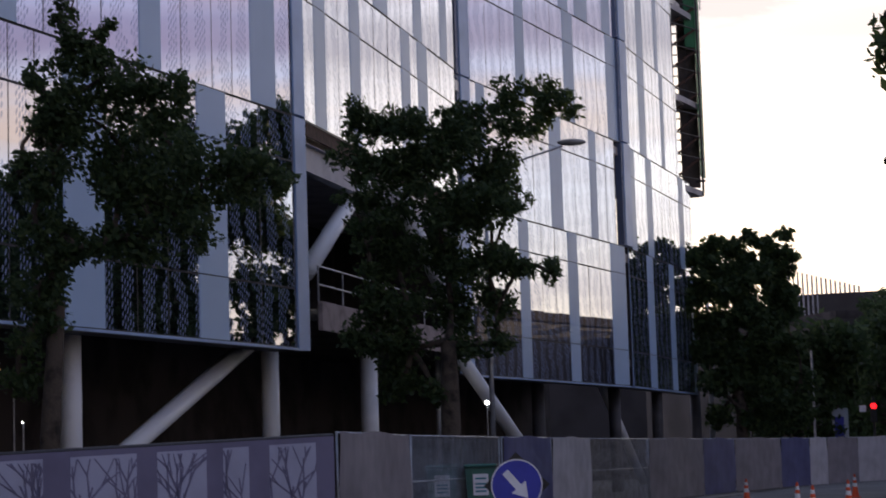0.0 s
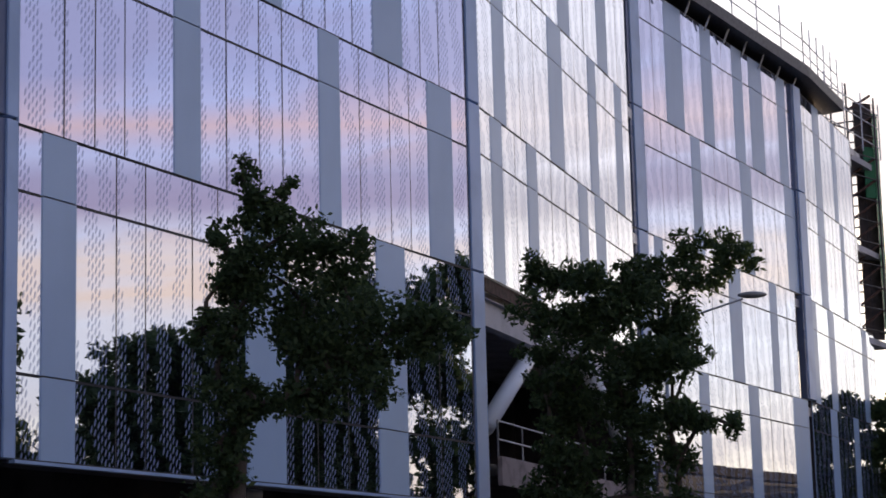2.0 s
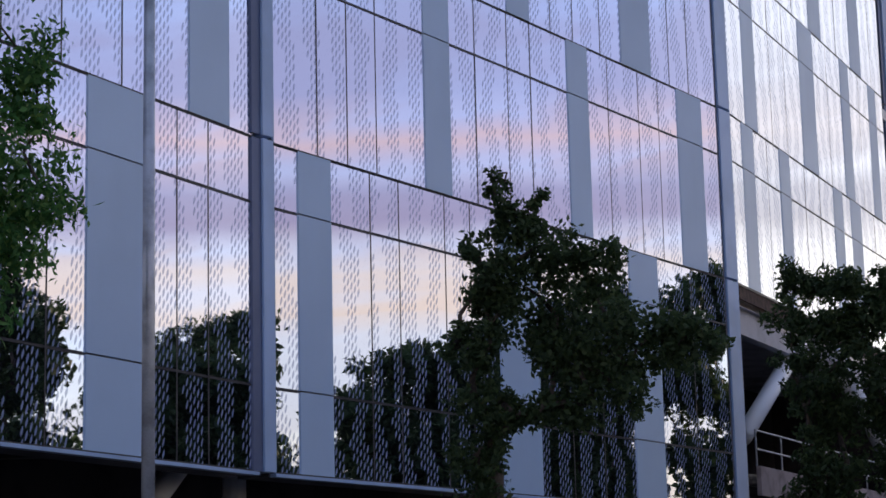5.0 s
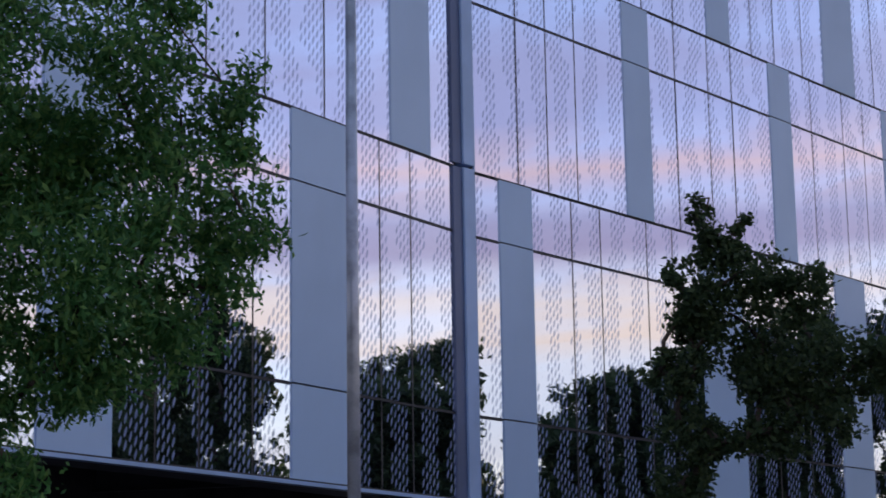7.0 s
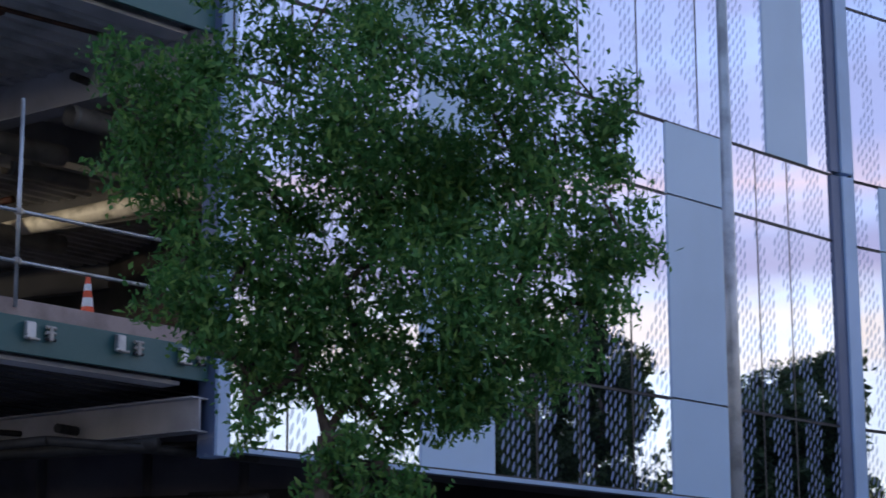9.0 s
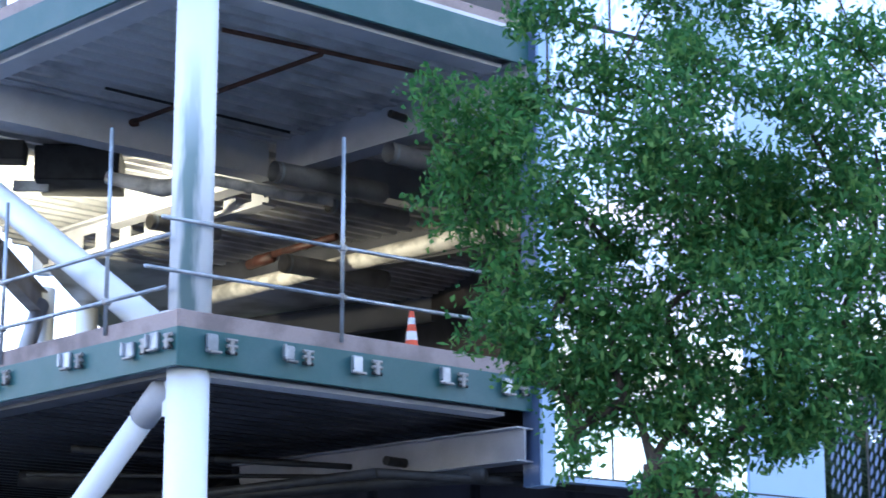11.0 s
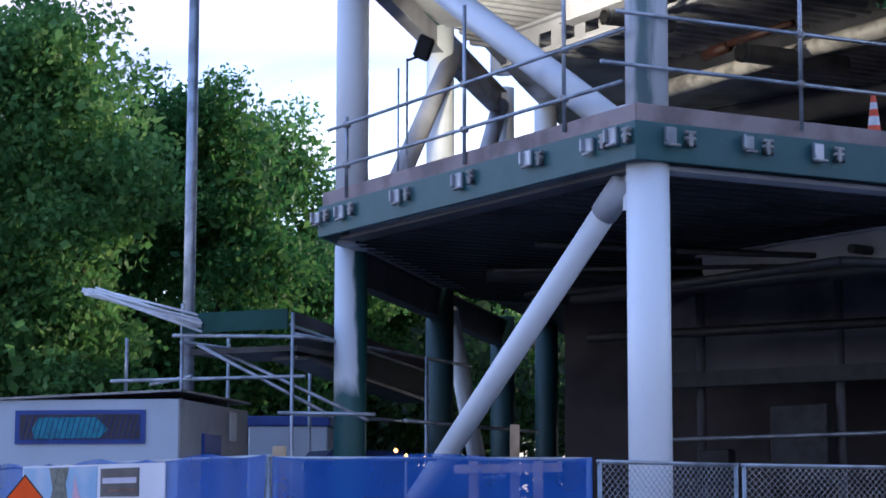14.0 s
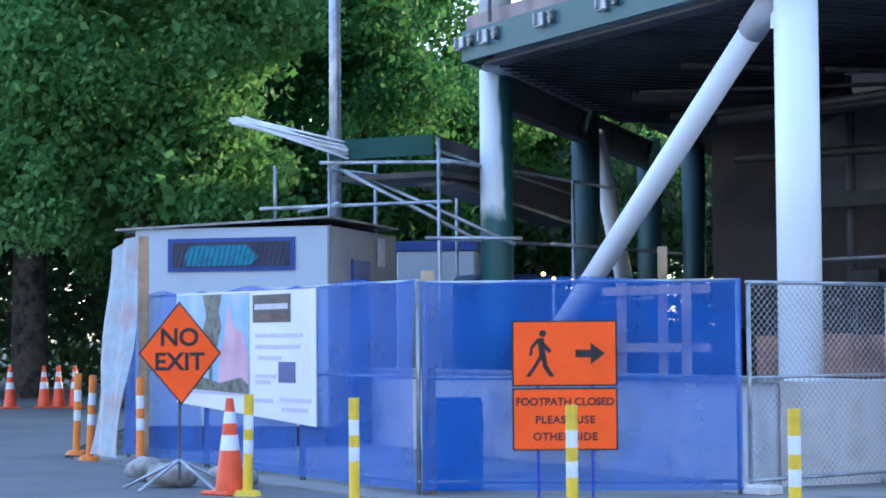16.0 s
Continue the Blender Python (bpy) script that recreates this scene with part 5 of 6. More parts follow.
def text_mesh(name, body, size, material, parent, at, depth=0.002, align="CENTER", spacing=1.0):
    cu = bpy.data.curves.new(name, "FONT")
    cu.body, cu.size, cu.align_x, cu.align_y, cu.extrude = body, size, align, "CENTER", depth
    cu.space_character = spacing
    cu.offset = size * 0.024
    tmp = bpy.data.objects.new(name, cu)
    scene.collection.objects.link(tmp)
    me = bpy.data.meshes.new_from_object(tmp.evaluated_get(bpy.context.evaluated_depsgraph_get()))
    bpy.data.objects.remove(tmp)
    me.materials.clear()
    me.materials.append(material)
    ob = new(name, me)
    ob.parent = parent
    ob.matrix_local = pose(*at, 90, 0, 0)
    ob["kind"] = "stuff"
    return ob


def flat_poly(bm, pts, y0, y1):
    """A plate in the x z plane."""
    lo = [bm.verts.new((x, y0, z)) for x, z in pts]
    hi = [bm.verts.new((x, y1, z)) for x, z in pts]
    n = len(pts)
    bm.faces.new(lo); bm.faces.new(hi[::-1])
    for i in range(n):
        bm.faces.new((lo[i], hi[i], hi[(i + 1) % n], lo[(i + 1) % n]))
    bmesh.ops.recalc_face_normals(bm, faces=bm.faces)
    return bm


def P(pts, y0, y1):
    return flat_poly(bmesh.new(), pts, y0, y1)


def rect(x0, z0, x1, z1):
    return [(x0, z0), (x1, z0), (x1, z1), (x0, z1)]


# --- lamp posts
def lamp_post(x, y, h, r, label, arm=None, head=None, sleeve=False):
    t = thing("street_lamp", (x, y, 0), 0, label, "street lamp", "street lamps")
    part("pole", T((0, 0, 0), (0, 0, h), r * 1.1, r * 0.8, 18), M["galv"], t, smooth=True)
    part("base_plate", T((0, 0, 0), (0, 0, 0.5), r * 1.5, r * 1.4, 18), M["galv"], t, smooth=True)
    if arm:
        a = Vector(arm)
        bm = bmesh.new()
        limb(bm, [Vector((0, 0, h - 0.05)), Vector((0, 0, h)).lerp(a, 0.3) + Vector((0, 0, 0.12)), a], r * 0.6, r * 0.4, 12)
        part("arm", bm, M["galv"], t, smooth=True)
        d = (a - Vector((0, 0, h))).normalized()
        bm = bmesh.new()
        bmesh.ops.create_uvsphere(bm, u_segments=16, v_segments=8, radius=0.5, matrix=Matrix.Translation(a + d * 0.25) @ pose(0, 0, 0, 0, 0, math.degrees(math.atan2(d.y, d.x))) @ Matrix.Diagonal((0.75, 0.30, 0.18, 1)))
        part("lamp_head", bm, M["duct"], t, smooth=True)
    return t


lamp_post(-8.68, 21.30, 11.0, 0.075, "galvanised steel street lamp pole beside the facade", (0.8, 1.6, 11.4))
lamp_post(-0.66, 51.9, 8.6, 0.065, "galvanised street lamp with a flat head above the tree", (2.0, 0.2, 9.40))
lamp_post(-28.34, 16.92, 11.4, 0.10, "tall galvanised lamp pole behind the site cabin", (-0.9, -1.2, 11.65))
lamp_post(9.95, 107.5, 11.0, 0.13, "far street lamp with an outreach arm", (2.8, -0.3, 11.3))


# --- fences
def fence_panel(a, b, h, cloth, label, group, z0=0.05, h2=None, feet=True, rail=True):
    a, b = Vector((*a, 0)), Vector((*b, 0))
    d = b - a
    w = d.length
    t = thing("site_fence", a, math.degrees(math.atan2(d.y, d.x)), label, "fence", group)
    hb = h2 if h2 else h
    for x, hh in ((0.03, h), (w - 0.03, hb)):
        part("post", T((x, 0, 0), (x, 0, hh), 0.021, seg=10), M["galv"], t, smooth=True)
    part("top_rail", T((0, 0, h), (w, 0, hb), 0.019, seg=10), M["galv"], t, smooth=True)
    if rail:
        part("mid_rail", T((0, 0, h * 0.55), (w, 0, hb * 0.55), 0.015, seg=8), M["galv"], t, smooth=True)
        part("bottom_rail", T((0, 0, z0 + 0.08), (w, 0, z0 + 0.08), 0.017, seg=8), M["galv"], t, smooth=True)
    if feet:
        part("foot", B((0.05, 0, 0.05), (0.22, 0.6, 0.10), 0, 0.02), M["concrete"], t)
    if cloth == "chain":
        vs, fs = [], []
        step = 0.075
        n = int((w + h) / step)
        for i in range(n):
            for sgn in (0, 1):
                x0 = i * step - h
                p0, p1 = [x0, z0], [x0 + h, z0 + h - 0.05]
                if p0[0] < 0:
                    p0 = [0, z0 - x0]
                if p1[0] > w:
                    p1 = [w, p1[1] - (x0 + h - w)]
                if p1[0] - p0[0] < 0.02:
                    continue
                if sgn:
                    p0, p1 = [w - p0[0], p0[1]], [w - p1[0], p1[1]]
                k = len(vs)
                e = 0.0032
                vs += [(p0[0], 0, p0[1] - e), (p1[0], 0, p1[1] - e), (p1[0], 0, p1[1] + e), (p0[0], 0, p0[1] + e),
                       (p0[0], 0.006, p0[1]), (p1[0], 0.006, p1[1])]
                fs += [(k, k + 1, k + 2, k + 3), (k, k + 4, k + 5, k + 1), (k + 3, k + 2, k + 5, k + 4)]
        ob = raw_mesh("chain_link", vs, fs, M["galv"], t)
        ob["kind"] = "stuff"
    elif cloth:
        r = random.Random(int(a.x * 100) + int(a.y * 10))
        nx, nz = max(4, int(w / 0.18)), 9
        vs = []
        for j in range(nz + 1):
            for i in range(nx + 1):
                fx, fz = i / nx, j / nz
                top = h + (hb - h) * fx
                sag = 0.03 * math.sin(fx * math.pi * 3) * fz if cloth != "print" else 0
                vs.append((fx * w, -0.055 + 0.025 * math.sin(fx * 9 + fz * 4) + r.uniform(-.006, .006), z0 + (top - z0 - sag) * fz + (0.02 if fz == 1 else 0)))
        fs = [(j * (nx + 1) + i, j * (nx + 1) + i + 1, (j + 1) * (nx + 1) + i + 1, (j + 1) * (nx + 1) + i) for j in range(nz) for i in range(nx)]
        ob = raw_mesh("cloth", vs, fs, M[cloth], t)
        for f in ob.data.polygons:
            f.use_smooth = True
    return t


def run_of(a, b, n, h, cloths, label, group, **kw):
    a, b = Vector(a), Vector(b)
    for i in range(n):
        fence_panel(a.lerp(b, i / n), a.lerp(b, (i + 1) / n), h, cloths[i % len(cloths)], label, group, **kw)


G1 = "blue site fence"
run_of((-24.0, 11.25), (-16.33, 10.66), 3, 2.02, ["blue_mesh"], "site fence panel covered with blue shade mesh", G1, feet=False)
run_of((-16.32, 10.68), (-14.50, 13.05), 1, 2.00, ["blue_mesh"], "site fence panel covered with blue shade mesh", G1, feet=False)
run_of((-14.48, 13.10), (-14.60, 15.10), 1, 1.98, ["chain"], "galvanised chain-link site fence panel", G1)
run_of((-14.60, 15.15), (-13.6, 19.5), 2, 1.98, ["chain"], "galvanised chain-link site fence panel", G1)
run_of((-13.6, 19.5), (-7.4, 29.0), 4, 1.85, ["grey_mesh"], "site fence panel with grey shade mesh", G1)
# along the street
seq = [((-3.05, 34.45), (-2.25, 41.3), "grey_mesh"), ((-2.2, 41.6), (-0.5, 49.5), "chain"), ((-0.45, 49.7), (0.75, 54.6), "navy_mesh"), ((0.8, 54.8), (1.97, 60.2), "pale_mesh"),
       ((2.0, 60.4), (4.1, 67.6), "chain"), ((4.15, 67.8), (6.5, 75.0), "grey_mesh"), ((6.55, 75.2), (8.1, 79.5), "navy_mesh"), ((8.15, 79.7), (10.6, 85.6), "grey_mesh"),
       ((10.65, 85.8), (12.3, 89.4), "navy_mesh"), ((12.35, 89.6), (13.4, 91.8), "pale_mesh"), ((13.45, 92.0), (15.2, 94.6), "grey_mesh"), ((15.25, 94.8), (18.5, 99.5), "pale_mesh"), ((18.6, 99.7), (24, 107), "pale_mesh")]
for a, b, c in seq:
    fence_panel(a, b, 2.05, c, {"chain": "open wire site fence panel", "grey_mesh": "site fence panel with dull grey cloth", "navy_mesh": "site fence panel with navy blue cloth", "pale_mesh": "site fence panel with pale white cloth"}[c], "street side fence", feet=False)

# printed hoarding with white branches
h0, h1 = Vector((-7.35, 29.1)), Vector((-3.08, 34.3))
hd = h1 - h0
hoard = thing("hoarding", (h0.x, h0.y, 0), math.degrees(math.atan2(hd.y, hd.x)), "purple-grey printed hoarding with pale branching pattern", "hoarding")
hw = hd.length
zt = lambda x: 1.80 + 0.20 * x / hw
part("board", P([(-3.0, 0.0), (hw, 0.0), (hw, zt(hw)), (-3.0, zt(-3.0))], 0, 0.06), M["print"], hoard)
part("top_cap", T((-3.0, 0.03, zt(-3.0)), (hw, 0.03, zt(hw)), 0.035, seg=8), M["darktrim"], hoard)
rr = random.Random(9)
for x0, x1 in ((-0.2, 0.75), (1.25, 2.5), (2.9, 3.9), (4.25, 4.8), (5.25, 6.3)):
    part("pale_field", P([(x0, 0.3), (x1, 0.3), (x1, zt(x1) - 0.10), (x0, zt(x0) - 0.10)], -0.004, 0.0), M["print_pale"], hoard)
    bm = bmesh.new()
    todo = [(rr.uniform(x0, x1), rr.uniform(0.35, 0.6), rr.uniform(55, 125), 0.75, 0.055) for _ in range(max(2, int((x1 - x0) * 3.2)))]
    while todo:
        cx, cz, an, ln, wd = todo.pop()
        dx, dz = math.cos(radians(an)), math.sin(radians(an))
        if abs(dx) > 1e-3:
            ln = min(ln, ((x1 if dx > 0 else x0) - cx) / dx)
        ln = min(ln, (zt(x0) - 0.13 - cz) / max(dz, 0.05))
        if ln < 0.08:
            continue
        ex, ez, hx, hz_ = cx + dx * ln, cz + dz * ln, -dz * wd / 2, dx * wd / 2
        flat_poly(bm, [(cx - hx, cz - hz_), (cx + hx, cz + hz_), (ex + hx * 0.7, ez + hz_ * 0.7), (ex - hx * 0.7, ez - hz_ * 0.7)], -0.008, -0.004)
        if wd > 0.028:
            for turn in (rr.uniform(14, 34), -rr.uniform(14, 34)):
                k_ = rr.uniform(0.45, 1.0)
                todo.append((cx + dx * ln * k_, cz + dz * ln * k_, min(150, max(30, an + turn)), rr.uniform(0.35, 0.65), wd * 0.78))
    part("branch_print", bm, M["print"], hoard)

# --- concrete plinth under the corner columns
plinth = thing("plinth_wall", label="raw stained concrete plinth wall under the columns", category="concrete wall", kind="structure")
part("wall_block", slab_poly(bmesh.new(), [(-15.02, 13.95), (-24.5, 15.20), (-24.3, 16.4), (-14.95, 15.2)], 0, 1.03), M["concrete"], plinth)
part("wall_block", slab_poly(bmesh.new(), [(-14.98, 13.98), (-14.94, 15.22), (-15.4, 15.4), (-14.6, 21.0), (-13.75, 20.8)], 0, 1.02), M["concrete"], plinth)
part("wall_cap", slab_poly(bmesh.new(), [(-14.90, 13.85), (-24.5, 15.12), (-24.48, 15.4), (-15.1, 14.15)], 1.03, 1.07), M["kerb"], plinth)
low = thing("site_boarding", label="brown timber boarding behind the plinth", category="boarding")
for i in range(9):
    f_ = (i + 0.5) / 9
    part("board", B((-18.35 + 2.3 * f_, 16.75 + 2.5 * f_, 1.22 + 0.012 * (i % 3)), (0.37, 0.04, 0.50), math.atan2(2.5, 2.3), 0.008), M["brown"], low)
    if i % 3 == 1:
        part("stake", B((-18.40 + 2.3 * f_, 16.85 + 2.5 * f_, 0.73), (0.06, 0.05, 1.46), math.atan2(2.5, 2.3)), M["timber"], low)
pile = thing("brick_pile", label="loose pile of broken red-brown bricks", category="rubble")
rr = random.Random(21)
for i in range(70):
    f_ = rr.random()
    bm = B((0, 0, 0), (0.23, 0.11, 0.075), 0, 0.006)
    ob = part("brick", bm, M["rubble"], pile)
    ob.matrix_local = pose(-16.6 + f_ * 0.9 + rr.uniform(-.2, .2), 17.3 + f_ * 1.2 + rr.uniform(-.2, .2), 1.1 + rr.uniform(0, 0.5) * (1 - abs(f_ - .5)), rr.uniform(-40, 40), rr.uniform(-40, 40), rr.uniform(0, 180))
frame_t = thing("timber_frame", label="pale timber propping frame behind the blue mesh", category="timber frame")
for x, y, h in ((-18.2, 15.2, 2.5), (-18.7, 15.0, 2.15), (-17.5, 14.95, 2.1)):
    part("post", B((x, y, h / 2), (0.11, 0.09, h), radians(50), 0.006), M["timber"], frame_t)
for z in (1.35, 2.0):
    part("rail", wall_between((-18.9, 14.9), (-17.3, 15.1), z - 0.05, z + 0.05, 0.06), M["timber"], frame_t)
wp = thing("fence_post", (-16.45, 10.84, 0), 0, "round timber fence post with a pale sawn top", "fence post")
part("shaft", T((0, 0, 0), (0, 0, 2.12), 0.065, seg=12), M["timber"], wp, smooth=True)

# --- barrel behind the mesh
bar = thing("barrel", (-16.75, 11.35, 0), 0, "blue plastic barrel behind the fence mesh", "barrel")
bm = bmesh.new()
prof = [(0.24, 0), (0.27, 0.05), (0.27, 0.28), (0.285, 0.30), (0.27, 0.33), (0.27, 0.58), (0.285, 0.60), (0.27, 0.63), (0.265, 0.84), (0.24, 0.88)]
for (r0, z0), (r1, z1) in zip(prof, prof[1:]):
    tube(bm, (0, 0, z0), (0, 0, z1), r0, r1, 24, caps=False)
part("drum", bm, M["barrel"], bar, smooth=True)
part("lid", T((0, 0, 0.86), (0, 0, 0.90), 0.25, seg=24), M["barrel"], bar)

# --- site cabin
c0, c1 = Vector((-26.45, 12.52)), Vector((-24.35, 14.41))
cd = (c1 - c0)
cabin = thing("site_cabin", (c0.x, c0.y, 0), math.degrees(math.atan2(cd.y, cd.x)), "white site cabin with a long barred blue window", "site cabin")
cw, cl = cd.length, 3.4
part("front_wall", B((cw / 2, 0.03, 1.65), (cw, 0.06, 2.75), 0, 0.01), M["hut"], cabin)
part("side_wall", B((cw - 0.03, cl / 2 + 0.06, 1.65), (0.06, cl - 0.06, 2.75), 0), M["hutside"], cabin, "weathered grey side")
part("side_wall", B((0.03, cl / 2 + 0.06, 1.65), (0.06, cl - 0.06, 2.75), 0), M["hutside"], cabin)
part("back_wall", B((cw / 2, cl + 0.04, 1.65), (cw, 0.06, 2.75), 0), M["hutside"], cabin)
part("roof", P([(-0.28, 3.005), (cw + 0.04, 3.125), (cw + 0.04, 3.155), (-0.28, 3.035)], -0.06, cl + 0.1), M["duct"], cabin, "thin grey roof sheet")
part("plinth", B((cw / 2, cl / 2, 0.14), (cw - 0.1, cl - 0.1, 0.28), 0), M["darktrim"], cabin)
win = part("window_frame", P(rect(0.50, 2.42, 2.36, 2.88), -0.03, 0.0), M["blue_paint"], cabin, "blue window frame")
part("pane", P(rect(0.57, 2.48, 2.29, 2.82), -0.036, -0.031), M["ban_dark"], win)
part("curtain", P([(0.78, 2.49), (1.72, 2.50), (1.84, 2.62), (1.66, 2.78), (0.84, 2.78), (0.75, 2.62)], -0.042, -0.037), M["teal"], win, "teal cloth behind bars")
for i in range(22):
    x = 0.60 + i * 0.076
    part("bar", P([(x, 2.46), (x + 0.008, 2.46), (x + 0.10, 2.80), (x + 0.092, 2.80)], -0.050, -0.044), M["blue_paint"], win)
door = part("door", B((cw + 0.02, 1.5, 1.55), (0.05, 0.85, 2.1), 0, 0.01), M["blue_paint"], cabin, "blue side door")
part("door_handle", B((cw + 0.06, 1.2, 1.5), (0.05, 0.12, 0.03), 0), M["galv"], door)
part("notice", B((cw + 0.02, 2.6, 2.75), (0.03, 0.30, 0.42), 0), M["signwhite"], cabin, "white notice board")
cabin2 = thing("site_cabin", (-28.7, 18.3, 0), 50.0, "small white site cabin with a blue roof band behind the first", "site cabin")
part("body", B((0.65, 0.9, 1.45), (1.3, 1.8, 2.9), 0, 0.02), M["hut"], cabin2)
part("roof_band", B((0.65, 0.9, 2.98), (1.36, 1.86, 0.16), 0, 0.01), M["blue_paint"], cabin2, "blue roof band")
part("door", B((0.55, -0.02, 1.05), (0.75, 0.05, 2.0), 0, 0.01), M["hutside"], cabin2)

# hanging silver sheet at the end of the fence
vs, nx, nz = [], 8, 14
c00, c10, c01, c11 = Vector((-23.34, 10.44, 0.10)), Vector((-22.80, 10.56, 0.06)), Vector((-23.52, 10.85, 2.70)), Vector((-23.15, 11.05, 2.76))
for j in range(nz + 1):
    for i in range(nx + 1):
        fx, fz = i / nx, j / nz
        p = c00.lerp(c10, fx).lerp(c01.lerp(c11, fx), fz)
        k_ = 0.05 * math.sin(fx * 11 + fz * 5) + 0.04 * math.sin(fz * 9 + fx * 3)
        vs.append((p.x + k_ * 0.25, p.y + k_ * 0.6, p.z - 0.10 * (1 - fx) ** 3 * fz))
fs = [(j * (nx + 1) + i, j * (nx + 1) + i + 1, (j + 1) * (nx + 1) + i + 1, (j + 1) * (nx + 1) + i) for j in range(nz) for i in range(nx)]
tp = thing("tarpaulin", label="crumpled silver tarpaulin hanging at the fence end", category="tarpaulin")
ob = raw_mesh("sheet", vs, fs, M["silver_tarp"], tp)
sm = ob.modifiers.new("thick", "SOLIDIFY"); sm.thickness = 0.012
part("batten", B((-23.0, 11.0, 1.4), (0.12, 0.05, 2.7), radians(60), 0.005), M["timber"], tp)

# --- scaffold beside the cabin
sca = thing("scaffold", label="galvanised tube scaffold with green guard boards and bundled poles", category="scaffold")


def st(p, q, r=0.026, m="galv"):
    part("scaffold_tube", T(p, q, r, seg=10), M[m], sca, smooth=True)


st((-25.46, 15.10, 0), (-25.46, 15.10, 4.45)); st((-23.79, 15.87, 0), (-23.79, 15.87, 4.25)); st((-26.37, 14.72, 3.2), (-26.37, 14.72, 4.0))
st((-25.6, 15.03, 4.00), (-23.6, 15.96, 3.90)); st((-26.6, 14.6, 3.38), (-23.6, 15.96, 3.36)); st((-25.2, 15.2, 3.85), (-23.4, 16.3, 2.80)); st((-25.0, 15.5, 3.75), (-23.0, 16.6, 2.75))
st((-23.95, 15.75, 2.86), (-22.7, 16.5, 2.82)); st((-27.2, 15.6, 3.4), (-25.2, 15.1, 3.4)); st((-25.9, 17.6, 0), (-25.9, 17.6, 4.1)); st((-24.3, 18.6, 0), (-24.3, 18.6, 3.8))
st((-23.8, 15.9, 3.95), (-25.0, 20.0, 3.75)); st((-23.8, 15.9, 2.85), (-25.2, 20.0, 2.85)); st((-25.5, 15.1, 3.9), (-26.6, 19.0, 3.8)); st((-22.7, 17.0, 2.75), (-24.6, 21.0, 2.75)); st((-23.0, 17.6, 0), (-23.0, 17.6, 3.4))
for p, q in (((-26.3, 16.4, 0), (-26.3, 16.4, 4.1)), ((-22.0, 18.2, 2.0), (-26.0, 20.5, 2.0))):
    st(p, q)
part("guard_board", wall_between((-25.42, 15.08), (-23.84, 15.82), 4.02, 4.30, 0.03), M["guard_green"], sca, "green painted guard board")
part("platform", slab_poly(bmesh.new(), [(-25.4, 15.2), (-23.8, 15.95), (-24.6, 17.2), (-26.2, 16.6)], 3.72, 3.80), M["dark_tarp"], sca)


def sloped_panel(a, b, h, thick, drop=0.0):
    """An upright sheet between two points at different heights."""
    a, b = Vector(a), Vector(b)
    n = Vector((b.y - a.y, a.x - b.x, 0)).normalized() * thick
    bm = bmesh.new()
    quad = [a - Vector((0, 0, h)), b - Vector((0, 0, h + drop)), b, a]
    f0, f1 = [bm.verts.new(p) for p in quad], [bm.verts.new(p + n) for p in quad]
    bm.faces.new(f0); bm.faces.new(f1[::-1])
    for k in range(4):
        bm.faces.new((f0[k], f1[k], f1[(k + 1) % 4], f0[(k + 1) % 4]))
    bmesh.ops.recalc_face_normals(bm, faces=bm.faces)
    return bm


# gangway that slopes away behind the columns, hung with dark net
part("toe_board", sloped_panel((-23.95, 15.95, 4.28), (-26.4, 20.13, 3.95), 0.16, 0.03), M["core"], sca, "dark board along the gangway")
part("side_net", sloped_panel((-24.0, 15.98, 4.06), (-26.45, 20.18, 3.74), 0.40, 0.02, 0.06), M["dark_net"], sca, "black net along the gangway")
st((-23.9, 15.9, 4.08), (-26.35, 20.08, 3.77), 0.022)
st((-24.0, 16.05, 3.66), (-26.4, 20.13, 3.32), 0.022)
part("gangway_deck", sloped_panel((-24.35, 15.9, 3.66), (-26.9, 20.0, 3.30), 0.05, 0.55), M["dark_tarp"], sca)
rr = random.Random(31)
for i in range(16):
    o = Vector((rr.uniform(-.06, .06), rr.uniform(-.10, .10), rr.uniform(-.10, .10)))
    st(Vector((-26.35 + rr.uniform(-.15, .25), 14.05, 4.66 + rr.uniform(-.08, .02))) + o * 0.4, Vector((-25.1, 15.25, 4.12)) + o, 0.018, "reflector")
# pallets and stacks seen between the columns
for i, (x, y, w_, h_, c) in enumerate(((-25.0, 21.0, 2.4, 1.5, "dark_tarp"), (-22.0, 21.8, 2.2, 1.9, "core"), (-29.0, 22.0, 2.5, 2.2, "dark_tarp"), (-19.6, 18.8, 1.4, 0.8, "blue_paint"), (-25.1, 17.9, 1.3, 2.3, "navy"))):
    t = thing("material_stack", (x, y, 0), 40 + 9 * i, "dark covered stack of building material", "material stack", "stacks under the deck")
    part("load", B((0, 0, 0.1 + h_ / 2), (w_, 1.1, h_), 0, 0.08), M[c], t)
    part("pallet", B((0, 0, 0.05), (w_ * 0.95, 1.0, 0.10), 0), M["timber"], t)
bulb = thing("site_lamp", (-22.4, 16.8, 2.26), 0, "small warm site lamp under the deck", "lamp")
for dx, dz in ((0, 0), (0.18, -0.03), (-0.1, 0.07)):
    bm = bmesh.new(); bmesh.ops.create_uvsphere(bm, u_segments=10, v_segments=6, radius=0.028, matrix=Matrix.Translation((dx, dx, dz)))
    part("bulb", bm, M["warm_lamp"], bulb)
part("stem", T((0, 0, -2.26), (0, 0, -0.03), 0.02, seg=8), M["galv"], bulb)

# --- guard rails on the first deck
gr = thing("guard_rail", label="scaffold-tube guard rails round the open deck edge", category="guard rail")


def gt(p, q, r=0.024):
    part("rail_tube", T(p, q, r, seg=10), M["galv"], gr, smooth=True)


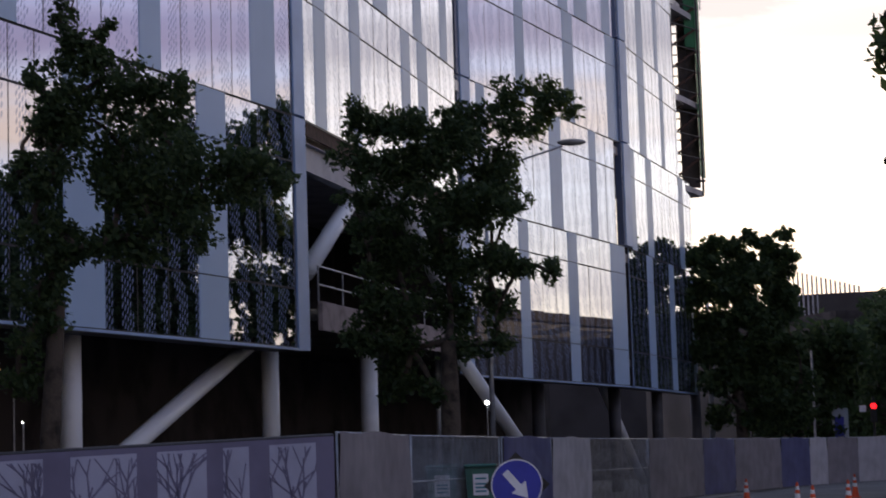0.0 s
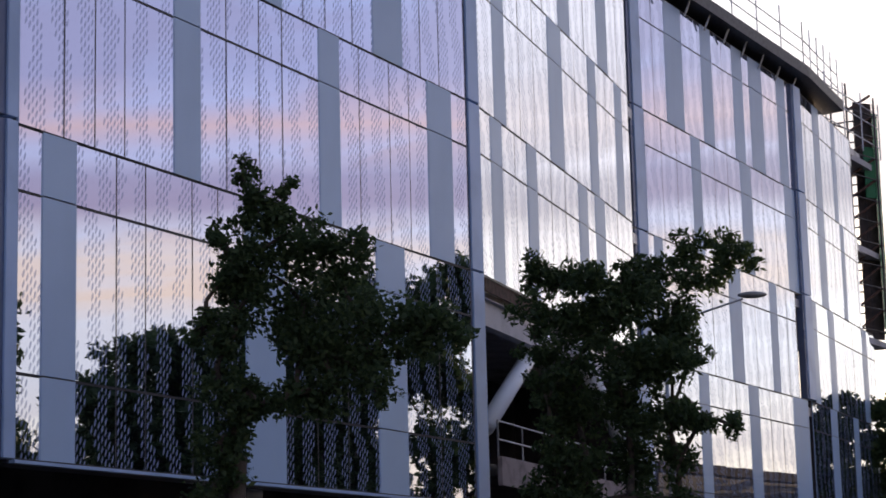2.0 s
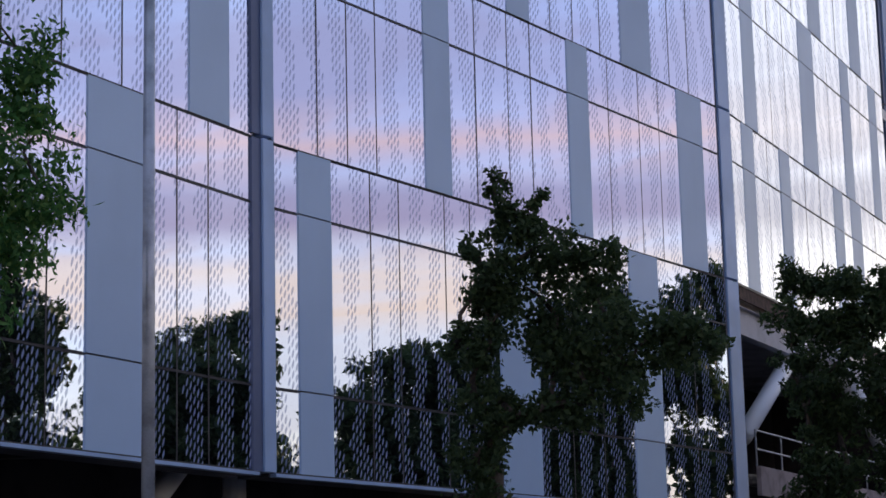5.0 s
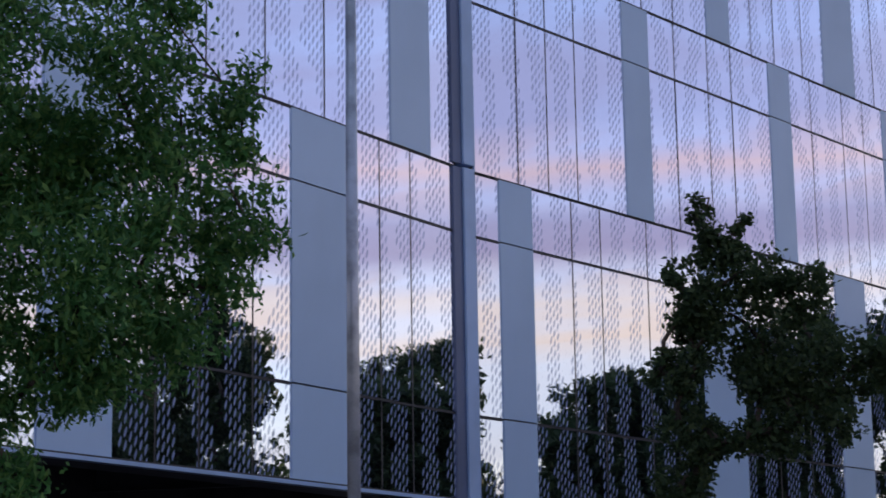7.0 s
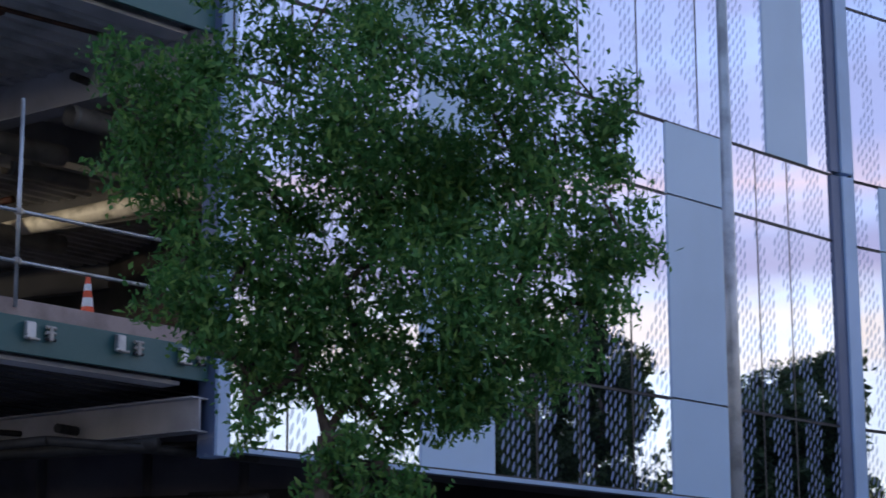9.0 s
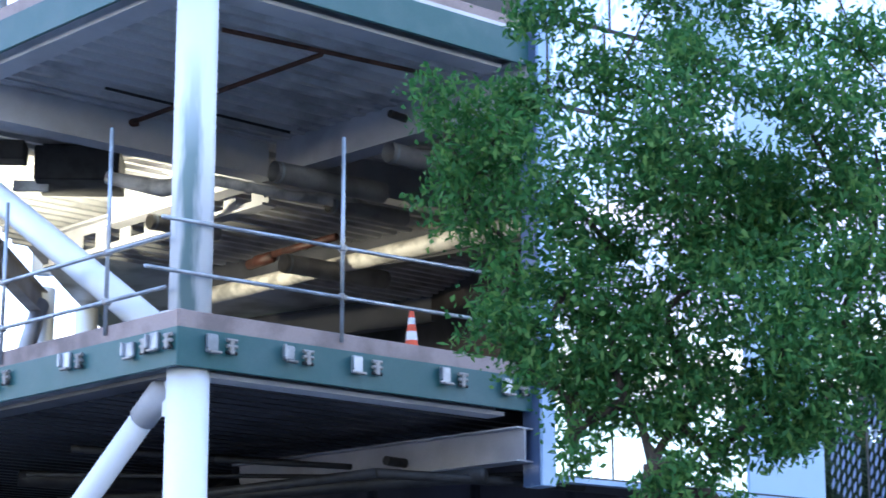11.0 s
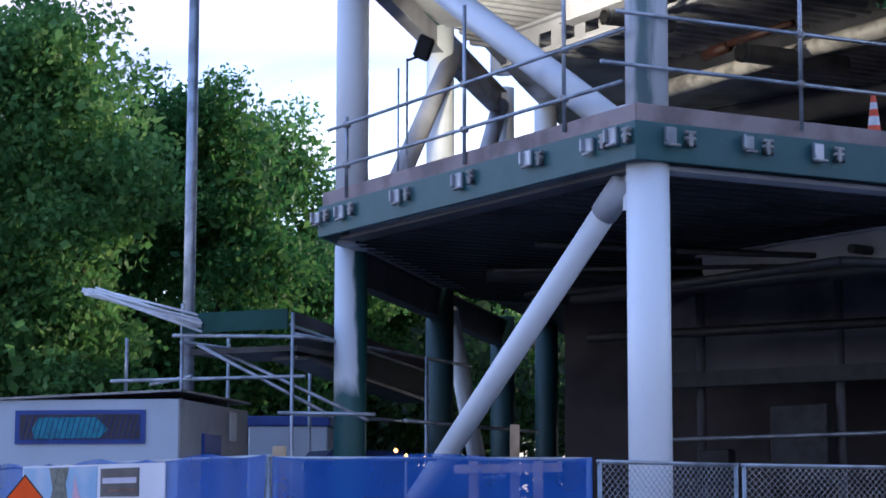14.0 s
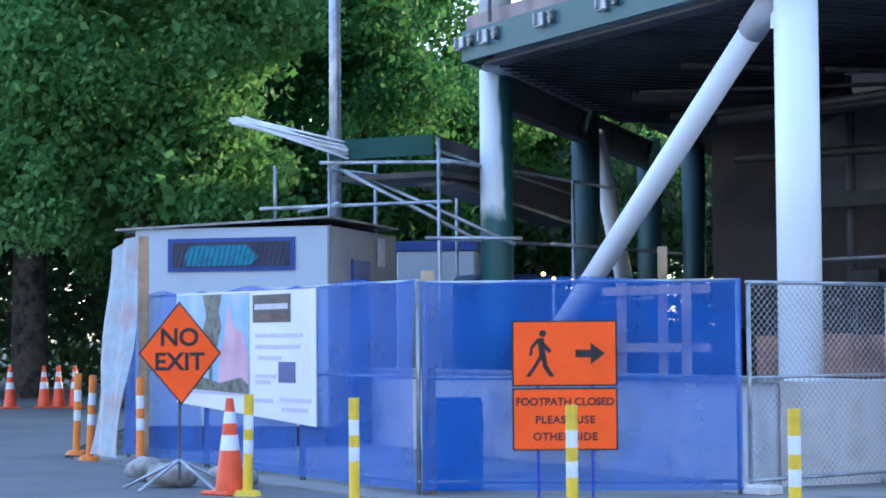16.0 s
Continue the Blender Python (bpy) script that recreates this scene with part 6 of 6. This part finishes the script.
gt((-15.49, 17.12, 5.75), (-15.49, 17.12, 8.16)); gt((-19.41, 15.42, 5.7), (-19.41, 15.42, 7.68)); gt((-17.24, 15.13, 5.75), (-17.24, 15.13, 8.15)); gt((-22.49, 15.84, 5.7), (-22.49, 15.84, 6.80))
gt((-15.90, 14.70, 6.82), (-15.05, 19.70, 6.87)); gt((-15.93, 14.50, 6.25), (-15.05, 19.70, 6.28)); gt((-22.95, 15.87, 6.69), (-16.05, 14.95, 6.69)); gt((-22.98, 15.88, 6.14), (-16.10, 14.96, 6.12))
gt((-22.35, 16.6, 5.6), (-22.35, 16.6, 7.55), 0.014)
for p in ((-15.49, 17.12, 6.84), (-15.49, 17.12, 6.27), (-17.24, 15.13, 6.69), (-17.24, 15.13, 6.13), (-19.41, 15.42, 6.69), (-19.41, 15.42, 6.13), (-22.49, 15.84, 6.69), (-22.49, 15.84, 6.14)):
    part("clamp", B(p, (0.09, 0.09, 0.08), 0.3, 0.015), M["duct"], gr)
gt((-23.0, 15.9, 11.3), (-16.2, 15.0, 11.3)); gt((-23.0, 15.9, 10.8), (-16.2, 15.0, 10.8)); gt((-21.0, 15.65, 10.2), (-21.0, 15.65, 12.2))

# site floodlight on the deck
fl = thing("floodlight", (-24.02, 18.0, 5.62), 0, "dark floodlight head on a thin deck stand", "floodlight")
part("stand", T((0, 0, 0), (0, 0, 2.55), 0.018, seg=8), M["galv"], fl)
bm = B((0, 0, 0), (0.26, 0.10, 0.36), 0, 0.03)
bmesh.ops.transform(bm, matrix=pose(0.20, 0.16, 2.70, 20, 28, 35), verts=bm.verts)
head = part("head", bm, M["black"], fl)
part("yoke", T((0, 0, 2.52), (0.16, 0.12, 2.58), 0.02, seg=8), M["black"], head)
lamp = new("floodlight_beam", bpy.data.lights.new("floodlight_beam", "SPOT"))
lamp.data.energy, lamp.data.color, lamp.data.spot_size, lamp.data.spot_blend, lamp.data.shadow_soft_size = 400, (1.0, 0.80, 0.54), radians(140), 0.6, 0.12
lamp.matrix_world = look((-23.6, 18.35, 8.35), (-24.0, 23.5, 9.2))

# --- cones
def cone_build(label, h=0.92):
    t = thing("traffic_cone", (0, 0, 0), 0, label, "traffic cone", "traffic cones")
    part("base", B((0, 0, 0.02), (0.40, 0.40, 0.04), 0.2, 0.012), M["orange_cone"], t)
    rz = lambda z: 0.15 - (0.15 - 0.035) * z / h
    for z0, z1, m, n in ((0.04, h * 0.46, "orange_cone", "body"), (h * 0.46, h * 0.62, "reflector", "band"), (h * 0.62, h * 0.74, "orange_cone", "body"), (h * 0.74, h * 0.86, "reflector", "band"), (h * 0.86, h, "orange_cone", "tip")):
        part(n, T((0, 0, z0), (0, 0, z1), rz(z0), rz(z1), 20), M[m], t, smooth=False)
    return t


cone = cone_build("orange traffic cone with two white bands")
cone.matrix_basis = pose(-17.66, 9.35, 0)
for x, y in ((-42.5, 17.15), (-42.3, 17.85), (-42.1, 18.1), (-41.9, 18.4), (6.66, 62.0), (6.87, 52.2), (6.51, 46.9), (8.38, 53.8), (10.48, 65.9)):
    cn_ = copy_thing(cone, pose(x, y, 0, 0, 0, x * 7))
    if x > 0:
        cn_.scale = (0.8, 0.8, 0.8)
dc = copy_thing(cone, pose(-15.62, 18.5, 5.66))
dc.scale = (0.75, 0.75, 0.75)
dc["label"] = "small orange cone on the open deck"

# --- delineator posts
def post_build(color, label, h, group):
    t = thing("delineator_post", (0, 0, 0), 0, label, "marker post", group)
    part("foot", T((0, 0, 0), (0, 0, 0.05), 0.14, 0.11, 18), M[color], t)
    zs = [0.05, h * 0.42, h * 0.55, h * 0.66, h * 0.80, h]
    for i in range(5):
        part("band" if i % 2 else "shaft", T((0, 0, zs[i]), (0, 0, zs[i + 1]), 0.047, 0.047, 16), M["reflector" if i % 2 else color], t)
    return t


po = post_build("orange_post", "orange flexible marker post with white bands", 1.05, "orange marker posts")
po.matrix_basis = pose(-25.03, 11.01, 0, 0, 3, 0)
for x, y, a in ((-23.75, 10.62, 6), (-21.82, 10.39, 0)):
    copy_thing(po, pose(x, y, 0, 0, a, 0))
py_ = post_build("yellow", "yellow flexible marker post with white bands", 0.96, "yellow marker posts")
py_.matrix_basis = pose(-17.40, 9.40, 0, 0, 2, 0)
for x, y in ((-15.65, 9.52), (-12.75, 9.72), (-10.95, 10.35)):
    copy_thing(py_, pose(x, y, 0))

# --- signs
ne = thing("road_sign", (-18.43, 9.20, 0), facing(-18.43, 9.20), "orange diamond NO EXIT sign on a folding stand", "road sign")
hz, hd_ = 1.35, 0.40
part("rim", P([(0.02, hz - hd_ * 1.28), (hd_ + 0.01, hz), (0.0, hz + hd_ * 1.28), (-hd_, hz)], 0.0, 0.012), M["black"], ne)
part("face", P([(0.02, hz - hd_ * 1.22), (hd_ - 0.01, hz), (0.0, hz + hd_ * 1.22), (-hd_ + 0.02, hz)], -0.006, -0.001), M["orange"], ne, "orange face")
text_mesh("lettering", "NO", 0.24, M["black"], ne, (0.0, -0.008, hz + 0.15))
text_mesh("lettering", "EXIT", 0.24, M["black"], ne, (0.0, -0.008, hz - 0.09))
part("stand_pole", T((0, 0.03, 0.1), (0, 0.03, hz + 0.3), 0.016, seg=10), M["dark_beam"], ne)
for dx, dy in ((-0.55, 0.25), (0.55, 0.1), (0.35, -0.45), (-0.4, -0.4)):
    part("stand_leg", T((0, 0.03, 0.30), (dx, dy, 0.02), 0.016, seg=8), M["galv"], ne)
for i, (x, y) in enumerate(((-19.9, 9.55), (-18.35, 9.75), (-18.9, 9.35))):
    sb = thing("sandbag", (x, y, 0), 30 * i, "dirty grey sandbag holding a stand down", "sandbag", "sandbags")
    bm = bmesh.new()
    bmesh.ops.create_icosphere(bm, subdivisions=3, radius=0.5, matrix=Matrix.Translation((0, 0, 0.12)) @ Matrix.Diagonal((0.55, 0.38, 0.26, 1)))
    for v in bm.verts:
        v.co += v.normal * 0.05 * noise.noise(v.co * 6 + Vector((i, 0, 0)))
        v.co.z = max(v.co.z, 0.0)
    part("sack", bm, M["sack"], sb, smooth=True)

pd = thing("road_sign", (-15.22, 11.53, 0), facing(-15.22, 11.53) + 1.0, "orange footpath closed sign with walking figure and arrow", "road sign")
part("upper_rim", P(rect(-0.485, 1.03, 0.485, 1.635), 0, 0.012), M["black"], pd)
part("upper_face", P(rect(-0.468, 1.045, 0.468, 1.62), -0.006, -0.001), M["orange"], pd)
part("lower_rim", P(rect(-0.485, 0.44, 0.485, 1.015), 0, 0.012), M["black"], pd)
part("lower_face", P(rect(-0.468, 0.455, 0.468, 1.0), -0.006, -0.001), M["orange"], pd)
bm = bmesh.new()
flat_poly(bm, [(0.10, 1.295), (0.24, 1.295), (0.24, 1.23), (0.37, 1.33), (0.24, 1.43), (0.24, 1.365), (0.10, 1.365)], -0.010, -0.006)
part("arrow", bm, M["black"], pd)
bm = bmesh.new()
tube(bm, (-0.20, -0.0062, 1.515), (-0.20, -0.0102, 1.515), 0.032, seg=14)
for pts in ([(-0.25, 1.47), (-0.19, 1.475), (-0.17, 1.30), (-0.23, 1.30)], [(-0.235, 1.31), (-0.19, 1.31), (-0.25, 1.22), (-0.315, 1.12), (-0.36, 1.12), (-0.285, 1.22)], [(-0.215, 1.31), (-0.17, 1.31), (-0.155, 1.22), (-0.095, 1.12), (-0.14, 1.12), (-0.20, 1.21)], [(-0.20, 1.47), (-0.19, 1.44), (-0.12, 1.36), (-0.14, 1.33), (-0.22, 1.42)], [(-0.25, 1.47), (-0.235, 1.44), (-0.29, 1.38), (-0.30, 1.31), (-0.325, 1.31), (-0.315, 1.39)]):
    flat_poly(bm, pts, -0.010, -0.006)
part("pictogram", bm, M["black"], pd)
for z, tx in ((0.885, "FOOTPATH CLOSED"), (0.72, "PLEASE USE"), (0.565, "OTHER SIDE")):
    text_mesh("lettering", tx, 0.098, M["black"], pd, (0.0, -0.008, z), spacing=1.12 if len(tx) < 12 else 1.0)
part("post", T((-0.25, 0.03, 0.0), (-0.25, 0.03, 1.6), 0.013, seg=8), M["signblue"], pd)
part("post", T((0.25, 0.03, 0.0), (0.25, 0.03, 1.6), 0.013, seg=8), M["signblue"], pd)

# banner on the blue fence
bx = Vector((-22.12, 11.10)); be = Vector((-18.35, 10.80))
bd = be - bx
bn = thing("banner", (bx.x, bx.y - 0.09, 0), math.degrees(math.atan2(bd.y, bd.x)), "white vinyl site banner with a printed picture and dark logo block", "banner")
bw = bd.length
part("sheet", P([(0.0, 0.74), (bw, 0.58), (bw, 2.0), (0.0, 2.02)], 0.0, 0.01), M["banner"], bn)
part("picture", P([(0.03, 0.92), (bw * 0.56, 0.86), (bw * 0.56, 1.99), (0.03, 2.0)], -0.004, -0.001), M["ban_sky"], bn, "printed sky")
part("picture_tree", P([(0.86, 1.42), (1.05, 1.30), (1.22, 1.40), (1.34, 1.62), (1.27, 1.80), (1.36, 1.99), (0.80, 1.99), (0.92, 1.75), (0.82, 1.60)], -0.007, -0.005), M["ban_green"], bn)
part("picture_tree", P([(0.98, 0.92), (1.06, 0.92), (1.10, 1.40), (1.00, 1.40)], -0.007, -0.005), M["ban_green"], bn)
part("picture_block", P([(1.22, 0.92), (bw * 0.555, 0.88), (bw * 0.555, 1.30), (1.95, 1.55), (1.70, 1.62), (1.52, 1.90), (1.44, 1.50), (1.30, 1.35)], -0.007, -0.005), M["ban_pink"], bn)
part("picture_ground", P([(0.05, 0.92), (bw * 0.555, 0.88), (bw * 0.555, 0.98), (1.9, 1.06), (1.3, 0.99), (0.6, 1.08), (0.05, 1.0)], -0.010, -0.008), M["ban_green"], bn)
part("logo_block", P(rect(bw * 0.585, 1.66, bw * 0.84, 1.96), -0.006, -0.001), M["ban_dark"], bn, "dark logo block")
part("logo_bar", P(rect(bw * 0.60, 1.80, bw * 0.825, 1.86), -0.009, -0.007), M["ban_mark"], bn)
part("logo_bar", P(rect(bw * 0.64, 1.72, bw * 0.825, 1.735), -0.009, -0.007), M["rubble"], bn)
for z, x0, x1 in ((1.52, .60, .92), (1.40, .60, .90), (1.28, .62, .78), (1.08, .60, .74), (1.02, .60, .70), (0.82, .60, .72), (0.84, .77, .97), (0.74, .78, .95), (0.88, .05, .55)):
    part("print_bar", P(rect(bw * x0, z - 0.02, bw * x1, z + 0.02), -0.006, -0.001), M["ban_mark"], bn)
part("logo_square", P(rect(bw * 0.76, 1.02, bw * 0.87, 1.24), -0.006, -0.001), M["blue_paint"], bn, "blue logo square")

# keep-left disc at the kerb
kl = thing("road_sign", (-0.07, 31.0, 0), facing(-0.07, 31.0), "round blue sign with a white arrow on a black diamond", "road sign")
part("backing", P([(0, 0.64), (0.49, 1.13), (0, 1.62), (-0.49, 1.13)], 0.0, 0.012), M["black"], kl)
bm = bmesh.new(); tube(bm, (0, -0.001, 1.13), (0, -0.012, 1.13), 0.385, seg=40)
part("rim", bm, M["signwhite"], kl)
bm = bmesh.new(); tube(bm, (0, -0.013, 1.13), (0, -0.017, 1.13), 0.365, seg=40)
part("disc", bm, M["signblue"], kl, "blue disc")
c45 = [(-0.055, 0.26), (0.055, 0.26), (0.055, -0.04), (0.14, -0.04), (0.0, -0.26), (-0.14, -0.04), (-0.055, -0.04)]
ca, sa = math.cos(radians(40)), math.sin(radians(40))
part("arrow", P([(x * ca - z * sa, 1.13 + x * sa + z * ca) for x, z in c45], -0.022, -0.018), M["signwhite"], kl, "white arrow")
part("post", T((0, 0.05, 0), (0, 0.05, 1.5), 0.03, seg=12), M["galv"], kl)

# bins behind the open wire panel
for i, (x, y) in enumerate(((-1.75, 45.9), (-0.9, 46.2))):
    b_ = thing("wheelie_bin", (x, y, 0), facing(x, y), "dark green bin with a white notice", "bin", "bins behind the fence")
    part("body", P([(-0.26, 0.08), (0.26, 0.08), (0.34, 1.35), (-0.34, 1.35)], -0.3, 0.35), M["bin"], b_)
    part("lid", B((0, 0.02, 1.40), (0.74, 0.78, 0.08), 0, 0.03), M["bin"], b_)
    part("notice", P(rect(-0.17, 0.75, 0.17, 1.22), -0.315, -0.306), M["signwhite"], b_, "white notice")
    for z in (1.12, 1.0, 0.92, 0.84):
        part("notice_bar", P(rect(-0.12, z - 0.02, 0.12, z + 0.02), -0.320, -0.316), M["teal"], b_)
for i, (x, y, z) in enumerate(((-1.04, 68.49, 3.41), (-10.96, 44.67, 3.48), (-10.77, 44.72, 2.64))):
    f = thing("work_light", (x, y, 0), 0, "small bright work light on a stand under the building", "lamp", "work lights")
    part("stand", T((0, 0, 0), (0, 0, z), 0.02, seg=8), M["galv"], f)
    bm = bmesh.new(); bmesh.ops.create_uvsphere(bm, u_segments=10, v_segments=6, radius=0.075 if i == 0 else 0.03 if i == 1 else 0.018, matrix=Matrix.Translation((0, -0.1, z)))
    part("lens", bm, M["cool_lamp"], f)

# lit doorway in the core wall under the facade
sl = thing("strip_light", label="warm strip light over a doorway in the dark core wall", category="lamp")
part("batten", T((-13.10, 46.48, 4.15), (-12.42, 49.09, 4.19), 0.07, seg=8), M["galv"], sl)
for f0, f1 in ((0.0, 0.46), (0.52, 1.0)):
    p, q = Vector((-13.10, 46.48, 3.99)), Vector((-12.42, 49.09, 4.03))
    part("tube", T(p.lerp(q, f0), p.lerp(q, f1), 0.055, seg=8), M["strip_lamp"], sl)
part("door_jamb", T((-13.14, 46.34, 0.0), (-13.14, 46.34, 4.14), 0.035, seg=6), M["timber"], sl)

# --- far end of the street
sg = thing("traffic_signal", (18.4, 108.4, 0), facing(18.4, 108.4), "traffic signal showing red at the street end", "traffic signal")
part("pole", T((0, 0, 0), (0, 0, 4.2), 0.06, seg=12), M["darktrim"], sg)
part("housing", B((0, -0.1, 3.4), (0.36, 0.22, 1.05), 0, 0.03), M["black"], sg)
for z, m in ((3.72, "red_lamp"), (3.40, "black"), (3.08, "black")):
    bm = bmesh.new(); tube(bm, (0, -0.215, z), (0, -0.24, z), 0.15 if m == "red_lamp" else 0.11, seg=18)
    part("lens", bm, M[m], sg)
part("plate", B((-0.55, -0.05, 3.6), (0.34, 0.03, 0.34), 0, 0.02), M["signwhite"], sg)
kio = thing("cabinet", (17.0, 110.7, 0), facing(17.0, 110.7), "pale upright kiosk at the street corner", "kiosk")
part("body", B((0, 0, 1.85), (0.85, 0.6, 3.7), 0, 0.04), M["hut"], kio)
part("panel", B((-0.05, -0.31, 2.7), (0.5, 0.03, 1.1), 0), M["signblue"], kio)
fp = thing("flagpole", (14.7, 104.0, 0), 0, "slim grey pole at the street corner", "pole")
part("shaft", T((0, 0, 0), (0, 0, 6.5), 0.06, seg=10), M["galv"], fp)
slat = thing("far_building", label="dark far building behind upright slats", category="building")
part("wall", wall_between((18.9, 149.0), (26.0, 147.0), 0, 12.4, 6.0), M["dark_block"], slat)
for i in range(18):
    x = 18.6 + i * 0.32
    part("slat", B((x, 145.6 - i * 0.03, 7.2 - i * 0.04), (0.10, 0.25, 14.4 - i * 0.10), 0), M["beam"], slat)
for i, (a, b, h) in enumerate((((23.4, 96.0), (27.0, 112.0), 8.9), ((22.0, 128.0), (10.0, 160.0), 9.5), ((-20, 135), (8, 140), 8))):
    bl = thing("far_building", label="low dark street block across the road", category="building", group="far blocks")
    part("wall", wall_between(a, b, 0, h, 5.0), M["dark_block"], bl)
    part("parapet", wall_between(a, b, h, h + 0.5, 5.2), M["core"], bl)

# --- scaffold stair at the far end of the facade, with green net
se = thing("scaffold", label="scaffold stair tower with green debris net at the facade end", category="scaffold")
for x, y in ((8.0, 99.6), (9.6, 102.9), (9.0, 103.8), (7.6, 104.5), (9.7, 104.2)):
    part("upright", T((x, y, 14.5), (x, y, 27.0), 0.05, seg=8), M["darktrim"], se)
for z in np.arange(15.2, 27.0, 1.1):
    part("ledger", T((7.4, 100.2, z), (9.8, 103.8, z), 0.04, seg=6), M["darktrim"], se)
    part("ledger", T((9.8, 103.8, z), (7.0, 105.0, z), 0.04, seg=6), M["darktrim"], se)
    part("stair_flight", T((8.2, 102.0, z), (9.5, 103.6, z + 1.1), 0.07, seg=6), M["rust"], se)
for z in (14.75, 19.2, 23.7):
    part("landing", slab_poly(bmesh.new(), [(7.9, 99.8), (9.0, 102.5), (9.7, 104.3), (6.5, 105.5), (5.0, 101.0)], z - 0.3, z), M["beam"], se)
part("debris_net", wall_between((9.55, 103.6), (9.85, 104.3), 15.4, 26.4, 0.03), M["green_net"], se, "torn green debris net")
part("debris_net", wall_between((9.0, 103.2), (9.6, 103.7), 22.0, 24.6, 0.03), M["green_net"], se)
for z in (24.6, 25.6, 26.3):
    part("ledger", T((6.8, 96.5, z), (9.9, 103.9, z), 0.035, seg=6), M["galv"], se)
for f_ in (0, 0.33, 0.66, 1):
    part("upright", T((6.8 + 3.1 * f_, 96.5 + 7.4 * f_, 24.0), (6.8 + 3.1 * f_, 96.5 + 7.4 * f_, 26.9), 0.035, seg=6), M["galv"], se)
# dark sheet added so no sky shows through the tower
part("stair_lining", wall_between((8.63, 103.54), (9.57, 104.16), 14.9, 27.0, 0.05), M["stair_dark"], se, "dark boarding behind the stair flights")
part("wall_behind", wall_between((4.2, 100.5), (7.6, 105.2), 14.8, 24, 0.2), M["core"], se)

rs = thing("roof_guard", label="thin scaffold guard rails along the roof edge", category="guard rail")
edge = [(-1.0, 71.7), (5.4, 88.4), (7.3, 95.0)]
for (ax, ay), (bx_, by_) in zip(edge, edge[1:]):
    n = 6 if by_ < 90 else 5
    for i in range(n + 1):
        f_ = i / n
        p = Vector((ax + (bx_ - ax) * f_, ay + (by_ - ay) * f_, 24.9))
        part("upright", T(p, p + Vector((0, 0, 2.1)), 0.03, seg=6), M["galv"], rs)
    for z in (25.6, 26.2):
        part("rail", T((ax, ay, z), (bx_, by_, z), 0.026, seg=6), M["galv"], rs)
for i in range(9):
    f_ = i / 8
    p = Vector((-1.2 + 6.0 * f_, 71.8 + 16.6 * f_, 23.9))
    part("prop", T(p, p + Vector((0.3, 0, 0.8)), 0.04, seg=6), M["galv"], rs)
